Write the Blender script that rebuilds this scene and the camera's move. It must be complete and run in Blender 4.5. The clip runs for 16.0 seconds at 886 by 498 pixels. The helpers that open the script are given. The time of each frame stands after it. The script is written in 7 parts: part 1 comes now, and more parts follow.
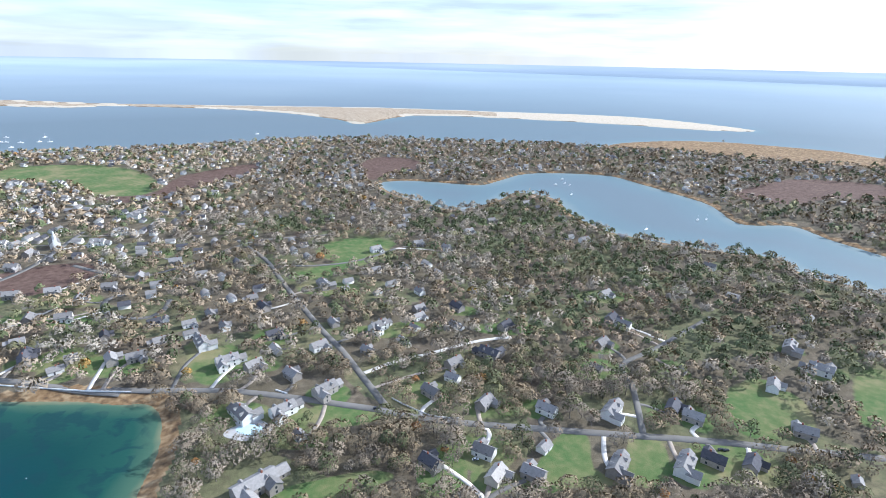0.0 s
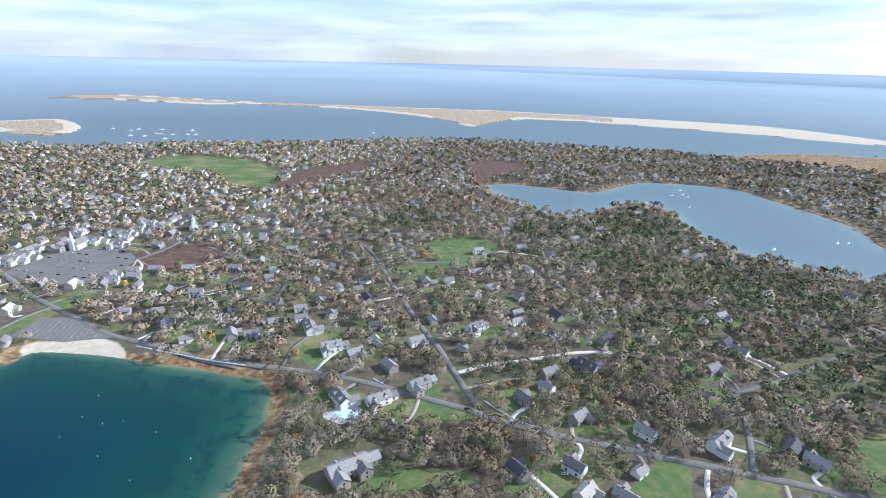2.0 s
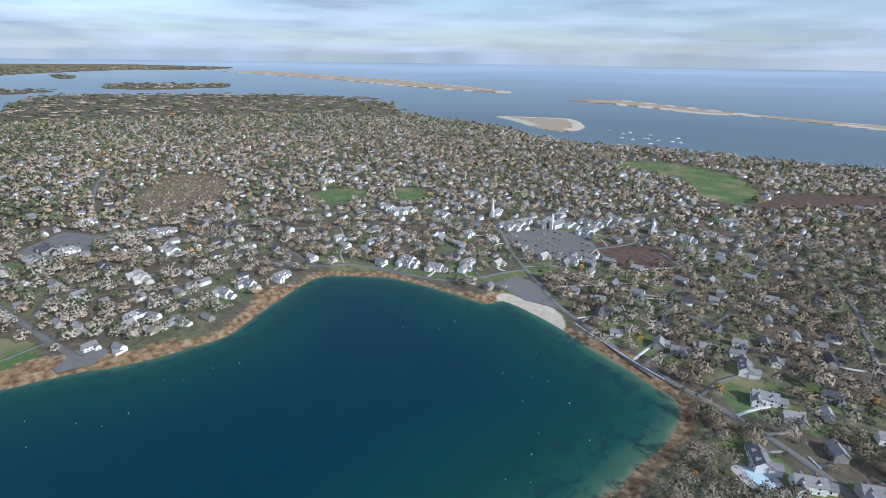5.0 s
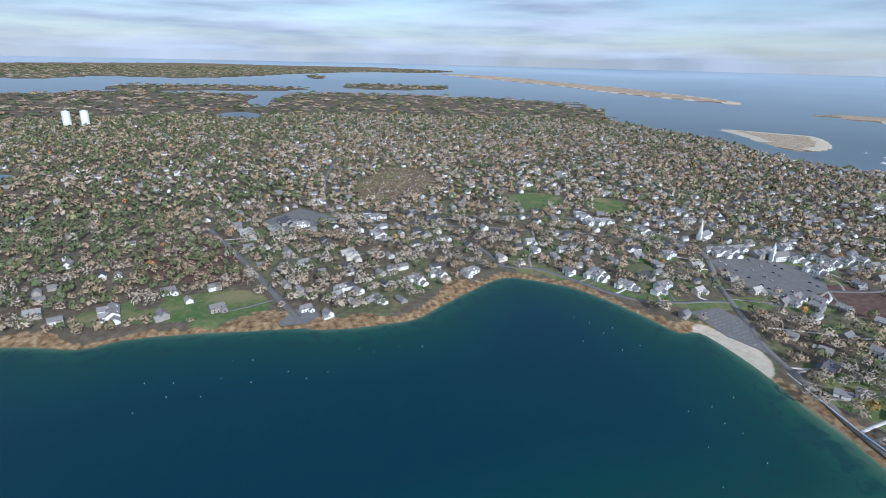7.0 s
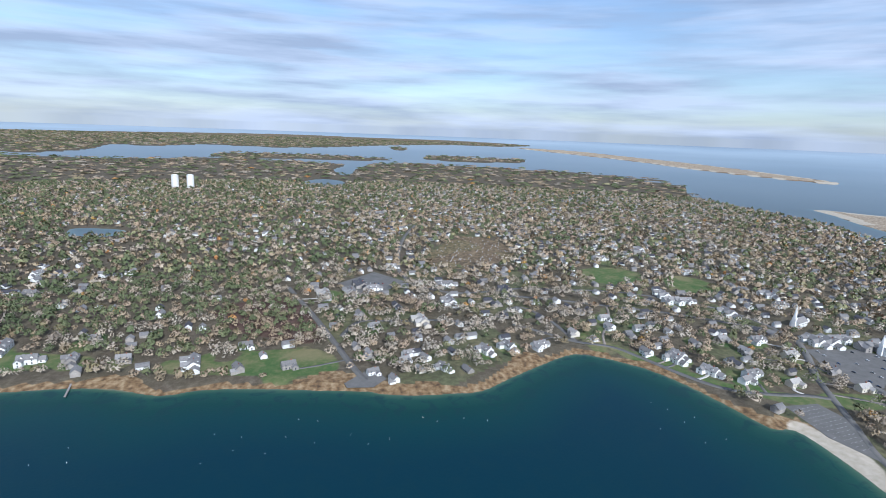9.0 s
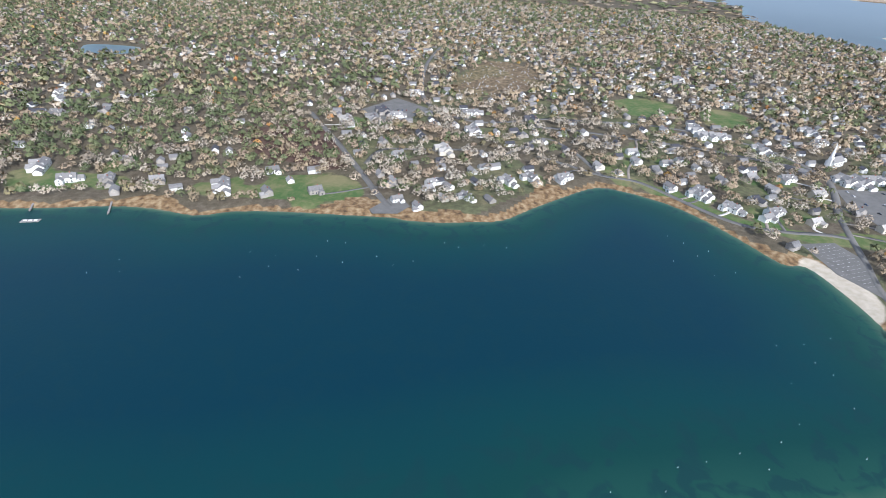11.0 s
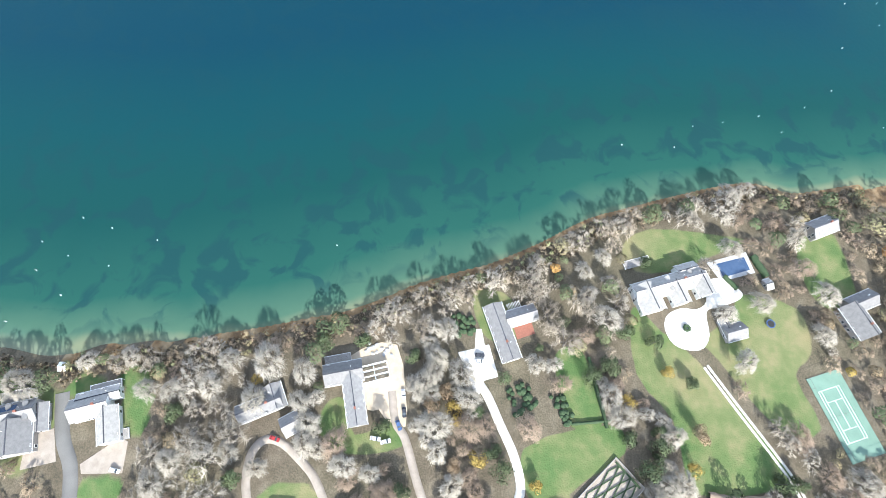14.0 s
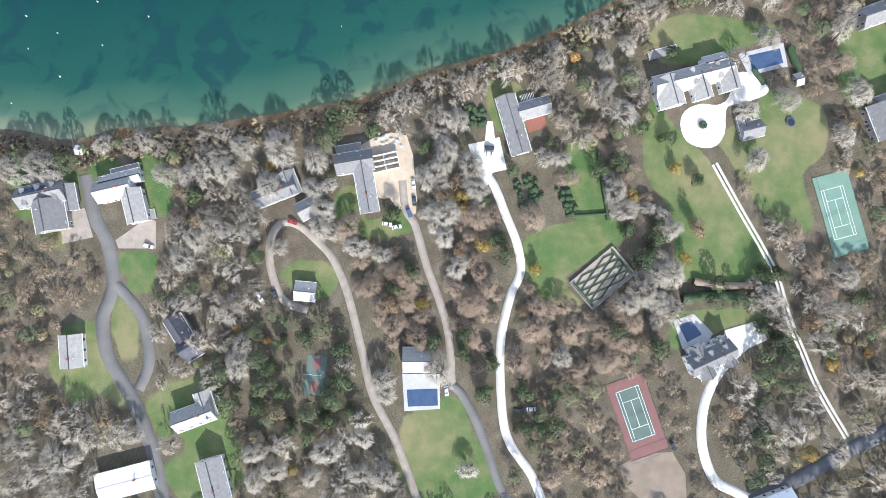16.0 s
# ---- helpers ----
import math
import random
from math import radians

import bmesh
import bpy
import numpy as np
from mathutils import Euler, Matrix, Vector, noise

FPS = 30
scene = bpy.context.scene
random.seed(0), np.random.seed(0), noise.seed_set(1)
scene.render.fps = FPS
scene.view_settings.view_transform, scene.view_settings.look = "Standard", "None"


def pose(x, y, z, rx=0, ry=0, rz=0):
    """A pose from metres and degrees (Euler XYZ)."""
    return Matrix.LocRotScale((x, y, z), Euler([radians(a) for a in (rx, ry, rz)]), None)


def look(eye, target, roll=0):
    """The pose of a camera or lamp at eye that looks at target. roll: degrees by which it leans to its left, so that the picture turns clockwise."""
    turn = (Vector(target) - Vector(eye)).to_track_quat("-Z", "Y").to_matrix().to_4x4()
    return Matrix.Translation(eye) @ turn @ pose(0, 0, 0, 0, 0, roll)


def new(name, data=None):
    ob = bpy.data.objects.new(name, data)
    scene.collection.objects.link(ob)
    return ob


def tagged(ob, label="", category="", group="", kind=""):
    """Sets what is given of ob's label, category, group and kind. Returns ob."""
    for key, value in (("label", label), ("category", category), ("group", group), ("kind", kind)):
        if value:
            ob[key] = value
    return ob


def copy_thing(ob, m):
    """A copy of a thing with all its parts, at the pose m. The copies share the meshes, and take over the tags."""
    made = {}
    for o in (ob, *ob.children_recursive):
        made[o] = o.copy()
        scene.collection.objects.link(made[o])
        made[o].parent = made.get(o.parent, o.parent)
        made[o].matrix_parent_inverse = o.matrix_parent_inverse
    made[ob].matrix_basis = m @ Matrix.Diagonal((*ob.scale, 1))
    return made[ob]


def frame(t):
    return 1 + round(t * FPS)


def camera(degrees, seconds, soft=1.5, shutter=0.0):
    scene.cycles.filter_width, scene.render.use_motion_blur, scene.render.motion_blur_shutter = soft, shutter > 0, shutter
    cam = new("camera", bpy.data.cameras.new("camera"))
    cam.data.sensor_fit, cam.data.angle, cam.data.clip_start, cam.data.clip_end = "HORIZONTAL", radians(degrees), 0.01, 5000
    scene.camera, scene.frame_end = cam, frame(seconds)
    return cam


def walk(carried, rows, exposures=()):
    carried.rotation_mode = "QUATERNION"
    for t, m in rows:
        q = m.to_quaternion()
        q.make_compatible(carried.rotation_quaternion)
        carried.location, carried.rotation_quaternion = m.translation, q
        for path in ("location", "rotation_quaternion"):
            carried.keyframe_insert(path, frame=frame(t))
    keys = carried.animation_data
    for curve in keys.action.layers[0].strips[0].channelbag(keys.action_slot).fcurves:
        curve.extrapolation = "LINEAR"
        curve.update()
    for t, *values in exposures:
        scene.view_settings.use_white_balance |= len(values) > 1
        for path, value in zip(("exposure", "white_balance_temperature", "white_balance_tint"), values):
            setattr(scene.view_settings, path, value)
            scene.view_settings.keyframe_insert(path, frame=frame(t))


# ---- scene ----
cam = camera(78.6, 16.0, soft=0.75)
PATH = [
    (0.0, pose(0, 0, 252, 70.57, -1.05, 0.37)),
    (0.5, pose(0, 0, 252, 70.60, -1.17, 2.58)),
    (1.0, pose(0, 0, 252, 70.60, -1.26, 5.16)),
    (1.5, pose(0, 0, 252, 70.62, -1.28, 8.23)),
    (2.0, pose(0, 0, 252, 70.64, -1.27, 11.90)),
    (2.5, pose(0, 0, 252, 70.62, -1.35, 16.02)),
    (3.0, pose(0, 0, 252, 70.63, -1.34, 21.60)),
    (3.5, pose(0, 0, 252, 70.59, -1.23, 28.90)),
    (4.0, pose(0, 0, 252, 70.57, -1.03, 38.19)),
    (4.5, pose(0, 0, 252, 70.59, -0.85, 48.97)),
    (5.0, pose(0, 0, 252, 70.60, -0.81, 59.61)),
    (5.6, pose(0, 0, 252, 70.62, -0.86, 69.44)),
    (6.2, pose(0, 0, 252, 70.64, -1.04, 75.62)),
    (6.8, pose(0, 0, 252, 70.69, -1.24, 79.65)),
    (7.3, pose(0, 0, 252, 70.77, -1.38, 82.42)),
    (7.5, pose(0, 0, 252, 70.77, -1.41, 83.52)),
    (7.6, pose(0, 0, 252, 70.83, -1.43, 84.11)),
    (8.0, pose(0, 0, 252, 73.48, -1.59, 86.09)),
    (8.2, pose(0, 0, 252, 75.92, -1.69, 86.79)),
    (8.6, pose(0, 0, 252, 78.21, -1.87, 87.98)),
    (9.0, pose(0, 0, 252, 77.76, -2.05, 88.82)),
    (9.5, pose(0, 0, 252, 74.47, -2.26, 89.56)),
    (10.0, pose(0, 0, 252, 69.52, -2.41, 90.17)),
    (10.4, pose(0, 0, 252, 65.36, -2.49, 90.72)),
    (10.5, pose(0, 0, 252, 64.28, -2.53, 90.90)),
    (11.0, pose(0, 0, 252, 59.76, -2.59, 91.67)),
    (11.5, pose(0, 0, 252, 54.86, -2.66, 92.29)),
    (12.0, pose(0, 0, 252, 46.42, -2.62, 92.93)),
    (12.5, pose(0, 0, 252, 37.46, -2.65, 93.59)),
    (13.0, pose(0, 0, 252, 30.85, -2.58, 94.32)),
    (13.5, pose(0, 0, 252, 28.56, -2.47, 94.80)),
    (14.0, pose(0, 0, 252, 23.65, -2.42, 95.27)),
    (14.5, pose(0, 0, 252, 18.54, -2.27, 95.67)),
    (15.0, pose(0, 0, 252, 12.99, -2.10, 96.09)),
    (15.5, pose(0, 0, 252, 7.25, -1.91, 96.37)),
    (16.0, pose(0, 0, 252, 1.81, -1.70, 96.69)),
]
EXPOSURES = [(0.0, 1.1, 5600, 10), (3.0, 0.75, 5500, 10), (5.0, 0.35, 5450, 10), (8.0, 0.3, 5450, 10), (10.4, 0.65, 5650, 11), (11.5, 0.88, 5800, 12), (12.0, 1.05, 5850, 10), (12.5, 1.2, 5900, 9), (13.0, 1.4, 5950, 8), (13.5, 1.65, 5950, 7), (14.0, 1.8, 5950, 7), (14.5, 1.7, 5900, 8), (15.2, 1.45, 5850, 10), (16.0, 1.3, 5850, 10)]
walk(cam, PATH, EXPOSURES)
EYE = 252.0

# ---- light: a low autumn sun from the east side, thin streaky cloud ----
SUN_ELEV, SUN_AZ = radians(31), radians(20)     # azimuth counted from +X towards +Y
world = bpy.data.worlds.new("sky")
scene.world = world
world.use_nodes = True
wn, wl = world.node_tree.nodes, world.node_tree.links
wn.clear()
sky = wn.new("ShaderNodeTexSky")
sky.sky_type, sky.sun_disc = "NISHITA", False
sky.sun_elevation, sky.sun_rotation = SUN_ELEV, math.pi / 2 - SUN_AZ
sky.air_density, sky.dust_density, sky.ozone_density = 1.0, 0.8, 2.0
co = wn.new("ShaderNodeTexCoord")
mp = wn.new("ShaderNodeMapping")
mp.inputs["Scale"].default_value = (1.3, 1.3, 13.0)
cl = wn.new("ShaderNodeTexNoise")
cl.inputs["Scale"].default_value, cl.inputs["Detail"].default_value, cl.inputs["Roughness"].default_value = 1.7, 7.0, 0.55
cr = wn.new("ShaderNodeValToRGB")
cr.color_ramp.elements[0].position, cr.color_ramp.elements[1].position = 0.38, 0.62
cr.color_ramp.elements[0].color, cr.color_ramp.elements[1].color = (0.32, 0.32, 0.32, 1), (0.92, 0.92, 0.92, 1)
mx = wn.new("ShaderNodeMix")
mx.data_type = "RGBA"
mx.inputs[7].default_value = (4.9, 5.35, 6.15, 1)
shade = wn.new("ShaderNodeTexNoise")                 # darker and lighter cloud
shade.inputs["Scale"].default_value, shade.inputs["Detail"].default_value = 3.1, 6.0
wl.new(mp.outputs["Vector"], shade.inputs["Vector"])
sr = wn.new("ShaderNodeValToRGB")
sr.color_ramp.elements[0].position, sr.color_ramp.elements[1].position = 0.38, 0.62
sr.color_ramp.elements[0].color, sr.color_ramp.elements[1].color = (2.9, 3.3, 4.1, 1), (4.7, 5.1, 5.9, 1)
wl.new(shade.outputs["Fac"], sr.inputs["Fac"])
wl.new(sr.outputs["Color"], mx.inputs[7])
bg = wn.new("ShaderNodeBackground")
bg.inputs["Strength"].default_value = 0.11
wo = wn.new("ShaderNodeOutputWorld")
level = wn.new("ShaderNodeVectorMath")               # below the horizon the sky goes on as at its rim
level.operation = "MAXIMUM"
level.inputs[1].default_value = (-1.0, -1.0, 0.004)
wl.new(co.outputs["Generated"], level.inputs[0])
wl.new(level.outputs[0], sky.inputs["Vector"])
wl.new(level.outputs[0], mp.inputs["Vector"])
wl.new(mp.outputs["Vector"], cl.inputs["Vector"])
wl.new(cl.outputs["Fac"], cr.inputs["Fac"])
wl.new(cr.outputs["Color"], mx.inputs[0])
wl.new(sky.outputs["Color"], mx.inputs[6])
wl.new(mx.outputs[2], bg.inputs["Color"])
wl.new(bg.outputs["Background"], wo.inputs["Surface"])
sun = new("sun", bpy.data.lights.new("sun", "SUN"))
sun.data.energy, sun.data.angle, sun.data.color = 3.6, radians(0.55), (1.0, 0.945, 0.86)
sun.matrix_world = look((0, 0, 0), (-math.cos(SUN_AZ) * math.cos(SUN_ELEV), -math.sin(SUN_AZ) * math.cos(SUN_ELEV), -math.sin(SUN_ELEV)))

# ---- the plan, in metres from the point below the camera ----
OYSTER_NEAR = [(-38.7, -201.4), (-38.2, -188.6), (-36.6, -175.5), (-37.9, -165.4), (-42.8, -155.8), (-47.1, -138.3), (-50.2, -117.9), (-55, -100.3), (-60.5, -80.1), (-67.1, -59.8), (-71.7, -44.5), (-81.5, -24.5), (-90.2, -9.5), (-99.9, 13.5), (-105.1, 26.4), (-119.9, 51.9), (-135.4, 74.8), (-144.7, 96.7), (-157.4, 129), (-168.1, 162.3), (-165.6, 180.7), (-165, 193.2), (-174.8, 227.8), (-170.3, 226.5), (-180.9, 258.8), (-186.4, 293.7), (-202.2, 329.7), (-220.9, 347.6), (-244.4, 346.1), (-277.7, 349.4), (-324.7, 347.7), (-361.2, 348.3)]
OYSTER_FAR = [(-397.8, 345.5), (-436.4, 337), (-439.4, 316.3), (-480.4, 297.8), (-523.5, 276.9), (-560.1, 249.7), (-584.7, 215.7), (-597.7, 187.9), (-591.9, 165.1), (-561.2, 127), (-527.8, 89.3), (-497.9, 56.8), (-490.7, 21.5), (-485.9, -6.3), (-486.8, -36.3), (-493.2, -56.9), (-492.3, -55.2), (-491.6, -101.2), (-492.3, -158.9), (-486.8, -214.3), (-473.3, -248.1), (-484.7, -298.5), (-481.7, -353.2), (-467.9, -427)]
MILL_POND = [(-138.6, 1123), (-81.3, 1156), (16.6, 1137), (76.3, 1125), (130.1, 1187), (189.7, 1255), (285.6, 1271), (386.1, 1248), (426.9, 1173), (473.3, 1072), (501.9, 986), (494.7, 868), (577, 864), (593.8, 791), (623, 718), (687, 535), (580.8, 438.1), (516.2, 578.8), (494, 611), (466.7, 633), (457.8, 665), (456.1, 702), (409.5, 717), (343.2, 750), (295.9, 781), (260.4, 807), (242.9, 842), (220.5, 908), (214.8, 1006), (183.8, 1049), (140.2, 1059), (112.9, 1011), (66.2, 953), (14.6, 922), (-26.3, 958), (-94.2, 1026)]
COAST_EAST = [(1451, 1234), (1275, 1570), (1215, 1693), (1114, 1759), (972, 1839), (794, 1867), (576.7, 1787), (474.4, 1680), (381.8, 1737), (131.1, 1753), (40.7, 1766), (-68.8, 1764), (-162.3, 1790), (-271.1, 1775), (-477, 1721), (-580.8, 1659), (-646, 1604), (-723, 1552), (-774, 1525), (-906, 1479), (-1025, 1427), (-1129, 1387), (-1238, 1278), (-1456, 1231), (-1689, 1285), (-1910, 1248), (-2200, 1193), (-2514, 1219), (-2936, 1395), (-3059, 1428), (-3422, 1241)]
COAST_NORTH = [(-3351, 1511), (-3529, 1320), (-3646, 1206), (-3937, 884), (-4001, 690), (-4147, 333.1), (-4202, 83.9), (-4258, -168.4), (-4051, -398.8), (-3527, -468.8), (-3102, -444.2), (-2984, -485.8), (-3399, -600), (-3809, -597.1), (-3983, -814), (-4107, -1033), (-3999, -1157), (-4320, -1447), (-4089, -1671), (-3863, -1929), (-3668, -2317)]
BAR_SOUTH = [(-1707, 2855), (-1138, 2884), (-558, 2913), (-262.3, 2911), (317.7, 2811), (852, 2689), (1060, 2527), (1249, 2211), (1039, 2196), (746, 2341), (284.8, 2506), (-152.1, 2549), (-331.1, 2180), (-447.8, 2326), (-753, 2563), (-1118, 2690), (-1636, 2733), (-1770, 2607), (-2354, 2631), (-2750, 2590), (-2831, 2666), (-2669, 2977), (-1970, 2893)]
BAR_NORTH = [(-10491, 1581), (-9476, 2479), (-7534, 2747), (-6131, 2941), (-4311, 2930), (-3637, 2805), (-3783, 2573), (-4878, 2339), (-6236, 2272), (-8577, 1831)]
ISLAND = [(-2115, 1533), (-1999, 1682), (-1879, 1780), (-1669, 1656), (-1560, 1535), (-1541, 1410), (-1726, 1426), (-1947, 1494)]
ISLE_A = [(-5343, -68.5), (-5806, 147), (-5601, 589.8), (-5644, 937), (-4944, 809), (-4796, 380.9), (-4896, 6.3)]
ISLE_B = [(-7778, -582.6), (-8356, -487.4), (-7510, -314.4), (-6858, -401.4)]
FAR_SHORE = [(-4289, -3424), (-4564, -2868), (-5810, -3335), (-5801, -2874), (-6658, -2697), (-6548, -1755), (-7585, -1173), (-8645, -838), (-10634, 213.9), (-10795, 1294), (-12562, 2269), (-14085, 2112), (-16537, 333.1), (-16089, -1859), (-17136, -4550), (-11665, -7243), (-9799, -7730)]
NECK = [(-4362, -1741), (-4982, -1802), (-5121, -1282), (-5033, -784), (-4750, -326.9), (-4402, -603), (-4403, -1023), (-4252, -1425)]
SALT_POND = [(-1261, -834), (-1275, -773), (-1258, -705), (-1192, -693), (-1168, -777)]
SALT_POND_B = [(-2543, -600), (-2718, -535.9), (-2626, -416.6), (-2382, -391.1), (-2431, -528.3)]
MARSH_EAST = [(485.7, 1670), (576.7, 1787), (794, 1867), (972, 1839), (1114, 1759), (1215, 1693), (1275, 1570), (1149, 1406), (1007, 1454), (821, 1538), (668, 1638)]
BEACH = [(-448.5, 341.9), (-422.7, 357.7), (-383.3, 367.8), (-354.7, 353.6), (-352.4, 340.4), (-389, 338.2), (-430.2, 328.6)]
FIELD_A = [(-972, 1081), (-960, 1162), (-896, 1237), (-730, 1219), (-590.4, 1090), (-556, 983), (-590.7, 916), (-742, 1058), (-865, 1051)]
FIELD_B = [(-999, 290.9), (-1017, 359.6), (-987, 395.8), (-924, 387.1), (-904, 318.2), (-943, 276.9)]
FIELD_C = [(-971, 449.8), (-943, 505.4), (-866, 482.3), (-872, 414.8)]
CEMETERY = [(-1141, 11.7), (-1312, 90.4), (-1238, 172.1), (-1081, 179.7), (-986, 76.9), (-971, 0.3)]
BOG_TOWN = [(-527.5, 543.3), (-513.5, 596.4), (-450.2, 627), (-411.2, 594.5), (-430.6, 537.4), (-477, 525.1)]
BOG_POND = [(-637, 948), (-546, 985), (-561.9, 1146), (-458.7, 1296), (-424.4, 1211), (-495.3, 1022), (-536.6, 918)]
BOG_MILL = [(-204.5, 1327), (-160, 1429), (-68, 1380), (-56.7, 1291), (-122.1, 1198), (-159.6, 1146)]
BOG_EAST = [(585.5, 1069), (798, 1234), (975, 1180), (873, 1046), (786, 1062), (657, 999)]
SCRUB_LANDING = [(-703, -290), (-761, -242), (-759, -187.1), (-636, -129.9), (-601, -139.7), (-617, -188.4), (-640, -241.1)]
STRIP_A = [(-186.2, 592.6), (-139.4, 644), (-64.7, 695), (-59.4, 678), (-102.4, 638), (-148.6, 589.2)]
STRIP_B = [(-173.3, 698), (-119.3, 751), (-67.7, 729), (-73.8, 709), (-107, 669), (-141, 652)]
LAWN_A = [(-224.5, 421.2), (-208.9, 428.6), (-182.5, 429.9), (-159.3, 395), (-171.5, 375.5), (-194.5, 372.6)]
LAWN_B = [(-99, 336.2), (-79.5, 345.7), (-42.7, 336.8), (-54.3, 324.7), (-82.4, 320.7)]
LAWN_C = [(359.2, 406.6), (394.5, 400.8), (349.4, 344.2), (310.9, 335)]
LAWN_D = [(233.7, 377.1), (282.7, 374.8), (275.6, 332), (249.1, 318.7), (214.7, 322)]
LAWN_E = [(85.2, 317.8), (104.2, 317.1), (100.4, 284.7), (114, 271.2), (76.2, 267), (56.3, 270.2)]
LAWN_F = [(134.7, 317.8), (155, 311.8), (145.2, 274.8), (121, 272)]
LAWN_G = [(-96.5, 259.8), (-50.2, 277.4), (-27.7, 272.5), (-72.7, 250.1), (-93.7, 250.8)]
LAWN_H = [(233.7, 378), (267.1, 385.8), (250.7, 334.3), (217.2, 327.5)]
LAWN_SHORE_A = [(-544.7, -484), (-556.4, -455), (-547.7, -361.7), (-529.2, -345.2), (-512.7, -400.9), (-498.8, -449.4)]
LAWN_SHORE_B = [(-545.1, -273.2), (-544.3, -210.6), (-573.7, -194.6), (-582.6, -118.1), (-534.7, -90.7), (-516.1, -129.5), (-513.2, -223.8), (-515.8, -266.4)]
LAWN_TOWN = [(-628, 225), (-573.8, 271.6), (-520.8, 322.3), (-498.4, 391.2), (-505.6, 419.1), (-495.4, 481.8), (-471.4, 441.2), (-483.1, 354.5), (-535.7, 283.4), (-588.6, 232.1)]
NEAR_LAWN_A = [(-88.9, 94.8), (-78.5, 108.1), (-64.5, 125.8), (-19.3, 161.4), (-13.4, 156.6), (-7.7, 119.4), (-37.3, 111), (-56.8, 95.5)]
NEAR_LAWN_B = [(-101.4, 150.7), (-96.6, 177.2), (-75.3, 180.6), (-63.3, 170.8), (-40, 178.4), (-37.8, 159.6), (-67, 135), (-75.6, 128.7), (-89.7, 143.6)]
NEAR_LAWN_C = [(-121, 91.5), (-132.6, 106.6), (-133.1, 142.1), (-130.8, 156), (-119.9, 135.2), (-111.1, 119.7), (-108.3, 98.2)]
NEAR_LAWN_D = [(-18.6, 43.7), (-32.5, 82), (-21.3, 88.6), (-2.6, 64), (9.5, 73.3), (6.7, 51.8)]
NEAR_LAWN_E = [(-61.4, 57.5), (-63.9, 70.6), (-33.5, 79.3), (-30.4, 64.9)]
NEAR_LAWN_F = [(-21.5, -191.6), (-28.1, -169.8), (-22.9, -158.9), (5.6, -160), (3.2, -183), (-9, -188.5)]
NEAR_LAWN_G = [(-29.9, -154.8), (-33.6, -124.7), (-9.6, -118.9), (-13.5, -129.7), (-26, -133.9), (-22.4, -152.5)]
NEAR_LAWN_H = [(8.3, -139.4), (6.4, -123.2), (26.8, -121.7), (27.7, -129.2), (18.3, -136.8)]
NEAR_LAWN_I = [(48.7, -156.6), (47, -141.7), (61.5, -134.7), (72.8, -123.1), (78.1, -147.5), (64.6, -163.1)]
NEAR_LAWN_J = [(69.7, -117.2), (59.5, -94.5), (78.2, -79.4), (86, -80.9), (89.2, -110.8)]
NEAR_LAWN_K = [(96.1, -104.8), (85.4, -75.9), (113.6, -74.8), (116.2, -99.6)]
NEAR_LAWN_L = [(73.9, -4.4), (57.3, 18.3), (71.4, 30.3), (101.1, 44.2), (105.1, 5.8)]
NEAR_LAWN_M = [(9.8, 115.9), (6, 126.2), (1.3, 155.3), (6.3, 158.5), (10.4, 145.4), (18.4, 132.8), (25.4, 117.5)]
NEAR_LAWN_N = [(-136.1, 185.9), (-139.9, 204.4), (-97.8, 208.2), (-100.9, 189.2), (-119.1, 182)]
NEAR_LAWN_P = [(8.6, -65.3), (3, -50.5), (9.5, -39.3), (20.6, -45.7), (14.9, -63.2)]
NEAR_LAWN_Q = [(-29.1, -44.1), (-32.6, -36.7), (-17.7, -29.7), (-25.1, -12.3), (-15, -8.5), (-9.7, -31.3), (-18.5, -45.4)]
NEAR_LAWN_R = [(-86.9, 36), (-90.1, 19.7), (-80.6, 18.1), (-66.7, 25), (-65.7, 38.4)]
NEAR_LAWN_S = [(33.9, -138.5), (30.8, -133.8), (40.1, -126.2), (55.3, -125.4), (56, -131.6), (46.5, -137.2)]
SHORE_BRUSH = [(-38.4, -199.8), (-37.6, -164.1), (-46.2, -137.1), (-54.1, -99.5), (-66, -59.3), (-80.3, -24.2), (-103.8, 26.3), (-132.6, 71.6), (-128.2, 80.3), (-94.2, 27.3), (-65.1, -22.4), (-55.3, -58), (-48.9, -98.8), (-40.3, -136.3), (-30.5, -173.3), (-29.9, -198.6)]
ROAD_POND = [(304.4, 298.2), (263.4, 303.2), (241.5, 305.7), (209, 310.8), (167.3, 315.2), (138.3, 317.4), (101.1, 320.6), (62.8, 323.9), (23.2, 327.3), (-5.4, 331), (-26.5, 335.8), (-48.5, 342.1), (-70.9, 346.5), (-98.7, 352), (-132.2, 357.9), (-166, 361.7), (-203.4, 361.1), (-236.3, 360.3), (-274.5, 359.7), (-247.5, 356.2), (-287.8, 359.9), (-338.9, 368.6), (-393.7, 376.8), (-444.6, 395.9), (-491, 412), (-546.3, 431.9)]
ROAD_SHORE = [(-491, 412), (-498, 390.8), (-499.5, 349.3), (-511.4, 308.6), (-543.3, 279.7), (-583.4, 252.7), (-615, 227.5), (-629, 187.8), (-657, 152.6), (-686, 116.8)]
ROAD_SIDE = [(-41.3, 346.8), (-65.2, 387), (-89, 427.4), (-110.8, 458.3), (-136.8, 499.4), (-185.4, 578.4), (-228, 651), (-292.2, 727)]
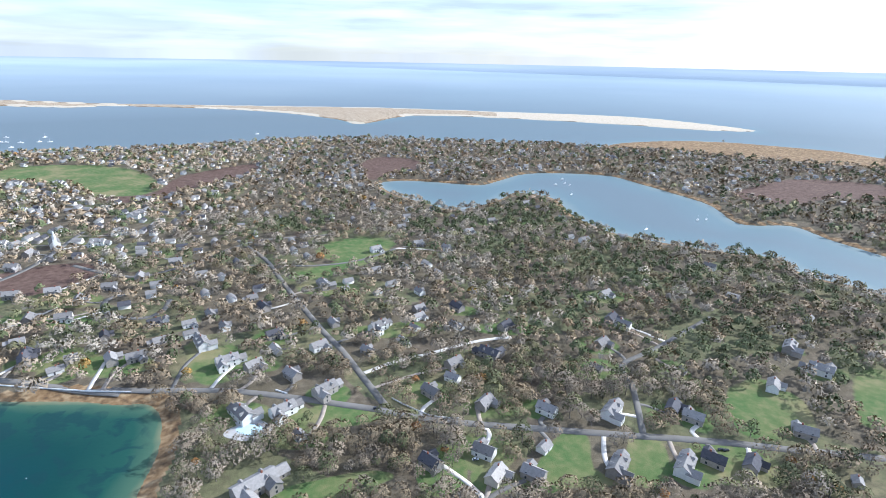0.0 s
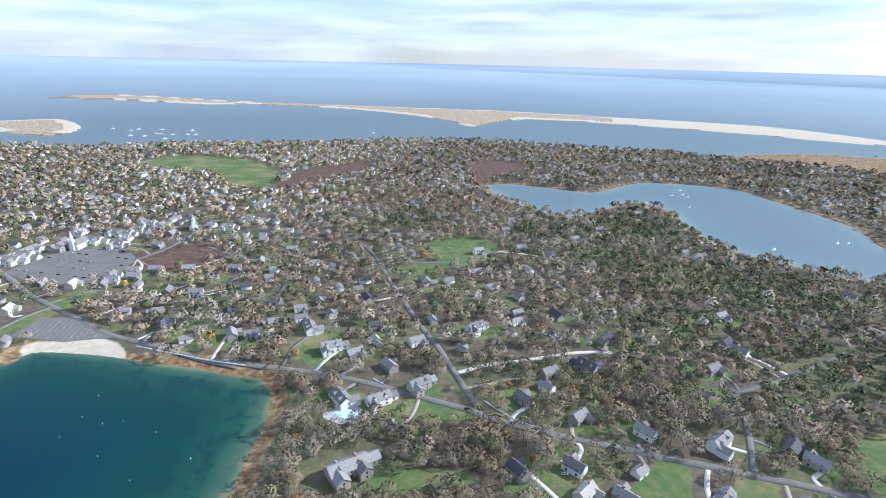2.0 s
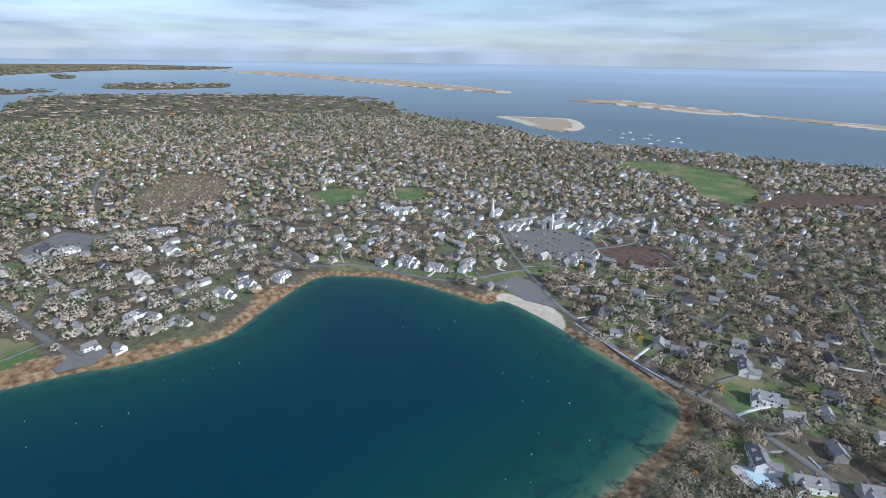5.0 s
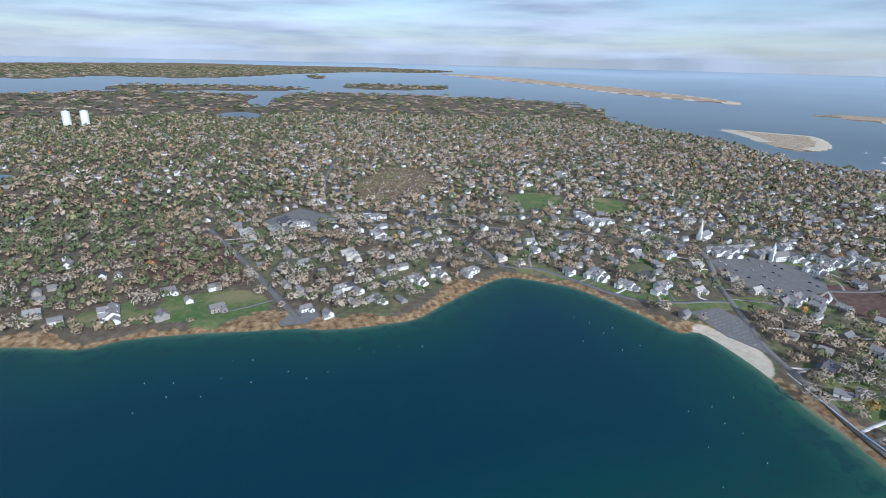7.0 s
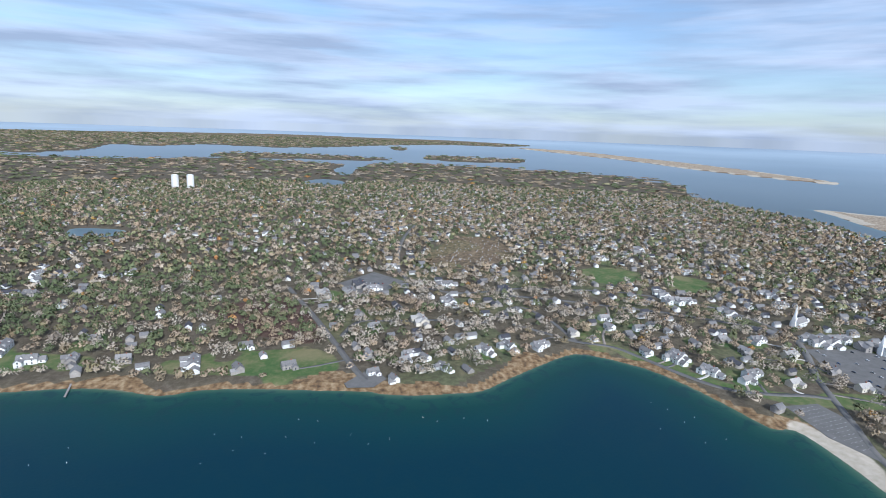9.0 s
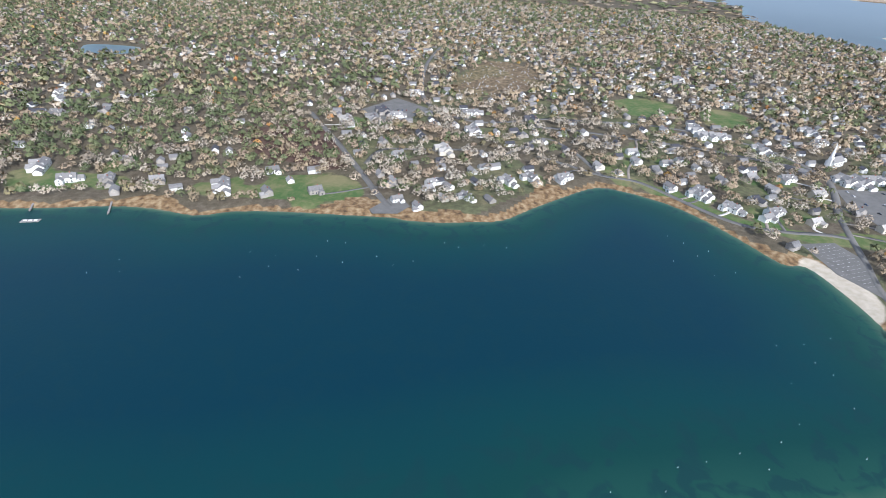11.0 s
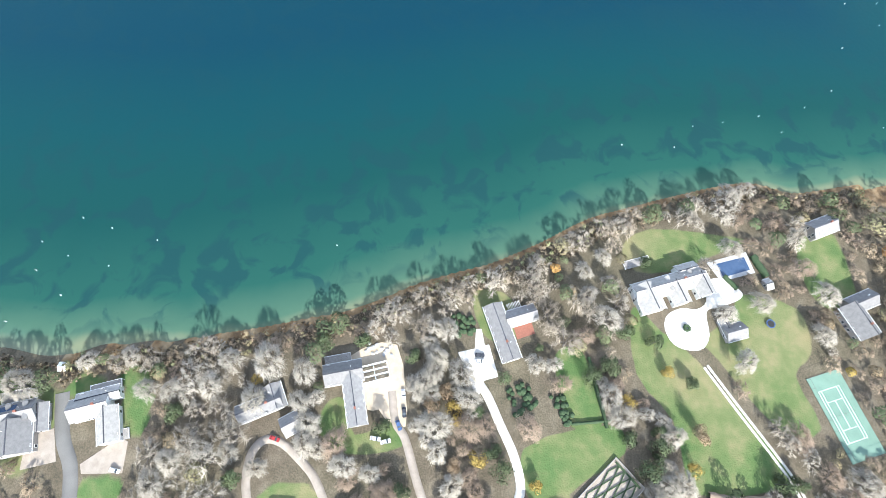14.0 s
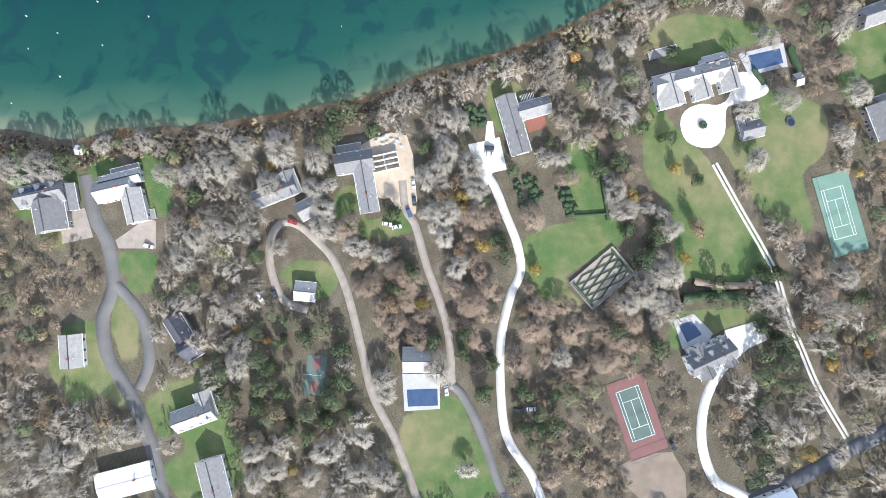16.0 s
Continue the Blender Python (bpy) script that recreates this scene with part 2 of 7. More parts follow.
ROAD_LANDING = [(-498.5, -53.1), (-535.6, -74.1), (-599.1, -104.1), (-676, -140.6), (-752, -179.2), (-830, -219.5)]
ROAD_EAST = [(144.7, 319.9), (151.6, 353.8), (156.5, 383.3), (158.3, 412.2), (195.6, 439.7), (239.1, 475.8), (279.8, 509.6)]
ROAD_LOOP = [(-291.6, 526.7), (-285.6, 502.1), (-293.4, 483.7), (-318.1, 482.7), (-343.4, 496.9), (-356.4, 523.7), (-340.8, 539.1)]
ROAD_MAIN = [(-546.3, 431.9), (-612, 465.8), (-667, 484.3), (-697, 461), (-718, 420.8), (-751, 356.8), (-778, 272.3), (-804, 191.3), (-815, 127.4)]
DRIVE_WHITE = [(-63.5, 391.3), (-39.3, 410), (-10.3, 424.4), (25.8, 445.2), (47.5, 453.5), (66.6, 457.6)]
WALL_WHITE = [(-431.2, 410.1), (-417.5, 445.9), (-400.7, 484), (-396.2, 503)]
DRIVE_CUL = [(118.6, -104.2), (96.8, -112.2), (80.1, -120.7), (70.7, -127), (59, -136.2), (49.4, -140.5), (39.4, -142.1), (30.2, -140.1), (21.2, -140.1), (6.4, -144.6), (-3.2, -151), (-13, -155.4), (-22.9, -158.8)]
DRIVE_CUL_B = [(70.2, -122.1), (59.7, -119.2), (49.7, -120.5), (37.4, -125.2), (29.3, -132.6), (23.8, -139.7)]
DRIVE_B = [(106.8, 8.6), (80.2, -4.9), (61.2, -17.5), (41.4, -25), (16.7, -34.5), (2.1, -42.8), (-4.8, -50.1), (-11.5, -60), (-11.9, -67.8), (-4.8, -72.1), (8, -70.9), (22.6, -63.4), (26.4, -51.4)]
DRIVE_C = [(54.7, 18), (31.9, 14), (16.9, 8.4), (-0.3, -0.2), (-17.8, -7.5), (-25, -12.8), (-37.8, -15.9)]
DRIVE_D = [(100.9, 64.9), (88.8, 58.3), (77.1, 47.9), (64.8, 42.6), (39.5, 38.4), (24, 37.9), (8.1, 40.1), (-2.8, 43.3), (-15.5, 40), (-27.9, 33.4), (-40.3, 26.7), (-47.5, 20.6)]
DRIVE_E = [(56.5, 203.6), (35.8, 188.2), (18.5, 178.4), (3.6, 170.3), (-14.2, 163.1), (-26.5, 155.2), (-43.7, 142.6), (-63.5, 128.5)]
DRIVE_F = [(90.6, 164), (86.5, 152.9), (82.4, 143.2), (70.2, 136.7), (57.4, 134.6), (44.2, 135.9), (30.5, 142), (18.9, 151.5)]
ROAD_NEAR = [(28.4, 255.5), (51.9, 221.6), (62.9, 204.2), (76.8, 184), (89.3, 163.9), (112.2, 129)]
DRIVE_H = [(102.5, 49.5), (93, 43.2), (78.4, 36.3), (66.2, 29.7), (55.5, 22), (52.3, 16.4)]
PARKING = [(-475.1, 351.3), (-481, 388.3), (-454.8, 395.9), (-396.2, 379), (-384, 372.2), (-419.3, 354.8)]
LOT_TOWN = [(-623, 474.4), (-627, 542.7), (-567, 593.1), (-512.5, 555.8), (-486.8, 488.8), (-512.9, 462.8), (-579.3, 461.9)]
LOT_WEST = [(-856, -146.3), (-937, -94.8), (-881, -37.1), (-805, -72.6), (-799, -115.3)]
HOMES = [(-354, 403, "Md"), (-316, 382, "Sw"), (-315, 402, "Sg"), (-279, 399, "Mg"), (-261, 404, "Mg"), (-214, 428, "Lw"), (-181, 400, "Lw"), (-157, 395, "Mg"), (-121, 382, "Mg"), (-90, 361, "Lg"), (-142, 328, "Lw"), (-115, 334, "Lw"), (-111, 260, "Xg"), (-96, 308, "Sw"), (-61, 468, "Lw"), (-26, 469, "Sw"), (-110, 429, "Mw"), (-156, 449, "Md"), (-7, 362, "Mg"), (11, 405, "Mg"), (43, 421, "Ld"), (62, 475, "Md"), (34, 349, "Mg"), (80, 342, "Mw"), (128, 341, "Lw"), (133, 403, "Sg"), (148, 444, "Mg"), (172, 496, "Md"), (180, 482, "Mw"), (176, 347, "Md"), (187, 336, "Mg"), (205, 401, "Sd"), (71, 301, "Sw")]
HOMES_B = [(30, 295, "Mw"), (36, 273, "Mc"), (60, 275, "Mg"), (115, 282, "Lg"), (159, 284, "Lw"), (181, 291, "Md"), (204, 287, "Md"), (260, 321, "Mg"), (270, 379, "Mw"), (321, 442, "Lg"), (325, 404, "Lw"), (379, 505, "Sw"), (-5, 283, "Md")]
HOMES_POND = [(76, 838, "Mg"), (38, 779, "Mw"), (5, 701, "Mw"), (-35, 718, "Mg"), (16, 515, "Md"), (182, 556, "Mw"), (205, 748, "Mw"), (342, 648, "Mw"), (126, 846, "Sg"), (195, 858, "Mg"), (149, 955, "Mg"), (95, 916, "Sg"), (-134, 566, "Lg"), (-91, 691, "Mw"), (-184, 506, "Md"), (-334, 631, "Mg"), (-371, 659, "Sw"), (-351, 579, "Mg"), (-369, 550, "Mg"), (-381, 515, "Mw"), (-421, 534, "Mg"), (-465, 496, "Mg"), (-491, 492, "Mw"), (-369, 474, "Mw"), (-400, 469, "Mg"), (-576, 288, "Lw"), (-545, 313, "Lw"), (-525, 341, "Mw"), (-595, 262, "Mw"), (-521, 390, "Mc"), (-652, 190, "Mc"), (-635, 212, "Sw"), (-675, 283, "Mw")]
HOMES_POND_B = [(-678, 245, "Mw"), (-606, 136, "Lw"), (-601, 99, "Lw"), (-588, 71, "Lw"), (-859, 29, "Xw"), (-682, -5, "Xc"), (-349, 394, "Md"), (-315, 384, "Sw")]
HOMES_TOWN = [(-560, -457, "Xw"), (-530, -409, "Lw"), (-532, -365, "Lg"), (-540, -317, "Mg"), (-533, -241, "Xw"), (-524, -192, "Mg"), (-583, -204, "Mw"), (-559, -177, "Sw"), (-534, -143, "Mg"), (-679, -346, "Mw"), (-771, -145, "Mw"), (-657, -66, "Mw"), (-702, -90, "Mg"), (-659, -118, "Sw"), (-569, -62, "Mg"), (-804, -116, "Xg"), (-592, -380, "Mg"), (-1123, -640, "Mg"), (-996, -500, "Mg"), (-850, -623, "Lw"), (-852, -570, "Mg"), (-860, -525, "Mw"), (-881, -489, "Mw"), (-749, -561, "Lg"), (-706, -490, "Mw"), (-772, -505, "Mg"), (-803, 382, "Xw"), (-823, 328, "Mw"), (-713, 248, "Mw"), (-865, -11, "Mc"), (-625, 335, "Mg"), (-644, 378, "Mg"), (-605, 387, "Mg")]
HOMES_TOWN_B = [(-654, 614, "Lw"), (-565, 585, "Lw"), (-644, 517, "Xw"), (-630, 557, "Xg"), (-591, 629, "Lw"), (-480, 467, "Mg"), (-479, 512, "Mw")]
CHURCHES = [(-710, 523), (-612, 571), (-522, 685)]
TANKS = [(-2082, -967), (-2105, -919)]
PINES = [(30, -60, 16), (62, -38, 18), (40, -30, 14), (70, -58, 16), (55, -75, 14), (144, 526, 40), (265, 463, 55), (166, 876, 90), (68, 712, 45), (262, 638, 60), (5, 816, 60), (-60, 640, 25), (-214, 802, 60), (202, 654, 40), (-104, 252, 22), (49, -46, 24), (36, -69, 14), (-2, 136, 12), (28, 163, 18), (65, 159, 9), (68, 61, 10), (-57, -12, 8), (-23, 99, 10), (-854, -398, 110), (-796, -545, 120), (-626, -490, 60), (-661, -389, 50), (-1010, -198, 80)]
BOATS = [(-1489, 1610), (-1406, 1595), (-1406, 1634), (-1321, 1496), (-1274, 1499), (-1277, 1558), (-1330, 1651), (-1218, 1558), (-1179, 1580), (-1226, 1670), (-1285, 1351), (239, 1145), (262, 1158), (254, 1055), (269, 1142), (264, 1199), (323, 826), (432, 887), (449, 892), (-1181, 1474), (-1260, 1558), (-1151, 1583), (-630, 1833)]
BUOYS = [(-93, -197), (-87, -182), (-78, -194), (-67, -178), (-84, -161), (-100, -142), (-104, -166), (-107, -53), (-52, -198), (-108, -182), (-186, 95), (-188, 125), (-204, 137), (-209, 155), (-216, 177), (-206, 189), (-226, 206), (-241, 225), (-363, -290), (-386, -276), (-367, -265), (-369, -167), (-387, -149), (-408, -113), (-384, -123), (-400, -88)]
BUOYS_B = [(-413, -60), (-400, -44), (-408, -27), (-444, 0), (-437, 13), (-444, 37), (-441, 58), (-434, -92), (-317, 249), (-320, 271), (-329, 296), (-300, 268), (-288, 274), (-257, 269), (-406, -149), (-409, -172), (-436, -109), (-482, 223), (-469, 234), (-455, 253), (-433, 212), (-445, 239), (-412, 242), (-418, 263), (-217, 251), (-277, 239)]
# single large trees of the near gardens: place and kind
SPECIMENS_SHORE = [(-37.2, -150.9, 0), (-41.1, -133.1, 0), (-43.3, -87.8, 0), (-27.1, -74.4, 0), (0.3, -103.5, 0), (9.8, -107.8, 0), (-27.2, -120.6, 0), (-20.3, -186.3, 0), (-24.1, -173.6, 0), (-43.7, -70.8, 0), (-5.8, -80.7, 0), (-0.6, -67.6, 0), (-18.6, -107.1, 3), (5.1, -77.1, 3), (-31.6, -94.2, 0), (-28.4, -110.6, 0), (-67.7, 1.4, 0), (-28.4, -54.6, 0), (-54.0, 3.0, 0), (-4.8, -32.3, 0), (-48.1, 59.4, 1), (-27.8, 45.3, 1), (-13.9, 6.5, 0), (-1.0, 13.8, 0), (-37.2, 17.7, 0), (-55.2, -47.7, 3), (-58.9, -32.1, 3), (-32.5, 12.4, 4), (-26.9, 13.7, 4), (-12.6, 24.0, 4), (-53.7, -8.5, 3)]
SPECIMENS_DRIVE = [(-16.7, 29.8, 3), (-8.1, 34.8, 3), (-42.1, -55.2, 0), (-13.4, -36.8, 1), (-2.7, -20.7, 0), (-22.4, -18.5, 3), (-4.0, 49.2, 4), (-95.7, 155.8, 0), (-65.9, 144.9, 0), (-112.2, 80.2, 0), (-103.8, 70.5, 0), (-80.2, 80.1, 0), (-116.9, 181.5, 1), (-123.6, 144.7, 0), (-112.6, 101.5, 3), (-71.4, 103.4, 3), (-57.9, 109.0, 4), (-75.4, 88.8, 3), (-56.9, 81.4, 3), (-54.5, 119.4, 3), (-53.5, 72.4, 3), (-49.1, 84.6, 1), (-82.7, 184.6, 0), (-103.5, 188.7, 0), (-70.8, 70.5, 1), (-88.8, 138.5, 0), (-91.0, 71.9, 0), (-34.8, 165.2, 1), (-14.8, 154.1, 3), (-15.6, 161.7, 3), (-16.8, 117.3, 4)]
SPECIMENS_LAWN = [(-31.8, 120.5, 2), (-3.5, 157.6, 0), (-15.1, 97.6, 3), (-27.0, 90.4, 3), (14.4, 162.9, 3), (19.6, 168.1, 3), (9.3, 156.5, 3), (25.1, 108.8, 3), (-35.8, 86.0, 0), (13.8, 97.1, 1), (-19.7, 176.2, 1), (-11.4, 185.3, 1), (-9.3, 197.4, 3), (4.6, 177.3, 2), (-17.9, 190.7, 0), (45.2, -77.5, 0), (90.7, -66.1, 0), (97.4, -56.3, 0), (41.1, -61.2, 3), (63.1, -57.3, 3), (78.1, -52.1, 3), (72.0, -67.3, 3), (71.1, -79.7, 3), (85.1, -157.1, 2), (83.4, -131.1, 2), (88.8, -120.5, 0), (102.7, -64.5, 0), (53.0, -77.6, 0), (101.3, -144.0, 0), (59.6, -166.2, 1), (53.8, -64.1, 3)]
SPECIMENS_LOOP = [(42.5, -33.3, 3), (73.2, -37.4, 3), (67.4, -25.8, 3), (86.1, -33.6, 0), (79.1, -19.8, 0), (94.6, -19.1, 0), (94.5, -7.8, 0), (88.4, 28.7, 0), (37.5, 20.6, 3), (39.5, 33.4, 3), (53.2, 32.6, 3), (50.0, 50.6, 3), (33.7, 64.9, 0), (67.3, 58.3, 3), (45.5, 10.1, 0), (38.8, -50.7, 3), (61.9, -36.6, 3), (99.0, -39.8, 0), (59.2, -12.1, 0), (52.7, -14.0, 0), (68.0, 51.5, 3), (64.3, 64.8, 3), (51.9, 64.6, 3), (33.5, 6.4, 3), (38.1, 45.8, 1), (88.8, 67.5, 1), (55.6, -30.6, 3), (81.7, -44.2, 3)]
SPECIMENS = SPECIMENS_SHORE + SPECIMENS_DRIVE + SPECIMENS_LAWN + SPECIMENS_LOOP
HOMES_CENTRE = [(-645, 500, "Xw"), (-652, 533, "Xw"), (-611, 593, "Xw"), (-572, 604, "Lw"), (-588, 650, "Lw"), (-592, 680, "Lw"), (-571, 679, "Mw"), (-751, 445, "Xw"), (-801, 400, "Xw"), (-834, 384, "Xw"), (-851, 568, "Xw"), (-797, 551, "Lw"), (-606, 628, "Lw"), (-530, 647, "Mg"), (-470, 695, "Lw"), (-466, 744, "Lw"), (-494, 832, "Xw"), (-830, 1031, "Xw"), (-852, 980, "Lw"), (-756, 1042, "Lw"), (-530, 930, "Xg")]
HOMES_CENTRE_B = [(-513, 459, "Mc"), (-556, 458, "Mg"), (-595, 434, "Lc"), (-481, 481, "Mw"), (-457, 522, "Mg"), (-642, 422, "Lw"), (-586, 296, "Lw"), (-539, 355, "Lw"), (-515, 600, "Mg"), (-845, -105, "Xd"), (-824, -85, "Lw"), (-788, -152, "Xc"), (-966, -67, "Lw"), (-1241, -370, "Xw"), (-768, 36, "Xw"), (-1610, -149, "Xg"), (-1396, -212, "Xg"), (-1087, 354, "Xw"), (-1161, 464, "Xg"), (-1190, 480, "Xw"), (-989, 495, "Lw"), (-836, 129, "Xd")]
HOMES_ALL = HOMES + HOMES_B + HOMES_POND + HOMES_POND_B + HOMES_TOWN + HOMES_TOWN_B + HOMES_CENTRE + HOMES_CENTRE_B
COURT_GREEN = [(-62.3, 175.8), (-68.6, 191.6), (-32.6, 206.5), (-26, 189.3)]
COURT_GREEN_LINES = [(-56.7, 180.4), (-60.8, 190.4), (-38.7, 199.1), (-34.3, 189.3)]
COURT_RED = [(44.9, 87.7), (38, 103.4), (70, 122.1), (77.7, 103.4)]
COURT_RED_LINES = [(47.5, 93), (43.7, 103.5), (64.9, 113.7), (68.9, 103.2)]
COURT_SMALL = [(46.7, -48.9), (45.7, -40), (63.7, -39.8), (64.1, -48.8)]
FORECOURT = [(-106, 133.3), (-108.8, 140.4), (-103.5, 149.9), (-99.1, 149.5), (-94.1, 139.9), (-91.5, 132.5), (-86.8, 131.4), (-78.7, 131.9), (-72.1, 128.5), (-70.2, 121.9), (-72.5, 114.1), (-79.6, 110.4), (-86.5, 111.9), (-90.9, 119), (-91.4, 127.1), (-95.8, 132.1)]
FORECOURT_ISLAND = (-80.9, 120.8)
SHELL_COURT = [(-58.2, 12.2), (-60.8, 19.9), (-70.1, 19.8), (-70.4, 22.5), (-62.7, 24.4), (-63.4, 26.4), (-48.9, 31.5), (-46.5, 25.2), (-39.9, 23.3), (-42.7, 19.8), (-48.3, 17.8)]
DRIVE_PAD = [(13.5, 141.2), (6.7, 157.2), (15.7, 161.6), (22.3, 149.9), (27.4, 146.1), (32, 140.9), (28.3, 138.7)]
POOL_DECK = [(-116.8, 134.4), (-125, 155.5), (-113.9, 158.8), (-107.3, 140.8)]
POOL = [(-116.6, 139.3), (-122.1, 154.1), (-115.3, 156.4), (-109.6, 142.2)]
TERRACE_GREY = [(11.9, 116.6), (7.6, 125.8), (15.5, 135.7), (21.5, 133.1), (24.4, 122.2)]
POOL_COVER = [(13.4, 118.9), (10.9, 125.1), (16.6, 130.5), (21, 124)]
POOL_DECK_B = [(50.1, -5.4), (48.2, 11.5), (63.9, 13.6), (66.7, -2.4)]
POOL_B = [(57, -2.5), (54.9, 11.3), (62.5, 12.4), (64.5, -1.1)]
SITE_YARD = [(-42.1, -45.7), (-55.7, -31.7), (-58.9, -16.3), (-38.5, -10), (-23, -8.1), (-25.8, -17.6), (-29.3, -20.7), (-28.7, -25.8), (-41.2, -31.2)]
SITE_WALLS = [(-45.9, -31.8), (-51, -20.1), (-43.4, -17.6), (-39.3, -29.2)]
FRONT_PAD = [(-5.1, -167.1), (-8.2, -156.9), (4.6, -151.3), (9.2, -164.6)]
FRONT_PAD_B = [(4.7, -141.2), (-7.2, -128.3), (-5.9, -124.5), (6.4, -122.9), (8.3, -139.4)]
PARTERRE = [(-1.1, 65), (-18.3, 85.7), (-6.4, 97.1), (9.5, 77.3)]
TERRACE_BRICK = [(-74.9, 36.8), (-77.3, 45.6), (-70.9, 47.9), (-67.2, 39.6)]
KITCHEN_GARDEN = [(-42.6, 34.4), (-50.1, 45.5), (-31.7, 53.4), (-32.5, 38.2)]
SHRUB_BED = [(-46.5, 54.5), (-43.5, 60.5), (-29.5, 67.5), (-31.8, 61)]
KNOT_GARDEN = [(-75.2, 7.6), (-78.7, 17.8), (-67.6, 21.2), (-64.4, 11)]
BARE_YARD = [(80.8, 98.2), (71.8, 122.3), (92, 131), (96.1, 111.6)]
POOL_KIDNEY = [(-143.3, 315.4), (-140.9, 320.3), (-133.1, 321.9), (-125.7, 318.8), (-124.9, 313.1), (-130.8, 309.8), (-138.6, 310.8)]
POOL_KIDNEY_DECK = [(-149.3, 314.7), (-144.2, 319.9), (-146.5, 323.6), (-137, 323.4), (-130.6, 326.9), (-122.7, 322.5), (-117.4, 315.3), (-121.3, 309.7), (-130, 304.4), (-138.3, 304.6), (-148.8, 308.3)]
CARS = [(-36.9, -10.6, 12, "w"), (-29.1, -9.4, 12, "d"), (-23.4, -11.1, 27, "b"), (-17, -20.5, 87, "w"), (-16.2, -15.9, 107, "w"), (60.3, 49.4, 97, "d"), (59.4, 55.1, 97, "w"), (55.5, 15.5, 12, "w"), (20.7, -67.1, 27, "d"), (-12.9, -63.3, 77, "r"), (5.7, -126, 82, "w"), (-57.9, 22.3, 92, "d"), (-55, 22.6, 92, "w"), (22.8, -73.7, 37, "w"), (68.7, 122, 37, "d")]
ROAD_CARS = [(2, 330.6, "d"), (-96, 260.6, "d"), (183.1, 305.2, "w"), (192.3, 304.1, "d"), (195.5, 303.5, "d"), (24.1, 289.9, "w"), (-48, 342.5, "d"), (-5.3, 327.7, "d")]
TRAMPOLINE = (-87.4, 162.4)
PIERS = [(-487.6, -416.1), (-460.8, -404.1), (-495.3, -342.3), (-463.4, -329.2)]
FLOAT_DOCK = (-444, -391.7)
DOCK_HUT = (-34, -163.2)
LANDING_APRON = [(-500.9, -79.5), (-542.9, -54.6), (-513.1, -38.5), (-494.8, -49.7), (-492.2, -75.4)]
HEDGE_A = [(1, 119), (-2.5, 136.1), (-2.7, 156.3)]
HEDGE_F = [(-7.6, 123.6), (-6.9, 138.2), (-9.1, 152.4)]
HEDGE_B = [(-122.9, 158.2), (-111.9, 163.9)]
HEDGE_C = [(-110.2, 142.1), (-103.9, 148.2)]
HEDGE_D = [(-62, 73), (-31, 80.9)]
HEDGE_E = [(-31.2, 64.9), (-34.4, 82.4)]
WALL_ROAD = [(-351.1, 363.4), (-308.8, 360), (-273.2, 357.7), (-239.7, 357.7)]
WALL_ROAD_B = [(-129.5, 364.1), (-118.8, 359.1)]
FENCE_ROAD = [(-37.3, 356.1), (-23.1, 345.4), (-5.6, 335.2), (15.1, 332.4)]
STREET_A = [(-454.2, 618), (-366.9, 586.4), (-318.4, 626), (-272.3, 716), (-216.6, 745), (-154.3, 762)]
STREET_B = [(-242.5, 630), (-158.8, 634), (-105.4, 658), (-65.5, 704)]
STREET_C = [(-667, 484.3), (-752, 462.8), (-822, 390.8), (-856, 300.9), (-857, 223.8), (-858, 152.6), (-824, 36.9), (-929, -46.2), (-1203, -61.4), (-1438, -37.7)]
STREET_D = [(-508.6, 551.8), (-501.4, 618), (-526.5, 751)]
STREET_E = [(-629, 187.8), (-714, 167.4), (-760, 132.1), (-689, 76.5), (-695, 25.7), (-687, -33.9), (-680, -87.4), (-626, -102.9)]

# ---- plan helpers ----
rng = np.random.default_rng(7)


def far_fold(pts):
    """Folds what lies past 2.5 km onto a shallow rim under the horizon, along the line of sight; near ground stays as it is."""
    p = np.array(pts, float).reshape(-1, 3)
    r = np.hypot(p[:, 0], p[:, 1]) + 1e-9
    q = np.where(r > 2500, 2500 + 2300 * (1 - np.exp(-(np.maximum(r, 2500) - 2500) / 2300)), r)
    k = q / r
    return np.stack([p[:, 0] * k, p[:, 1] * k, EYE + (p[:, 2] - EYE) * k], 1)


def smooth(pts, steps=6, closed=True):
    """A Catmull-Rom line through the points of a plan."""
    p = np.array(pts, float)
    n = len(p)
    rows = []
    for i in range(n if closed else n - 1):
        a, b, c, d = (p[(i + k) % n] if closed else p[min(max(i + k, 0), n - 1)] for k in (-1, 0, 1, 2))
        for s in range(steps):
            t = s / steps
            rows.append(0.5 * (2 * b + (c - a) * t + (2 * a - 5 * b + 4 * c - d) * t * t + (3 * b - a - 3 * c + d) * t ** 3))
    if not closed:
        rows.append(p[-1])
    return np.array(rows)


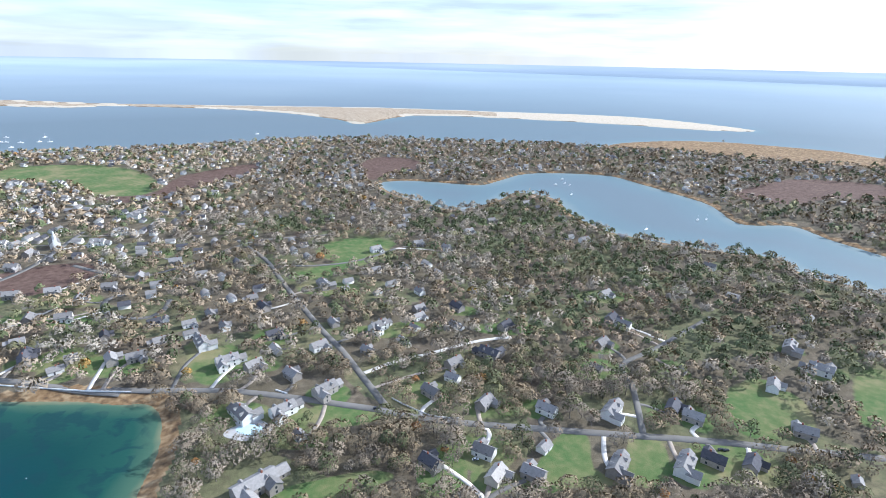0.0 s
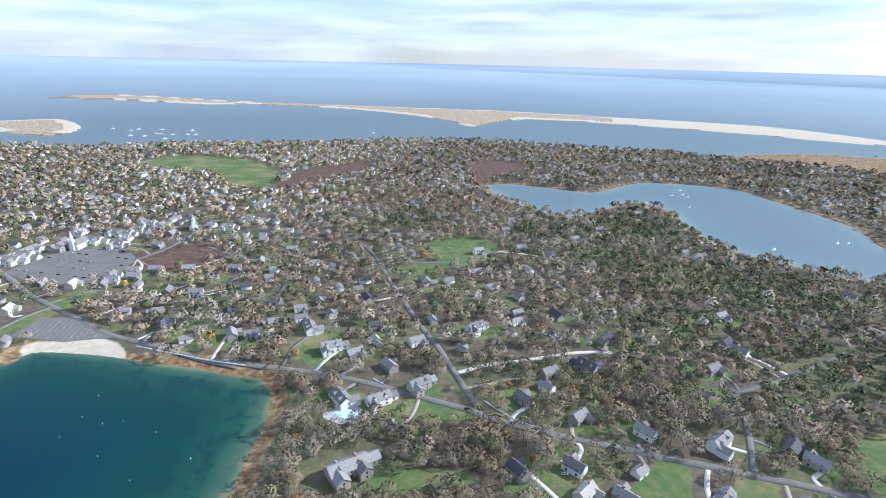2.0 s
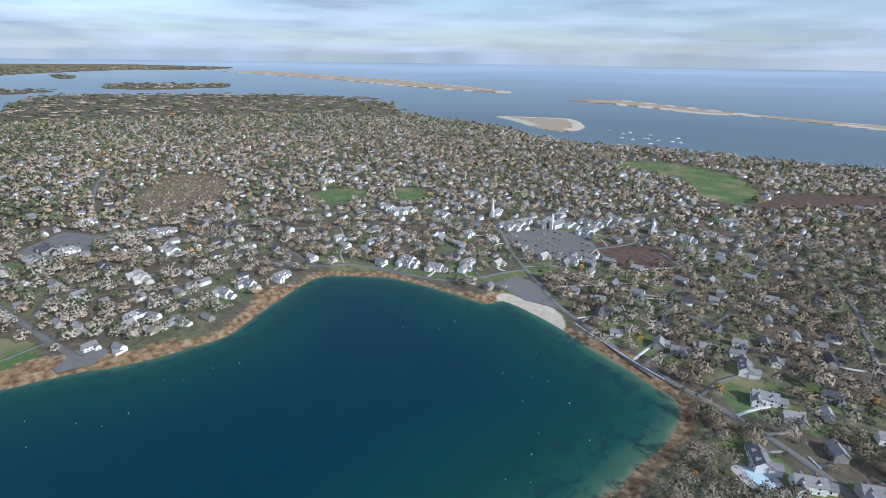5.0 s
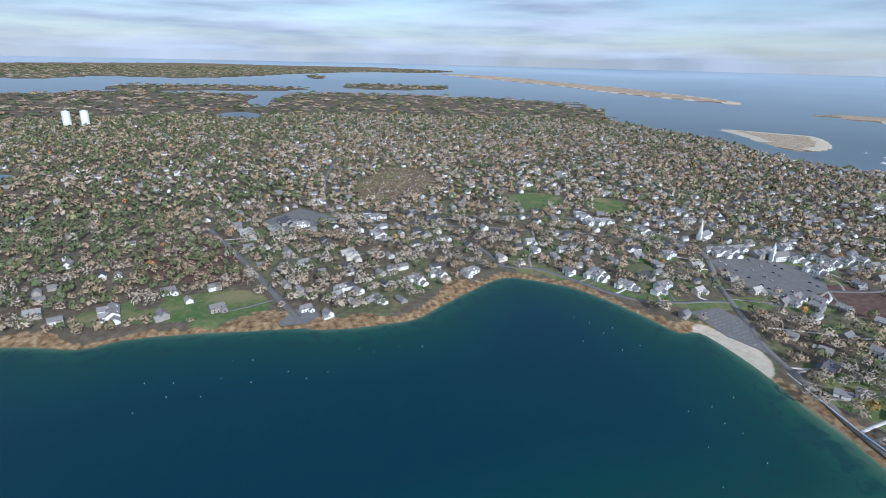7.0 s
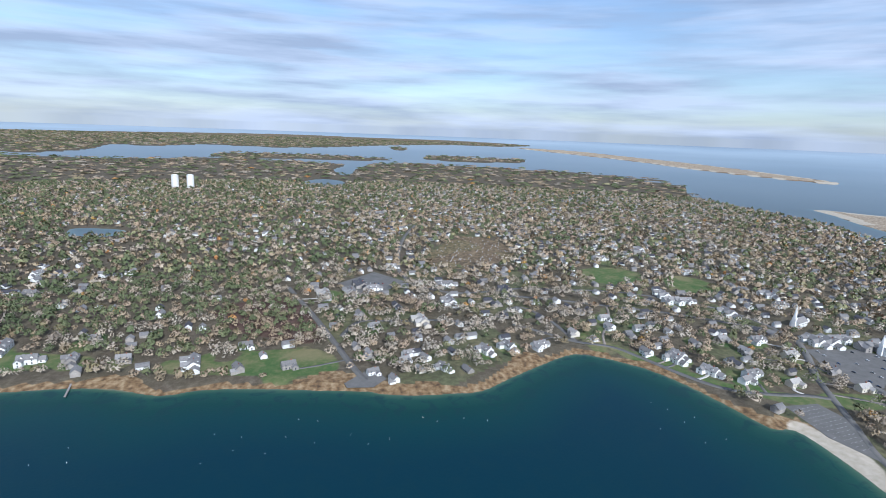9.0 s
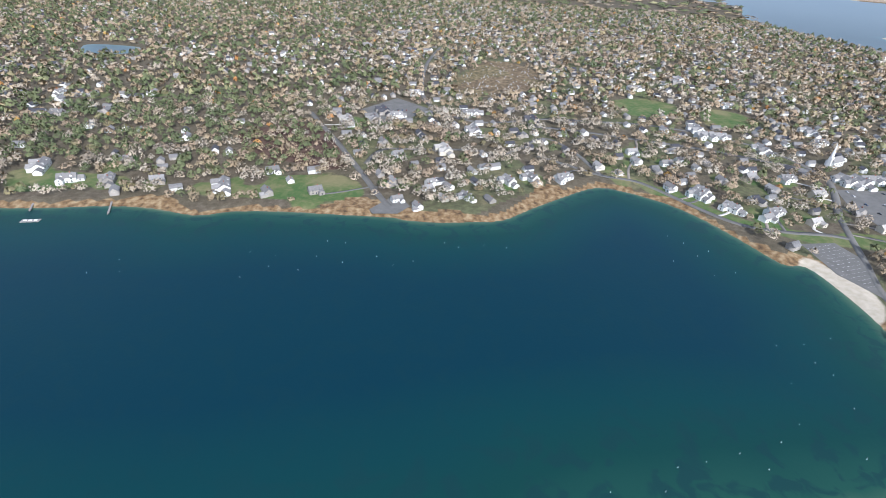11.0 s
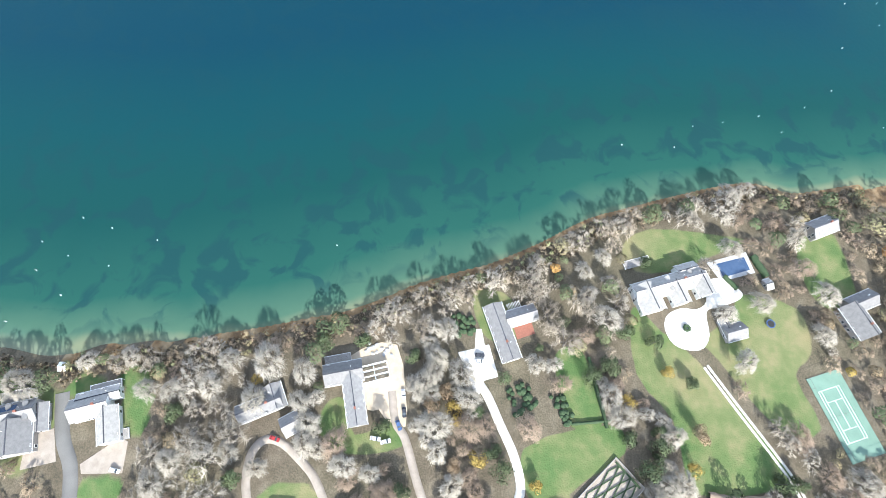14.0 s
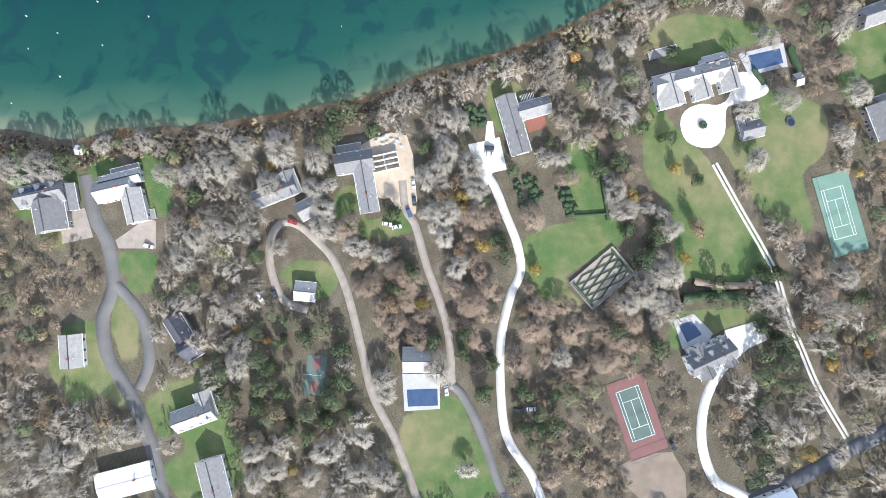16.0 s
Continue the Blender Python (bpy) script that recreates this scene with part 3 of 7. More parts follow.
def inside(poly, x, y):
    """Signed distance to a closed plan outline, positive inside."""
    q = np.array(poly, float)
    lo, hi = q.min(0) - 80, q.max(0) + 80
    out = np.full(len(x), -80.0)
    near = np.nonzero((x > lo[0]) & (x < hi[0]) & (y > lo[1]) & (y < hi[1]))[0]
    for part_ids in np.array_split(near, max(1, len(near) // 20000)):
        if not len(part_ids):
            continue
        px, py = x[part_ids], y[part_ids]
        best = np.full(len(px), 1e9)
        odd = np.zeros(len(px), bool)
        for (ax, ay), (bx, by) in zip(q, np.roll(q, -1, 0)):
            dx, dy = bx - ax, by - ay
            t = np.clip(((px - ax) * dx + (py - ay) * dy) / (dx * dx + dy * dy + 1e-9), 0, 1)
            best = np.minimum(best, (px - ax - t * dx) ** 2 + (py - ay - t * dy) ** 2)
            if ay != by:
                odd ^= ((ay > py) != (by > py)) & (px < ax + (py - ay) / (by - ay) * dx)
        out[part_ids] = np.where(odd, 1, -1) * np.sqrt(best)
    return out


def along(line, x, y):
    """Distance to an open plan line."""
    q = np.array(line, float)
    best = np.full(len(x), 1e9)
    for (ax, ay), (bx, by) in zip(q[:-1], q[1:]):
        dx, dy = bx - ax, by - ay
        t = np.clip(((x - ax) * dx + (y - ay) * dy) / (dx * dx + dy * dy + 1e-9), 0, 1)
        best = np.minimum(best, (x - ax - t * dx) ** 2 + (y - ay - t * dy) ** 2)
    return np.sqrt(best)


OYSTER = smooth(OYSTER_NEAR + OYSTER_FAR + [(-440, -700), (-300, -900), (-120, -700), (-60, -420), (-36, -260)], 3)
MILL = smooth(MILL_POND, 3)
MAINLAND = np.vstack([smooth(COAST_EAST, 3, False), smooth(COAST_NORTH, 3, False), [(-3600, -5000), (0, -6000), (3000, -3000), (2500, 0)]])
ISLES = [smooth(p, 3) for p in (BAR_SOUTH, BAR_NORTH, ISLAND, ISLE_A, ISLE_B, FAR_SHORE, NECK)]
PONDS = [OYSTER, MILL, smooth(SALT_POND, 3), smooth(SALT_POND_B, 3)]


def land_field(x, y):
    """Signed distance to the nearest shore in metres, positive on land (held between -80 and 80)."""
    d = inside(MAINLAND, x, y)
    deep = (d <= -79.9)
    for p in ISLES:
        d = np.maximum(d, inside(p, x, y))
    for p in PONDS:
        d = np.minimum(d, -inside(p, x, y))
    return d


def land_height(d):
    t = np.clip((d + 1.5) / 16, -1, 1)
    return np.where(t > 0, 3.0 * t * t * (3 - 2 * t), 2.5 * t)


def height_at(x, y):
    return float(land_height(land_field(np.array([x], float), np.array([y], float)))[0])


# ---- mesh helpers ----
def mesh_from(name, verts, faces):
    """A mesh from arrays of places and of faces with one number of corners."""
    me = bpy.data.meshes.new(name)
    v, f = np.asarray(verts, np.float32), np.asarray(faces, np.int32)
    me.vertices.add(len(v))
    me.vertices.foreach_set("co", v.ravel())
    me.loops.add(f.size)
    me.loops.foreach_set("vertex_index", f.ravel())
    me.polygons.add(len(f))
    me.polygons.foreach_set("loop_start", np.arange(0, f.size, f.shape[1], dtype=np.int32))
    me.polygons.foreach_set("loop_total", np.full(len(f), f.shape[1], np.int32))
    me.update(calc_edges=True)
    return me


def crown_mesh(name, verts, faces, normals):
    """A crown whose sprays take the light as the rounded tree that they make up."""
    me = mesh_from(name, verts, faces)
    me.attributes.new("custom_normal", "FLOAT_VECTOR", "POINT").data.foreach_set("vector", np.asarray(normals, np.float32).ravel())
    me.update()
    return me


def part(name, bm, material, parent=None, label=""):
    """Links a bmesh, or a ready mesh, as one mesh object under a thing or a part."""
    if isinstance(bm, bmesh.types.BMesh):
        me = bpy.data.meshes.new(name)
        bm.to_mesh(me)
        bm.free()
    else:
        me = bm
    if material and not me.materials:
        me.materials.append(material)
    ob = new(name, me)
    ob.parent = parent
    if label:
        tagged(ob, label)
    return ob


def thing(name, m, label, category, group="", kind=""):
    ob = new(name)
    ob.empty_display_size = 0.5
    ob.matrix_basis = m
    return tagged(ob, label, category, group, kind)


# ---- materials ----
def material(name, colour, second=None, scale=1.0, rough=0.85, bump=0.0, fine=None, metal=0.0, spread=(0.35, 0.65), islands=0.0, objects=0.0, spec=0.35, drift=None):
    """A surface with two colours mixed by coarse and fine noise (scale: features per metre), grain in relief, and some variation from piece to piece."""
    m = bpy.data.materials.new(name)
    m.use_nodes = True
    n, l = m.node_tree.nodes, m.node_tree.links
    b = n["Principled BSDF"]
    b.inputs["Roughness"].default_value, b.inputs["Metallic"].default_value = rough, metal
    b.inputs["Specular IOR Level"].default_value = spec
    tc = n.new("ShaderNodeNewGeometry")
    a, c = n.new("ShaderNodeTexNoise"), n.new("ShaderNodeTexNoise")
    a.inputs["Scale"].default_value, a.inputs["Detail"].default_value = scale, 6
    c.inputs["Scale"].default_value, c.inputs["Detail"].default_value = fine or scale * 9, 4
    for t in (a, c):
        l.new(tc.outputs["Position"], t.inputs["Vector"])
    ad = n.new("ShaderNodeMix")
    ad.inputs[0].default_value = 0.4
    l.new(a.outputs["Fac"], ad.inputs[2])
    l.new(c.outputs["Fac"], ad.inputs[3])
    mr = n.new("ShaderNodeMapRange")
    mr.inputs["From Min"].default_value, mr.inputs["From Max"].default_value = spread
    l.new(ad.outputs[0], mr.inputs["Value"])
    mix = n.new("ShaderNodeMix")
    mix.data_type = "RGBA"
    mix.inputs[6].default_value = (*colour, 1)
    mix.inputs[7].default_value = (*(second or [0.75 * v for v in colour]), 1)
    l.new(mr.outputs["Result"], mix.inputs[0])
    last = mix.outputs[2]
    if drift:                                   # each tree leans to a second colour and is a little lighter or darker
        hue, tone = n.new("ShaderNodeAttribute"), n.new("ShaderNodeAttribute")
        hue.attribute_name, tone.attribute_name = "hue", "tone"
        own = n.new("ShaderNodeMix")
        own.data_type = "RGBA"
        own.inputs[7].default_value = (*drift, 1)
        l.new(hue.outputs["Fac"], own.inputs[0])
        l.new(last, own.inputs[6])
        up = n.new("ShaderNodeMath")
        up.operation = "ADD"
        up.inputs[1].default_value = 1.0
        l.new(tone.outputs["Fac"], up.inputs[0])
        tint = n.new("ShaderNodeVectorMath")
        tint.operation = "SCALE"
        l.new(own.outputs[2], tint.inputs[0])
        l.new(up.outputs[0], tint.inputs["Scale"])
        last = tint.outputs[0]
    for amount, node, socket in ((islands, tc, "Random Per Island"), (objects, None, "Random")):
        if amount:
            node = node or n.new("ShaderNodeObjectInfo")
            r = n.new("ShaderNodeMapRange")
            r.inputs["To Min"].default_value, r.inputs["To Max"].default_value = 1 - amount, 1 + amount
            l.new(node.outputs[socket], r.inputs["Value"])
            sc = n.new("ShaderNodeVectorMath")
            sc.operation = "SCALE"
            l.new(last, sc.inputs[0])
            l.new(r.outputs["Result"], sc.inputs["Scale"])
            last = sc.outputs[0]
    l.new(last, b.inputs["Base Color"])
    if bump:
        bu = n.new("ShaderNodeBump")
        bu.inputs["Strength"].default_value, bu.inputs["Distance"].default_value = 0.6, bump
        l.new(c.outputs["Fac"], bu.inputs["Height"])
        l.new(bu.outputs["Normal"], b.inputs["Normal"])
    return m


def ramp(nodes, stops):
    r = nodes.new("ShaderNodeValToRGB")
    e = r.color_ramp.elements
    while len(e) < len(stops):
        e.new(0.5)
    for el, (p, c) in zip(e, stops):
        el.position, el.color = p, (*c, 1)
    return r


def ground_material():
    """Leaf litter and dry grass, with lawn, sand, marsh and bog where the ground's own cover says so."""
    m = bpy.data.materials.new("ground")
    m.use_nodes = True
    n, l = m.node_tree.nodes, m.node_tree.links
    b = n["Principled BSDF"]
    b.inputs["Roughness"].default_value, b.inputs["Specular IOR Level"].default_value = 0.95, 0.15
    g = n.new("ShaderNodeNewGeometry")

    def noise_at(scale, detail=6):
        t = n.new("ShaderNodeTexNoise")
        t.inputs["Scale"].default_value, t.inputs["Detail"].default_value = scale, detail
        l.new(g.outputs["Position"], t.inputs["Vector"])
        return t.outputs["Fac"]

    def mixed(a, c, fac):
        t = n.new("ShaderNodeMix")
        t.data_type = "RGBA"
        l.new(a, t.inputs[6])
        l.new(c, t.inputs[7])
        l.new(fac, t.inputs[0])
        return t.outputs[2]

    big, mid, fine = noise_at(0.02), noise_at(0.16, 8), noise_at(1.3, 5)

    def surface(stops, source):
        r = ramp(n, stops)
        l.new(source, r.inputs["Fac"])
        return r.outputs["Color"]

    def cover(name, sharp=0.0):
        t = n.new("ShaderNodeAttribute")
        t.attribute_name = name
        w = n.new("ShaderNodeMath")
        w.operation = "ADD"
        k = n.new("ShaderNodeMath")
        k.operation = "MULTIPLY_ADD"
        k.inputs[1].default_value, k.inputs[2].default_value = 0.3, -0.15
        l.new(mid, k.inputs[0])
        l.new(t.outputs["Fac"], w.inputs[0])
        l.new(k.outputs[0], w.inputs[1])
        s = n.new("ShaderNodeMapRange")
        s.inputs["From Min"].default_value, s.inputs["From Max"].default_value = 0.35, 0.6
        l.new(w.outputs[0], s.inputs["Value"])
        return s.outputs["Result"]

    litter = mixed(surface([(0.3, (0.075, 0.057, 0.045)), (0.5, (0.125, 0.096, 0.075)), (0.7, (0.20, 0.162, 0.125))], mid),
                   surface([(0.35, (0.058, 0.062, 0.034)), (0.65, (0.155, 0.132, 0.085))], fine), big)
    last = litter
    for name, stops, src in (
            ("lawn", [(0.3, (0.066, 0.115, 0.038)), (0.48, (0.095, 0.14, 0.052)), (0.7, (0.19, 0.18, 0.09))], mid),
            ("bog", [(0.3, (0.075, 0.045, 0.036)), (0.7, (0.15, 0.10, 0.078))], mid),
            ("marsh", [(0.3, (0.085, 0.056, 0.034)), (0.5, (0.225, 0.145, 0.075)), (0.7, (0.36, 0.27, 0.16))], mid),
            ("sand", [(0.3, (0.42, 0.36, 0.27)), (0.7, (0.56, 0.49, 0.39))], mid)):
        look_of = surface(stops, src)
        if name == "lawn":                       # worn tan drifts in the grass
            look_of = mixed(look_of, surface([(0.38, (0.065, 0.125, 0.038)), (0.5, (0.125, 0.15, 0.058)), (0.64, (0.245, 0.205, 0.11))], big), big)
        last = mixed(last, look_of, cover(name))
    l.new(last, b.inputs["Base Color"])
    bu = n.new("ShaderNodeBump")
    bu.inputs["Strength"].default_value, bu.inputs["Distance"].default_value = 0.7, 0.35
    l.new(fine, bu.inputs["Height"])
    l.new(bu.outputs["Normal"], b.inputs["Normal"])
    return m


def water_material():
    """Clear green shallows over sand, dark weed beds, blue-green depth; small wind ripples."""
    m = bpy.data.materials.new("water")
    m.use_nodes = True
    n, l = m.node_tree.nodes, m.node_tree.links
    b = n["Principled BSDF"]
    b.inputs["IOR"].default_value = 1.33
    g = n.new("ShaderNodeNewGeometry")
    at = n.new("ShaderNodeAttribute")
    at.attribute_name = "depth"
    sea = n.new("ShaderNodeAttribute")
    sea.attribute_name = "sea"

    def noise_at(scale, detail=5, distort=0.0):
        t = n.new("ShaderNodeTexNoise")
        t.inputs["Scale"].default_value, t.inputs["Detail"].default_value, t.inputs["Distortion"].default_value = scale, detail, distort
        l.new(g.outputs["Position"], t.inputs["Vector"])
        return t.outputs["Fac"]

    wob = n.new("ShaderNodeMath")
    wob.operation = "MULTIPLY_ADD"
    wob.inputs[1].default_value, wob.inputs[2].default_value = 0.14, -0.07
    l.new(noise_at(0.012, 4), wob.inputs[0])
    add = n.new("ShaderNodeMath")
    add.operation = "ADD"
    l.new(at.outputs["Fac"], add.inputs[0])
    l.new(wob.outputs[0], add.inputs[1])
    pond = ramp(n, [(0.0, (0.15, 0.17, 0.105)), (0.022, (0.058, 0.115, 0.078)), (0.1, (0.017, 0.068, 0.054)), (0.3, (0.008, 0.046, 0.044)), (0.55, (0.006, 0.042, 0.049)), (1.0, (0.0045, 0.032, 0.05))])
    l.new(add.outputs[0], pond.inputs["Fac"])
    weed = n.new("ShaderNodeMapRange")
    weed.inputs["From Min"].default_value, weed.inputs["From Max"].default_value = 0.51, 0.59
    l.new(noise_at(0.06, 10, 0.8), weed.inputs["Value"])
    belt = ramp(n, [(0.03, (0, 0, 0)), (0.08, (1, 1, 1)), (0.3, (0.9, 0.9, 0.9)), (0.6, (0.2, 0.2, 0.2))])
    l.new(at.outputs["Fac"], belt.inputs["Fac"])
    wm = n.new("ShaderNodeMath")
    wm.operation = "MULTIPLY"
    l.new(weed.outputs["Result"], wm.inputs[0])
    l.new(belt.outputs["Color"], wm.inputs[1])
    wk = n.new("ShaderNodeMath")
    wk.operation = "MULTIPLY"
    wk.inputs[1].default_value = 0.65
    l.new(wm.outputs[0], wk.inputs[0])
    mw = n.new("ShaderNodeMix")
    mw.data_type = "RGBA"
    mw.inputs[7].default_value = (0.010, 0.038, 0.046, 1)
    l.new(wk.outputs[0], mw.inputs[0])
    l.new(pond.outputs["Color"], mw.inputs[6])
    ocean = ramp(n, [(0.0, (0.17, 0.22, 0.22)), (0.12, (0.11, 0.17, 0.19)), (0.4, (0.11, 0.15, 0.17))])
    l.new(add.outputs[0], ocean.inputs["Fac"])
    mo = n.new("ShaderNodeMix")
    mo.data_type = "RGBA"
    l.new(sea.outputs["Fac"], mo.inputs[0])
    l.new(mw.outputs[2], mo.inputs[6])
    l.new(ocean.outputs["Color"], mo.inputs[7])
    l.new(mo.outputs[2], b.inputs["Base Color"])
    for socket, calm, windy in (("Roughness", 0.3, 0.5), ("Specular IOR Level", 0.09, 0.75)):
        k = n.new("ShaderNodeMapRange")
        k.inputs["To Min"].default_value, k.inputs["To Max"].default_value = calm, windy
        l.new(sea.outputs["Fac"], k.inputs["Value"])
        l.new(k.outputs["Result"], b.inputs[socket])
    bu = n.new("ShaderNodeBump")
    bu.inputs["Strength"].default_value, bu.inputs["Distance"].default_value = 0.25, 0.25
    l.new(noise_at(0.35, 4), bu.inputs["Height"])
    level = n.new("ShaderNodeCombineXYZ")
    level.inputs["Z"].default_value = 1.0
    l.new(level.outputs[0], bu.inputs["Normal"])
    l.new(bu.outputs["Normal"], b.inputs["Normal"])
    return m


GROUND, WATER = ground_material(), water_material()
ASPHALT = material("asphalt", (0.125, 0.12, 0.11), (0.175, 0.167, 0.155), 0.12, 0.9, 0.01, 4)
DARK_ASPHALT = material("dark_asphalt", (0.085, 0.087, 0.095), (0.13, 0.13, 0.135), 0.15, 0.9, 0.01, 4)
SHELL = material("crushed_shell", (0.64, 0.61, 0.56), (0.50, 0.47, 0.42), 0.3, 0.9, 0.02, 5)
GRAVEL = material("gravel", (0.36, 0.31, 0.26), (0.25, 0.21, 0.17), 0.3, 0.95, 0.03, 5)
PAINT_WHITE = material("white_paint", (0.78, 0.78, 0.76), (0.66, 0.66, 0.64), 0.5, 0.6, 0, objects=0.05)
SHINGLE_WALL = material("weathered_shingle", (0.36, 0.335, 0.305), (0.26, 0.24, 0.22), 0.6, 0.9, 0.02, 6, objects=0.2)
CLAPBOARD = material("cream_clapboard", (0.62, 0.58, 0.49), (0.52, 0.48, 0.40), 0.6, 0.75, 0, objects=0.1)
ROOF_GREY = material("grey_roof_shingle", (0.26, 0.25, 0.24), (0.18, 0.173, 0.168), 0.7, 0.92, 0.03, 5, objects=0.25)
ROOF_DARK = material("dark_roof_shingle", (0.085, 0.085, 0.095), (0.055, 0.055, 0.065), 0.7, 0.92, 0.03, 5, objects=0.25)
ROOF_PALE = material("pale_cedar_roof", (0.40, 0.38, 0.35), (0.28, 0.265, 0.245), 0.7, 0.92, 0.03, 5, objects=0.15)
BRICK = material("brick_red", (0.28, 0.115, 0.08), (0.2, 0.085, 0.06), 1.5, 0.9, 0.02, 12, objects=0.15)
TWIG_GREY = material("grey_twigs", (0.44, 0.40, 0.335), (0.34, 0.305, 0.25), 0.05, 0.95, 0, 0.3, islands=0.1, objects=0.12, spec=0.1, drift=(0.33, 0.27, 0.20))
TWIG_BROWN = material("brown_twigs", (0.33, 0.25, 0.185), (0.25, 0.19, 0.14), 0.04, 0.95, 0, 0.3, islands=0.1, objects=0.15, spec=0.1, drift=(0.27, 0.215, 0.14))
OAK_LEAF = material("russet_oak_leaf", (0.28, 0.195, 0.12), (0.22, 0.165, 0.105), 0.05, 0.9, 0, 0.3, islands=0.12, objects=0.2, spec=0.15, drift=(0.19, 0.195, 0.10))
PINE = material("pine_needle", (0.078, 0.104, 0.052), (0.115, 0.138, 0.07), 0.06, 0.85, 0, 0.4, islands=0.15, objects=0.2, spec=0.15, drift=(0.145, 0.16, 0.08))
GOLD_LEAF = material("golden_leaf", (0.36, 0.25, 0.07), (0.26, 0.2, 0.06), 0.08, 0.85, 0, 0.4, islands=0.3, objects=0.2, spec=0.15, drift=(0.42, 0.21, 0.08))
BARK = material("grey_bark", (0.17, 0.15, 0.135), (0.11, 0.095, 0.085), 1.2, 0.95, 0.02, 8, spec=0.1)
STONE_TRIM = material("grey_trim", (0.42, 0.41, 0.39), (0.33, 0.32, 0.31), 0.6, 0.9)
GLASS = material("window_glass", (0.03, 0.04, 0.05), (0.05, 0.06, 0.07), 0.4, 0.08, 0, spec=0.6)

# ---- ground and water sheets ----
def sheet(rings, seen, unseen):
    """A disc of rings round the middle, finer in angle on the side the camera looks to."""
    ang = np.concatenate([np.arange(-50, 150, seen), np.arange(150, 310, unseen)])
    ang = np.radians(ang)                       # counted from +Y towards -X
    r = np.array(rings)
    x = -np.outer(r, np.sin(ang)).ravel()
    y = np.outer(r, np.cos(ang)).ravel()
    n, k = len(r), len(ang)
    i, j = np.meshgrid(np.arange(n - 1), np.arange(k), indexing="ij")
    a, b = i * k + j, i * k + (j + 1) % k
    return x, y, np.stack([a, a + k, b + k, b], -1).reshape(-1, 4)


def set_field(me, name, values):
    me.attributes.new(name, "FLOAT", "POINT").data.foreach_set("value", np.asarray(values, np.float32))


def build_ground():
    rings = [0.5]
    while rings[-1] < 18500:
        r = rings[-1]
        rings.append(r + max(2.0, 0.013 * r) if r < 1500 else r * (1.014 if r < 3300 else 1.035))
    x, y, faces = sheet(rings, 0.4, 4.0)
    d = land_field(x, y)
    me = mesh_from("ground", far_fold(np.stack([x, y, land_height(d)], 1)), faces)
    lawn = np.full(len(x), -1e5)
    for k, (hx, hy, key) in enumerate(HOMES_ALL):
        if k % 4:
            a = math.sin(k * 2.4) * 7
            lawn = np.maximum(lawn, 15 + 3 * math.sin(k) - np.hypot((x - hx - a) * (0.8 + 0.3 * math.sin(k * 1.7)), (y - hy + a * 0.6) * (1.1 + 0.3 * math.cos(k * 0.9))))
    for p in LAWNS:
        e = inside(smooth(p, 3), x, y)
        lawn = np.maximum(lawn, np.where(e < -70, -1e5, e))
    bog = np.full(len(x), -1e5)
    for p in BOGS:
        e = inside(smooth(p, 3), x, y)
        bog = np.maximum(bog, np.where(e < -70, -1e5, e))
    sand = inside(smooth(BEACH, 3), x, y)
    sand = np.where(sand < -70, -1e5, sand)
    for p in ISLES[:3]:
        d_in = inside(p, x, y)
        sand = np.maximum(sand, np.where((d_in > -3) & ((x > 250) | ((d_in < 40) & (np.sin(x / 190) + np.sin(y / 130 + x / 300) > -1.1))), 40, -1e5))
    r = np.hypot(x, y)
    coast = inside(MAINLAND, x, y)
    sand = np.maximum(sand, np.where((coast > 0) & (coast < 22) & (r > 1000) & (r < 2600) & (x > -2300) & (x < 100), 20, -1e5))
    soft = np.maximum(1.2, 0.01 * r)
    lawn = np.clip(0.5 + lawn / soft / 2, 0, 1)
    plots = np.sin(x / 31 + 2 * np.sin(y / 47)) + np.sin(y / 27 + x / 90)        # grass plots between the town's houses
    lawn = np.where((((x < -380) & (y > -150) & (r < 1700)) | ((y > 240) & (r < 900))) & (plots > 0.1), np.maximum(lawn, 0.45), lawn)
    set_field(me, "lawn", lawn)
    set_field(me, "bog", np.clip(0.5 + bog / soft / 2, 0, 1))
    sand = np.clip(0.5 + sand / soft / 2, 0, 1)
    for p in ISLES[:3]:
        sand = np.where((inside(p, x, y) > -3) & (x < 300), np.maximum(sand, 0.47), sand)
    set_field(me, "sand", sand)
    tide = -inside(OYSTER, x, y)
    uneven = 0.35 + 0.55 * (1 + np.sin(x / 23 + 2 * np.sin(y / 41))) * (0.6 + 0.4 * np.sin(y / 17))
    uneven = np.where((x > -300) & (y > 225), np.maximum(uneven, 0.8), uneven)
    wide = np.where((x < -160) & (y > 225), 14.0, np.where((x < -470) & (y > -130) & (y < 130), 32.0, np.where(x < -400, 17.0, 2.5))) * uneven
    marsh = np.where((tide > -3) & (tide < wide), 40.0, -1e5)
    marsh = np.maximum(marsh, np.where(np.abs(inside(MILL, x, y) + 5) < 5, 40, -1e5))
    e = inside(smooth(MARSH_EAST, 3), x, y)
    marsh = np.maximum(marsh, np.where(e < -70, -1e5, e))
    for p in ISLES[:3]:
        marsh = np.maximum(marsh, np.where((inside(p, x, y) > -3) & (x < 300), 40, -1e5))
    marsh = np.clip(0.5 + marsh / soft / 2, 0, 1)
    marsh = np.where(inside(smooth(CEMETERY, 3), x, y) > 0, np.maximum(marsh, 0.46), marsh)     # dry grass hill
    set_field(me, "marsh", marsh)
    me.polygons.foreach_set("use_smooth", np.ones(len(me.polygons), bool))
    tagged(part("ground", me, GROUND), "brown leaf-littered coastal ground with lawns, marsh and sand", "ground", kind="structure")


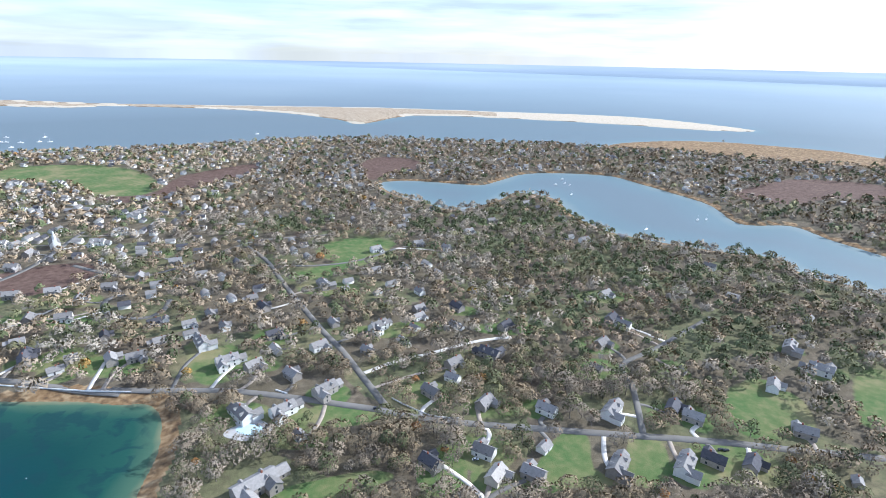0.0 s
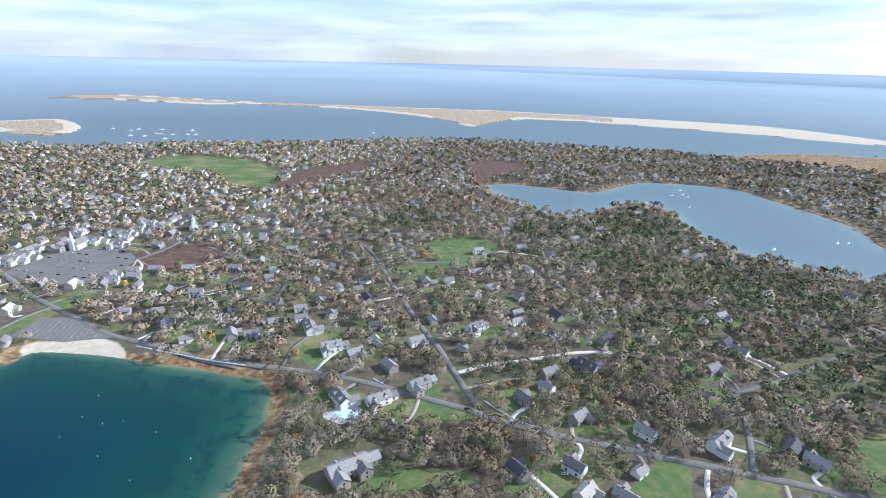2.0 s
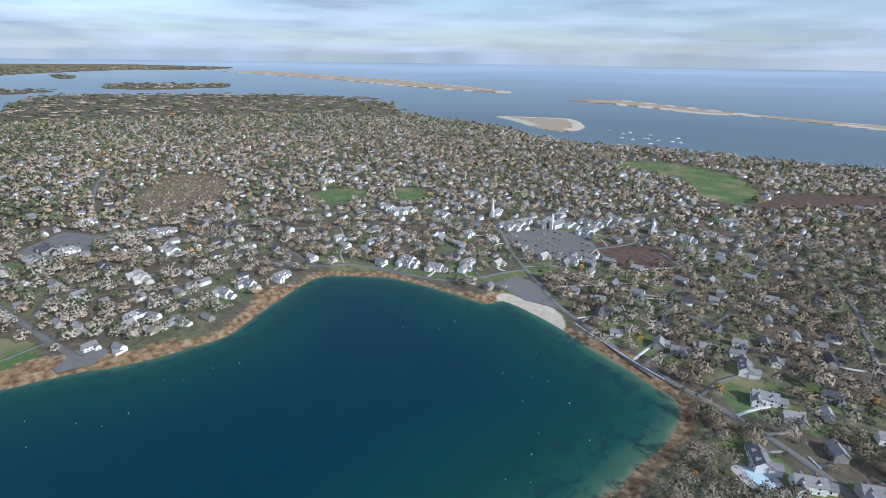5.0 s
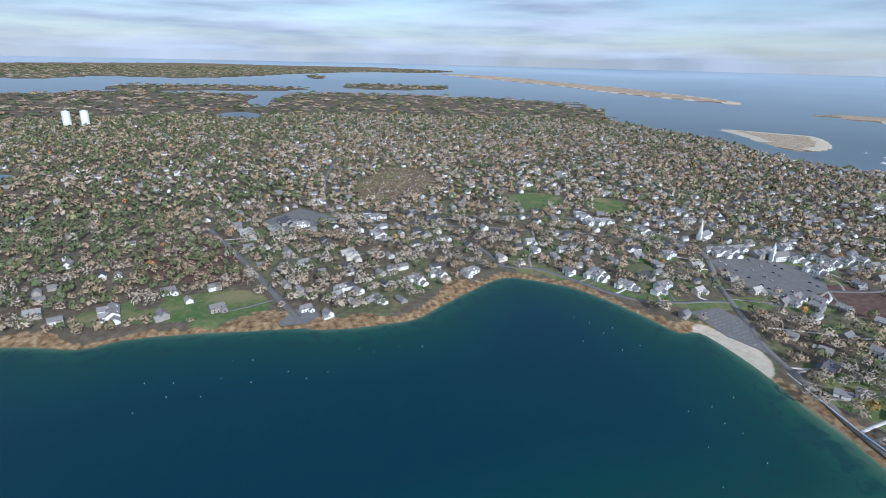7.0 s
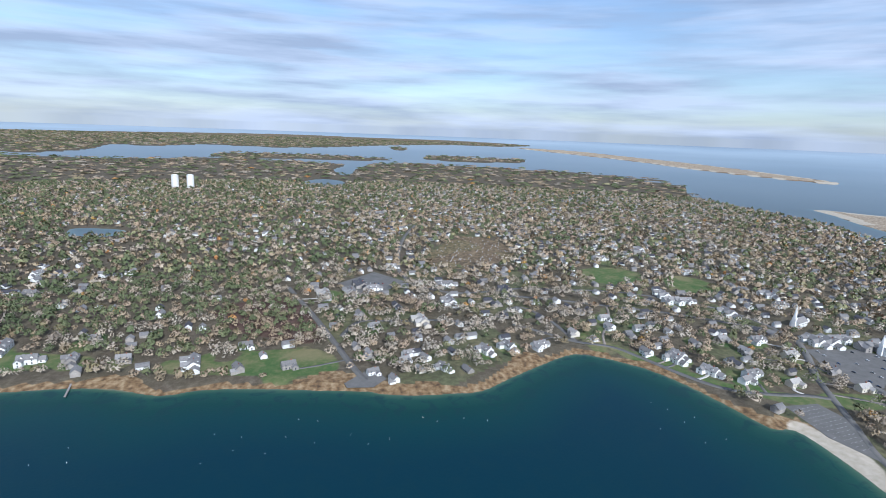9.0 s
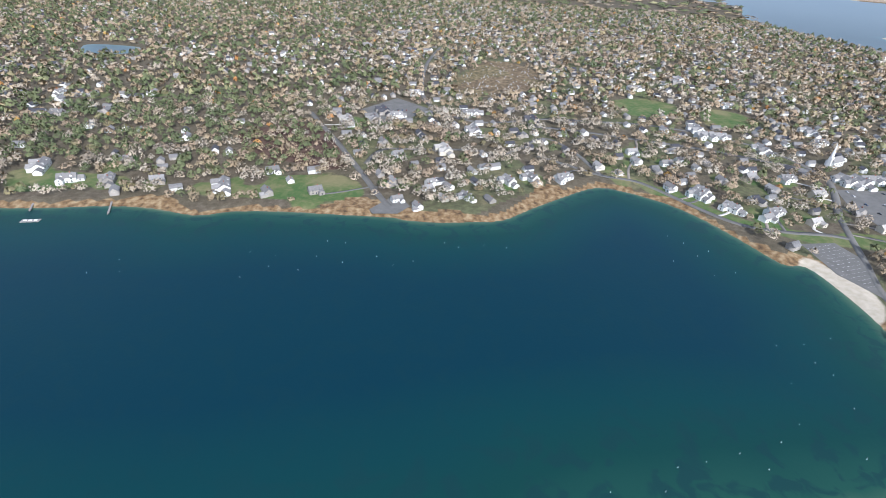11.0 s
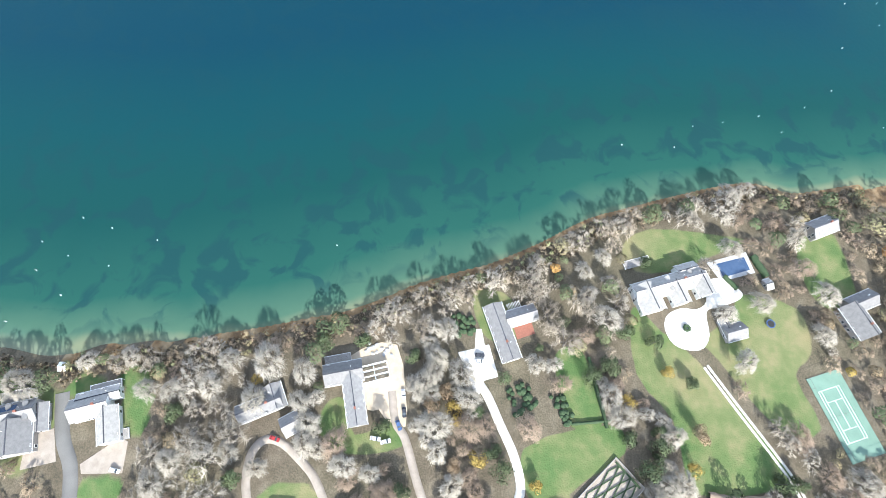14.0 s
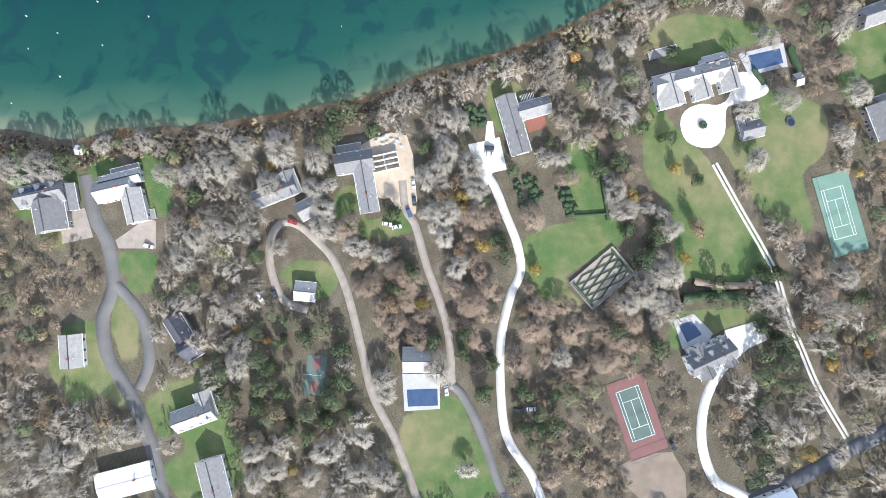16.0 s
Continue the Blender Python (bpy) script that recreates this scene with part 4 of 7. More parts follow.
def glowing_backdrop_material():
    """Distant open sea: near its inner edge plain water, further out a pale glow in place of reflected sky."""
    m = WATER.copy()
    m.name = "distant_sea"
    n, l = m.node_tree.nodes, m.node_tree.links
    b = n["Principled BSDF"]
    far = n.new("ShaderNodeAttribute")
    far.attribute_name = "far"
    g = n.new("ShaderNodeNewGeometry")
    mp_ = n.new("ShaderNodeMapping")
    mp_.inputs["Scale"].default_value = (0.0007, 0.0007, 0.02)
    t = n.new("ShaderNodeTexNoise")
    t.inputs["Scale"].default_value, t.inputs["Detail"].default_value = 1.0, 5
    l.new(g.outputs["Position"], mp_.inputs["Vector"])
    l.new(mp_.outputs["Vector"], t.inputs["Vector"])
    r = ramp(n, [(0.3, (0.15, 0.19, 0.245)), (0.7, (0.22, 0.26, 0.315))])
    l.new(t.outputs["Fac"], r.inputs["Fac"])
    # emission in streaky blue-greys stands in for sky light on the water
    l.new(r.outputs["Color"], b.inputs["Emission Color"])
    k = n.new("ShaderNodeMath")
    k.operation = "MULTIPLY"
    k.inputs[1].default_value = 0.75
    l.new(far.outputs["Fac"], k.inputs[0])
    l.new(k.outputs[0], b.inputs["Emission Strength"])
    return m


def build_water():
    """Sheltered water and near sea as one sheet, and the distant sea beyond it as a plain glowing backdrop."""
    rings = [0.5]
    while rings[-1] < 2500:
        r = rings[-1]
        rings.append(min(2500, r + max(4, 0.02 * r) if r < 1500 else r * 1.035))
    outer = [2500.0]
    while outer[-1] < 29000:
        outer.append(outer[-1] * 1.04)
    for name, rr, mat, label in (("water", rings, WATER, "blue-green sheltered pond and open sea water"), ("sea_backdrop", outer, glowing_backdrop_material(), "pale blue glowing backdrop of distant open sea under the horizon")):
        x, y, faces = sheet(rr, 0.7, 5.0)
        d = land_field(x, y)
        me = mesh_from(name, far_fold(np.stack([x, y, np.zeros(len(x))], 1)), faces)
        deeper = np.clip((-x - 110) / 420, 0, 1)
        set_field(me, "depth", np.clip(-d / 230 * (1 + 1.5 * deeper * deeper * (3 - 2 * deeper)), 0, 1))
        set_field(me, "sea", np.clip(-inside(OYSTER, x, y) / 20, 0, 1))
        if name == "sea_backdrop":
            # glow grows towards the horizon, where the folded sheet reflects no sky
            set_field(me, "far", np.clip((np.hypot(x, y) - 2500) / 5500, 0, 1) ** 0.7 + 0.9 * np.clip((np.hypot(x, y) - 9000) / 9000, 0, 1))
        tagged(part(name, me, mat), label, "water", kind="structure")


LAWNS = [FIELD_A, FIELD_B, FIELD_C, STRIP_A, STRIP_B, LAWN_A, LAWN_B, LAWN_C, LAWN_D, LAWN_E, LAWN_F, LAWN_G, LAWN_H, LAWN_SHORE_A, LAWN_SHORE_B, LAWN_TOWN,
         NEAR_LAWN_A, NEAR_LAWN_B, NEAR_LAWN_C, NEAR_LAWN_D, NEAR_LAWN_E, NEAR_LAWN_F, NEAR_LAWN_G, NEAR_LAWN_H, NEAR_LAWN_I, NEAR_LAWN_J, NEAR_LAWN_K,
         NEAR_LAWN_L, NEAR_LAWN_M, NEAR_LAWN_N, NEAR_LAWN_P, NEAR_LAWN_Q, NEAR_LAWN_R, NEAR_LAWN_S]
BOGS = [BOG_TOWN, BOG_POND, BOG_MILL, BOG_EAST, SCRUB_LANDING]
build_ground()
build_water()


def road(name, line, width, mat, label, category="road", lift=0.12, kind="structure"):
    """A ribbon with thickness along a plan line, laid on the ground."""
    p = smooth(line, 5, False)
    t = np.gradient(p, axis=0)
    t /= np.linalg.norm(t, axis=1)[:, None] + 1e-9
    nrm = np.stack([-t[:, 1], t[:, 0]], 1)
    z = land_height(land_field(p[:, 0], p[:, 1]))
    rows = [np.column_stack([p + nrm * s * width / 2, z + h]) for s, h in ((1, -0.3), (1, lift), (0, lift + 0.05), (-1, lift), (-1, -0.3))]
    n = len(p)
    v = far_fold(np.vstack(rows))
    i = np.arange(n - 1)
    f = np.vstack([np.stack([a * n + i, a * n + i + 1, (a + 1) * n + i + 1, (a + 1) * n + i], 1)[:, ::-1] for a in range(4)])
    return tagged(part(name, mesh_from(name, v, f), mat), label, category, kind=kind)


def pad(name, line, mat, label, category, lift=0.1, steps=1, kind="structure"):
    """A flat paved piece with a plan outline."""
    p = smooth(line, steps)
    z = height_at(*p.mean(0))
    bm = bmesh.new()
    f = bm.faces.new([bm.verts.new((a, b, z - 0.3)) for a, b in p])
    if f.normal.z < 0 or f.calc_area() and sum(a[0] * b[1] - b[0] * a[1] for a, b in zip(p, np.roll(p, -1, 0))) < 0:
        f.normal_flip()
    top = bmesh.ops.extrude_face_region(bm, geom=[f])
    bmesh.ops.translate(bm, verts=[e for e in top["geom"] if isinstance(e, bmesh.types.BMVert)], vec=(0, 0, 0.3 + lift))
    bmesh.ops.recalc_face_normals(bm, faces=bm.faces)
    return tagged(part(name, bm, mat), label, category, kind=kind)


def offset(line, by):
    """A plan line moved sideways."""
    p = np.array(line, float)
    t = np.gradient(p, axis=0)
    t /= np.linalg.norm(t, axis=1)[:, None]
    return [tuple(q) for q in p + np.stack([-t[:, 1], t[:, 0]], 1) * by]


ROADS = [("road_pond", ROAD_POND, 7.0, ASPHALT), ("road_shore", ROAD_SHORE, 7.0, ASPHALT), ("road_side", ROAD_SIDE, 6.0, ASPHALT), ("road_landing", ROAD_LANDING, 7.5, ASPHALT),
         ("road_east", ROAD_EAST, 5.0, ASPHALT), ("road_loop", ROAD_LOOP, 6.0, ASPHALT), ("road_main", ROAD_MAIN, 9.0, ASPHALT), ("road_near", ROAD_NEAR, 7.0, DARK_ASPHALT),
         ("street_a", STREET_A, 6.0, ASPHALT), ("street_b", STREET_B, 5.0, ASPHALT), ("street_c", STREET_C, 8.0, ASPHALT), ("street_d", STREET_D, 7.0, ASPHALT), ("street_e", STREET_E, 6.0, ASPHALT)]
DRIVES = [("white_shell_lane", DRIVE_WHITE, 4.5, SHELL), ("white_lane", WALL_WHITE, 3.0, SHELL), ("cul_de_sac", DRIVE_CUL, 6.0, ASPHALT), ("cul_de_sac_loop", DRIVE_CUL_B, 5.0, ASPHALT),
          ("gravel_lane", DRIVE_B, 3.6, GRAVEL), ("gravel_drive", DRIVE_C, 3.6, GRAVEL), ("shell_drive", DRIVE_D, 4.0, SHELL), ("two_track_drive", offset(DRIVE_E, 1.0), 1.2, SHELL), ("two_track_drive_side", offset(DRIVE_E, -1.0), 1.2, SHELL),
          ("curved_drive", DRIVE_F, 4.6, SHELL), ("asphalt_drive", DRIVE_H, 4.0, ASPHALT)]
for nm, ln, w, mt in ROADS:
    road(nm, ln, w, mt, "worn grey asphalt road between gardens and trees")
for nm, ln, w, mt in DRIVES:
    road(nm, ln, w, mt, "narrow private drive through lawns and trees", "driveway", 0.09)
pad("beach_car_park", PARKING, ASPHALT, "grey asphalt car park beside the beach", "car park", 0.14)
pad("town_car_park", LOT_TOWN, ASPHALT, "large grey asphalt car park in the town", "car park", 0.14)
pad("west_car_park", LOT_WEST, ASPHALT, "grey asphalt car park among buildings", "car park", 0.14)
INFIELD = [(FIELD_B[3][0] + a, FIELD_B[3][1] + b) for a, b in ((2, -20), (20, -24), (26, -8), (14, 0), (2, -6))]
pad("ball_field_infield", INFIELD, material("infield_clay", (0.45, 0.36, 0.26), (0.38, 0.3, 0.21), 0.2, 0.95), "tan clay infield of a ball field", "ball field", 0.1, 3)

# ---- keep-clear map for trees and scattered houses ----
def clear_of(x, y, margin):
    """True where no road, drive, car park or lawn lies."""
    ok = np.ones(len(x), bool)
    for _, ln, w, _ in ROADS + DRIVES:
        ok &= along(ln, x, y) > w / 2 + margin
    for p in (PARKING, LOT_TOWN, LOT_WEST, BEACH, FIELD_A, FIELD_B, FIELD_C):
        ok &= inside(p, x, y) < -margin
    return ok


# ---- houses ----
def box(bm, x0, x1, y0, y1, z0, z1):
    v = [bm.verts.new((x, y, z)) for x in (x0, x1) for y in (y0, y1) for z in (z0, z1)]
    for f in ((0, 1, 3, 2), (4, 6, 7, 5), (0, 4, 5, 1), (2, 3, 7, 6), (0, 2, 6, 4), (1, 5, 7, 3)):
        bm.faces.new([v[i] for i in f])


def gable_wall(bm, cx, cy, lx, ly, h, pitch, turn):
    """Walls with pointed ends; the ridge runs along x, or along y if turned."""
    a, b = (ly, lx) if turn else (lx, ly)
    rise = b / 2 * pitch
    base = [(-a / 2, -b / 2), (a / 2, -b / 2), (a / 2, b / 2), (-a / 2, b / 2)]
    put = lambda p, q, z: bm.verts.new((cx - q, cy + p, z) if turn else (cx + p, cy + q, z))
    lo = [put(p, q, -0.6) for p, q in base]
    hi = [put(p, q, h) for p, q in base]
    t0, t1 = put(-a / 2, 0, h + rise), put(a / 2, 0, h + rise)
    bm.faces.new((lo[0], lo[1], hi[1], hi[0]))
    bm.faces.new((lo[1], lo[2], hi[2], t1, hi[1]))
    bm.faces.new((lo[2], lo[3], hi[3], hi[2]))
    bm.faces.new((lo[3], lo[0], hi[0], t0, hi[3]))


def gable_roof(bm, cx, cy, lx, ly, h, pitch, turn, over=0.45, thick=0.22):
    a, b = (ly, lx) if turn else (lx, ly)
    rise = b / 2 * pitch
    a2, b2 = a / 2 + over, b / 2 + over
    low = h - over * pitch
    put = lambda p, q, z: bm.verts.new((cx - q, cy + p, z) if turn else (cx + p, cy + q, z))
    for s in (-1, 1):
        c = [(-a2, s * b2, low), (a2, s * b2, low), (a2, 0, h + rise), (-a2, 0, h + rise)]
        lo = [put(*p) for p in c]
        hi = [put(p, q, z + thick) for p, q, z in c]
        for f in ((lo[0], lo[1], lo[2], lo[3]), (hi[3], hi[2], hi[1], hi[0])):
            bm.faces.new(f)
        for i in range(4):
            bm.faces.new((lo[i], hi[i], hi[(i + 1) % 4], lo[(i + 1) % 4]))


def window_mesh(w, h):
    bm = bmesh.new()
    box(bm, -w / 2, w / 2, -0.03, 0.03, -h / 2, h / 2)
    me = bpy.data.meshes.new("window")
    bm.to_mesh(me)
    bm.free()
    me.materials.append(GLASS)
    return me


def frame_mesh(w, h):
    bm = bmesh.new()
    t = 0.14
    for x0, x1, z0, z1 in ((-w / 2 - t, w / 2 + t, h / 2, h / 2 + t), (-w / 2 - t, w / 2 + t, -h / 2 - t, -h / 2), (-w / 2 - t, -w / 2, -h / 2, h / 2), (w / 2, w / 2 + t, -h / 2, h / 2)):
        box(bm, x0, x1, -0.06, 0.06, z0, z1)
    me = bpy.data.meshes.new("window_frame")
    bm.to_mesh(me)
    bm.free()
    me.materials.append(PAINT_WHITE)
    return me


WINDOW, WINDOW_FRAME = window_mesh(1.1, 1.6), frame_mesh(1.1, 1.6)


def building(name, m, blocks, wall_mat, roof_mat, label, group="", chimney=True, window_step=3.6, frames=False, dormers=0, category="house"):
    """A house of gabled blocks (cx, cy, length, depth, eaves, pitch, turned), each with its walls, roof and windows, and a brick chimney."""
    ob = thing(name, m, label, category, group)
    for k, (cx, cy, lx, ly, h, pitch, turn) in enumerate(blocks):
        bm = bmesh.new()
        gable_wall(bm, cx, cy, lx, ly, h, pitch, turn)
        bmesh.ops.recalc_face_normals(bm, faces=bm.faces)
        wall = part("wall", bm, wall_mat, ob)
        bm = bmesh.new()
        gable_roof(bm, cx, cy, lx, ly, h, pitch, turn)
        bmesh.ops.recalc_face_normals(bm, faces=bm.faces)
        roof = part("roof", bm, roof_mat, ob)
        if frames:                              # white gutters along the eaves, a dark ridge cap, a vent pipe
            a, b = (ly, lx) if turn else (lx, ly)
            rise = b / 2 * pitch
            placed = pose(cx, cy, 0, 0, 0, 90 if turn else 0)
            for s in (-1, 1):
                bm = bmesh.new()
                e = s * (b / 2 + 0.52)
                box(bm, -a / 2 - 0.5, a / 2 + 0.5, e - 0.13, e + 0.13, h - 0.45 * pitch - 0.05, h - 0.45 * pitch + 0.2)
                part("gutter", bm, PAINT_WHITE, roof, "white gutter").matrix_basis = placed
            bm = bmesh.new()
            box(bm, -a / 2 - 0.48, a / 2 + 0.48, -0.22, 0.22, h + rise + 0.12, h + rise + 0.3)
            part("ridge_cap", bm, ROOF_DARK if roof_mat is not PAINT_WHITE else STONE_TRIM, roof, "darker ridge cap").matrix_basis = placed
            bm = bmesh.new()
            bmesh.ops.create_cone(bm, cap_ends=True, segments=8, radius1=0.16, radius2=0.16, depth=1.4)
            part("vent_pipe", bm, PAINT_WHITE, roof).matrix_basis = placed @ pose(a * 0.22, b * 0.2, h + rise * 0.6 + 0.5)
        floors = [1.5] if h < 4.2 else [1.5, 4.3]
        for side in (range(4) if frames else (0, 2)):
            span = lx if side in (0, 2) else ly
            n = max(1, int((span - 1) // window_step))
            for i in range(n):
                u = (i + 0.5) / n * span - span / 2
                for z in floors:
                    if k and (i % 2):
                        continue
                    px, py = ((u, -ly / 2), (lx / 2, u), (u, ly / 2), (-lx / 2, u))[side]
                    w = part("window", WINDOW, None, ob)
                    w.matrix_basis = pose(cx + px, cy + py, z, 0, 0, 90 * side)
                    if frames:
                        part("window_frame", WINDOW_FRAME, None, w)
        if dormers and not k and not turn:
            rise = ly / 2 * pitch
            for i in range(dormers):
                u = (i + 0.5) / dormers * lx - lx / 2
                for s in (-1, 1):
                    bm = bmesh.new()
                    gable_wall(bm, cx + u, cy + s * ly * 0.27, 1.9, 2.6, h + rise * 0.62, 0.7, True)
                    for v in bm.verts:
                        if v.co.z < 0:
                            v.co.z = h + rise * 0.1
                    bmesh.ops.recalc_face_normals(bm, faces=bm.faces)
                    d = part("dormer", bm, wall_mat, ob)
                    bm = bmesh.new()
                    gable_roof(bm, cx + u, cy + s * ly * 0.27, 1.9, 2.6, h + rise * 0.62, 0.7, True, 0.2, 0.12)
                    bmesh.ops.recalc_face_normals(bm, faces=bm.faces)
                    part("dormer_roof", bm, roof_mat, d)
    cx, cy, lx, ly, h, pitch, turn = blocks[0]
    if chimney:
        bm = bmesh.new()
        top = h + min(lx, ly) / 2 * pitch
        box(bm, cx + lx * 0.2 - 0.45, cx + lx * 0.2 + 0.45, cy - 0.35, cy + 0.35, top - 1.6, top + 1.1)
        box(bm, cx + lx * 0.2 - 0.55, cx + lx * 0.2 + 0.55, cy - 0.45, cy + 0.45, top + 1.1, top + 1.25)
        part("chimney", bm, BRICK, ob)
    bm = bmesh.new()
    box(bm, cx - 0.55, cx + 0.55, cy - ly / 2 - 0.05, cy - ly / 2 + 0.04, 0.1, 2.2)
    part("door", bm, ROOF_DARK, ob)
    return ob


FAR_AWAY = pose(0, 0, -400)
SHAPES = {"S": [(0, 0, 8, 6, 2.9, 0.75, False)],
          "M": [(0, 0, 12, 7.5, 4.4, 0.8, False), (4.2, -4.6, 5, 6, 3.0, 0.8, True)],
          "N": [(0, 0, 11, 8, 3.0, 0.9, False), (-7.5, 0.6, 5.5, 5.5, 2.7, 0.8, False)],
          "L": [(0, 0, 15, 8.5, 5.2, 0.75, False), (-5, -5.6, 6, 7, 4.6, 0.8, True), (9.8, 0.8, 6.5, 6.5, 3.0, 0.75, False)],
          "X": [(0, 0, 22, 10, 5.4, 0.65, False), (-7, -7, 7.5, 8, 5.0, 0.7, True), (6.5, -6.5, 7.5, 7, 5.0, 0.7, True), (14.5, 1, 8, 7.5, 3.2, 0.7, False)]}
LOOKS = {"w": (PAINT_WHITE, ROOF_GREY, "white-painted wooden house with a grey shingle roof"),
         "g": (SHINGLE_WALL, ROOF_GREY, "weathered grey shingled house with a grey roof"),
         "d": (SHINGLE_WALL, ROOF_DARK, "grey shingled house with a dark asphalt roof"),
         "c": (CLAPBOARD, ROOF_PALE, "cream clapboard house with a pale cedar roof")}
MODELS = {}


def home(key, x, y, turn_deg, size=1.0):
    """One of the town's houses, copied from its first of that kind."""
    shape, look_key = key[0], key[1]
    m = pose(x, y, 3.0, 0, 0, turn_deg) @ Matrix.Diagonal((size, size, size * 0.95, 1))
    if key in MODELS:
        ob = copy_thing(MODELS[key], m)
        ob.matrix_basis = m
        return ob
    wall, roof, label = LOOKS[look_key]
    MODELS[key] = building("house", m, SHAPES[shape], wall, roof, label + " among trees", "town houses", window_step={"S": 3.6, "M": 4.4, "N": 4.4}.get(shape, 6.5), dormers={"L": 2, "X": 2}.get(shape, 0))
    return MODELS[key]


HOUSE_SPOTS = []
street = lambda x, y: 18 + 25 * math.sin(x / 420 + 1) + 20 * math.cos(y / 380)
for k, (hx, hy, key) in enumerate(HOMES_ALL):
    home(key, hx, hy, street(hx, hy) + (90 if (k * 7) % 5 < 2 else 0) + (k * 37 % 13 - 6), 1.2)
    HOUSE_SPOTS.append((hx, hy, {"S": 5, "M": 8, "N": 8, "L": 11, "X": 15}[key[0]]))

# short drives from the houses to the nearest road
for k, (hx, hy, key) in enumerate(HOMES_ALL):
    best = None
    for _, ln, w, _ in ROADS:
        p = smooth(ln, 5, False)
        i = int(np.argmin(np.hypot(p[:, 0] - hx, p[:, 1] - hy)))
        d = float(np.hypot(p[i, 0] - hx, p[i, 1] - hy))
        if best is None or d < best[0]:
            best = (d, p[i])
    if 16 < best[0] < 75:
        bend = np.array([math.sin(k) * 5, math.cos(k * 1.3) * 5])
        side = np.array([6 * math.cos(k), 6 * math.sin(k)])
        a, b = np.array([hx, hy]) + side, best[1]
        line = [tuple(a), tuple((a + b) / 2 + bend), tuple(b)]
        if land_field(np.array([p[0] for p in line]), np.array([p[1] for p in line])).min() > 4:
            road("driveway", line, 3.4, (SHELL, GRAVEL, ASPHALT)[k % 3], "short private drive from a house to the road", "driveway", 0.08)
            DRIVES.append(("driveway", line, 3.4, None))


def value_noise(x, y, cell, seed):
    g = np.random.default_rng(seed).random((256, 256))
    u, v = x / cell, y / cell
    i, j = np.floor(u).astype(int), np.floor(v).astype(int)
    a, b = u - i, v - j
    a, b = a * a * (3 - 2 * a), b * b * (3 - 2 * b)
    at = lambda p, q: g[p % 256, q % 256]
    return (at(i, j) * (1 - a) + at(i + 1, j) * a) * (1 - b) + (at(i, j + 1) * (1 - a) + at(i + 1, j + 1) * a) * b


def grid_points(r0, r1, cell, box_only=None):
    n = int(r1 / cell) + 1
    i, j = np.meshgrid(np.arange(-n, n + 1), np.arange(-n, n + 1))
    x = (i.ravel() + rng.uniform(-0.48, 0.48, i.size)) * cell
    y = (j.ravel() + rng.uniform(-0.48, 0.48, i.size)) * cell
    r = np.hypot(x, y)
    az = np.degrees(np.arctan2(-x, y))
    ok = (r >= r0) & (r < r1) & (((az > -45) & (az < 138)) | (r < 290))
    return x[ok], y[ok]


def joined(pieces):
    v, f, k = [], [], 0
    for a, b in pieces:
        v.append(a)
        f.append(b + k)
        k += len(a)
    return np.vstack(v), np.vstack(f)



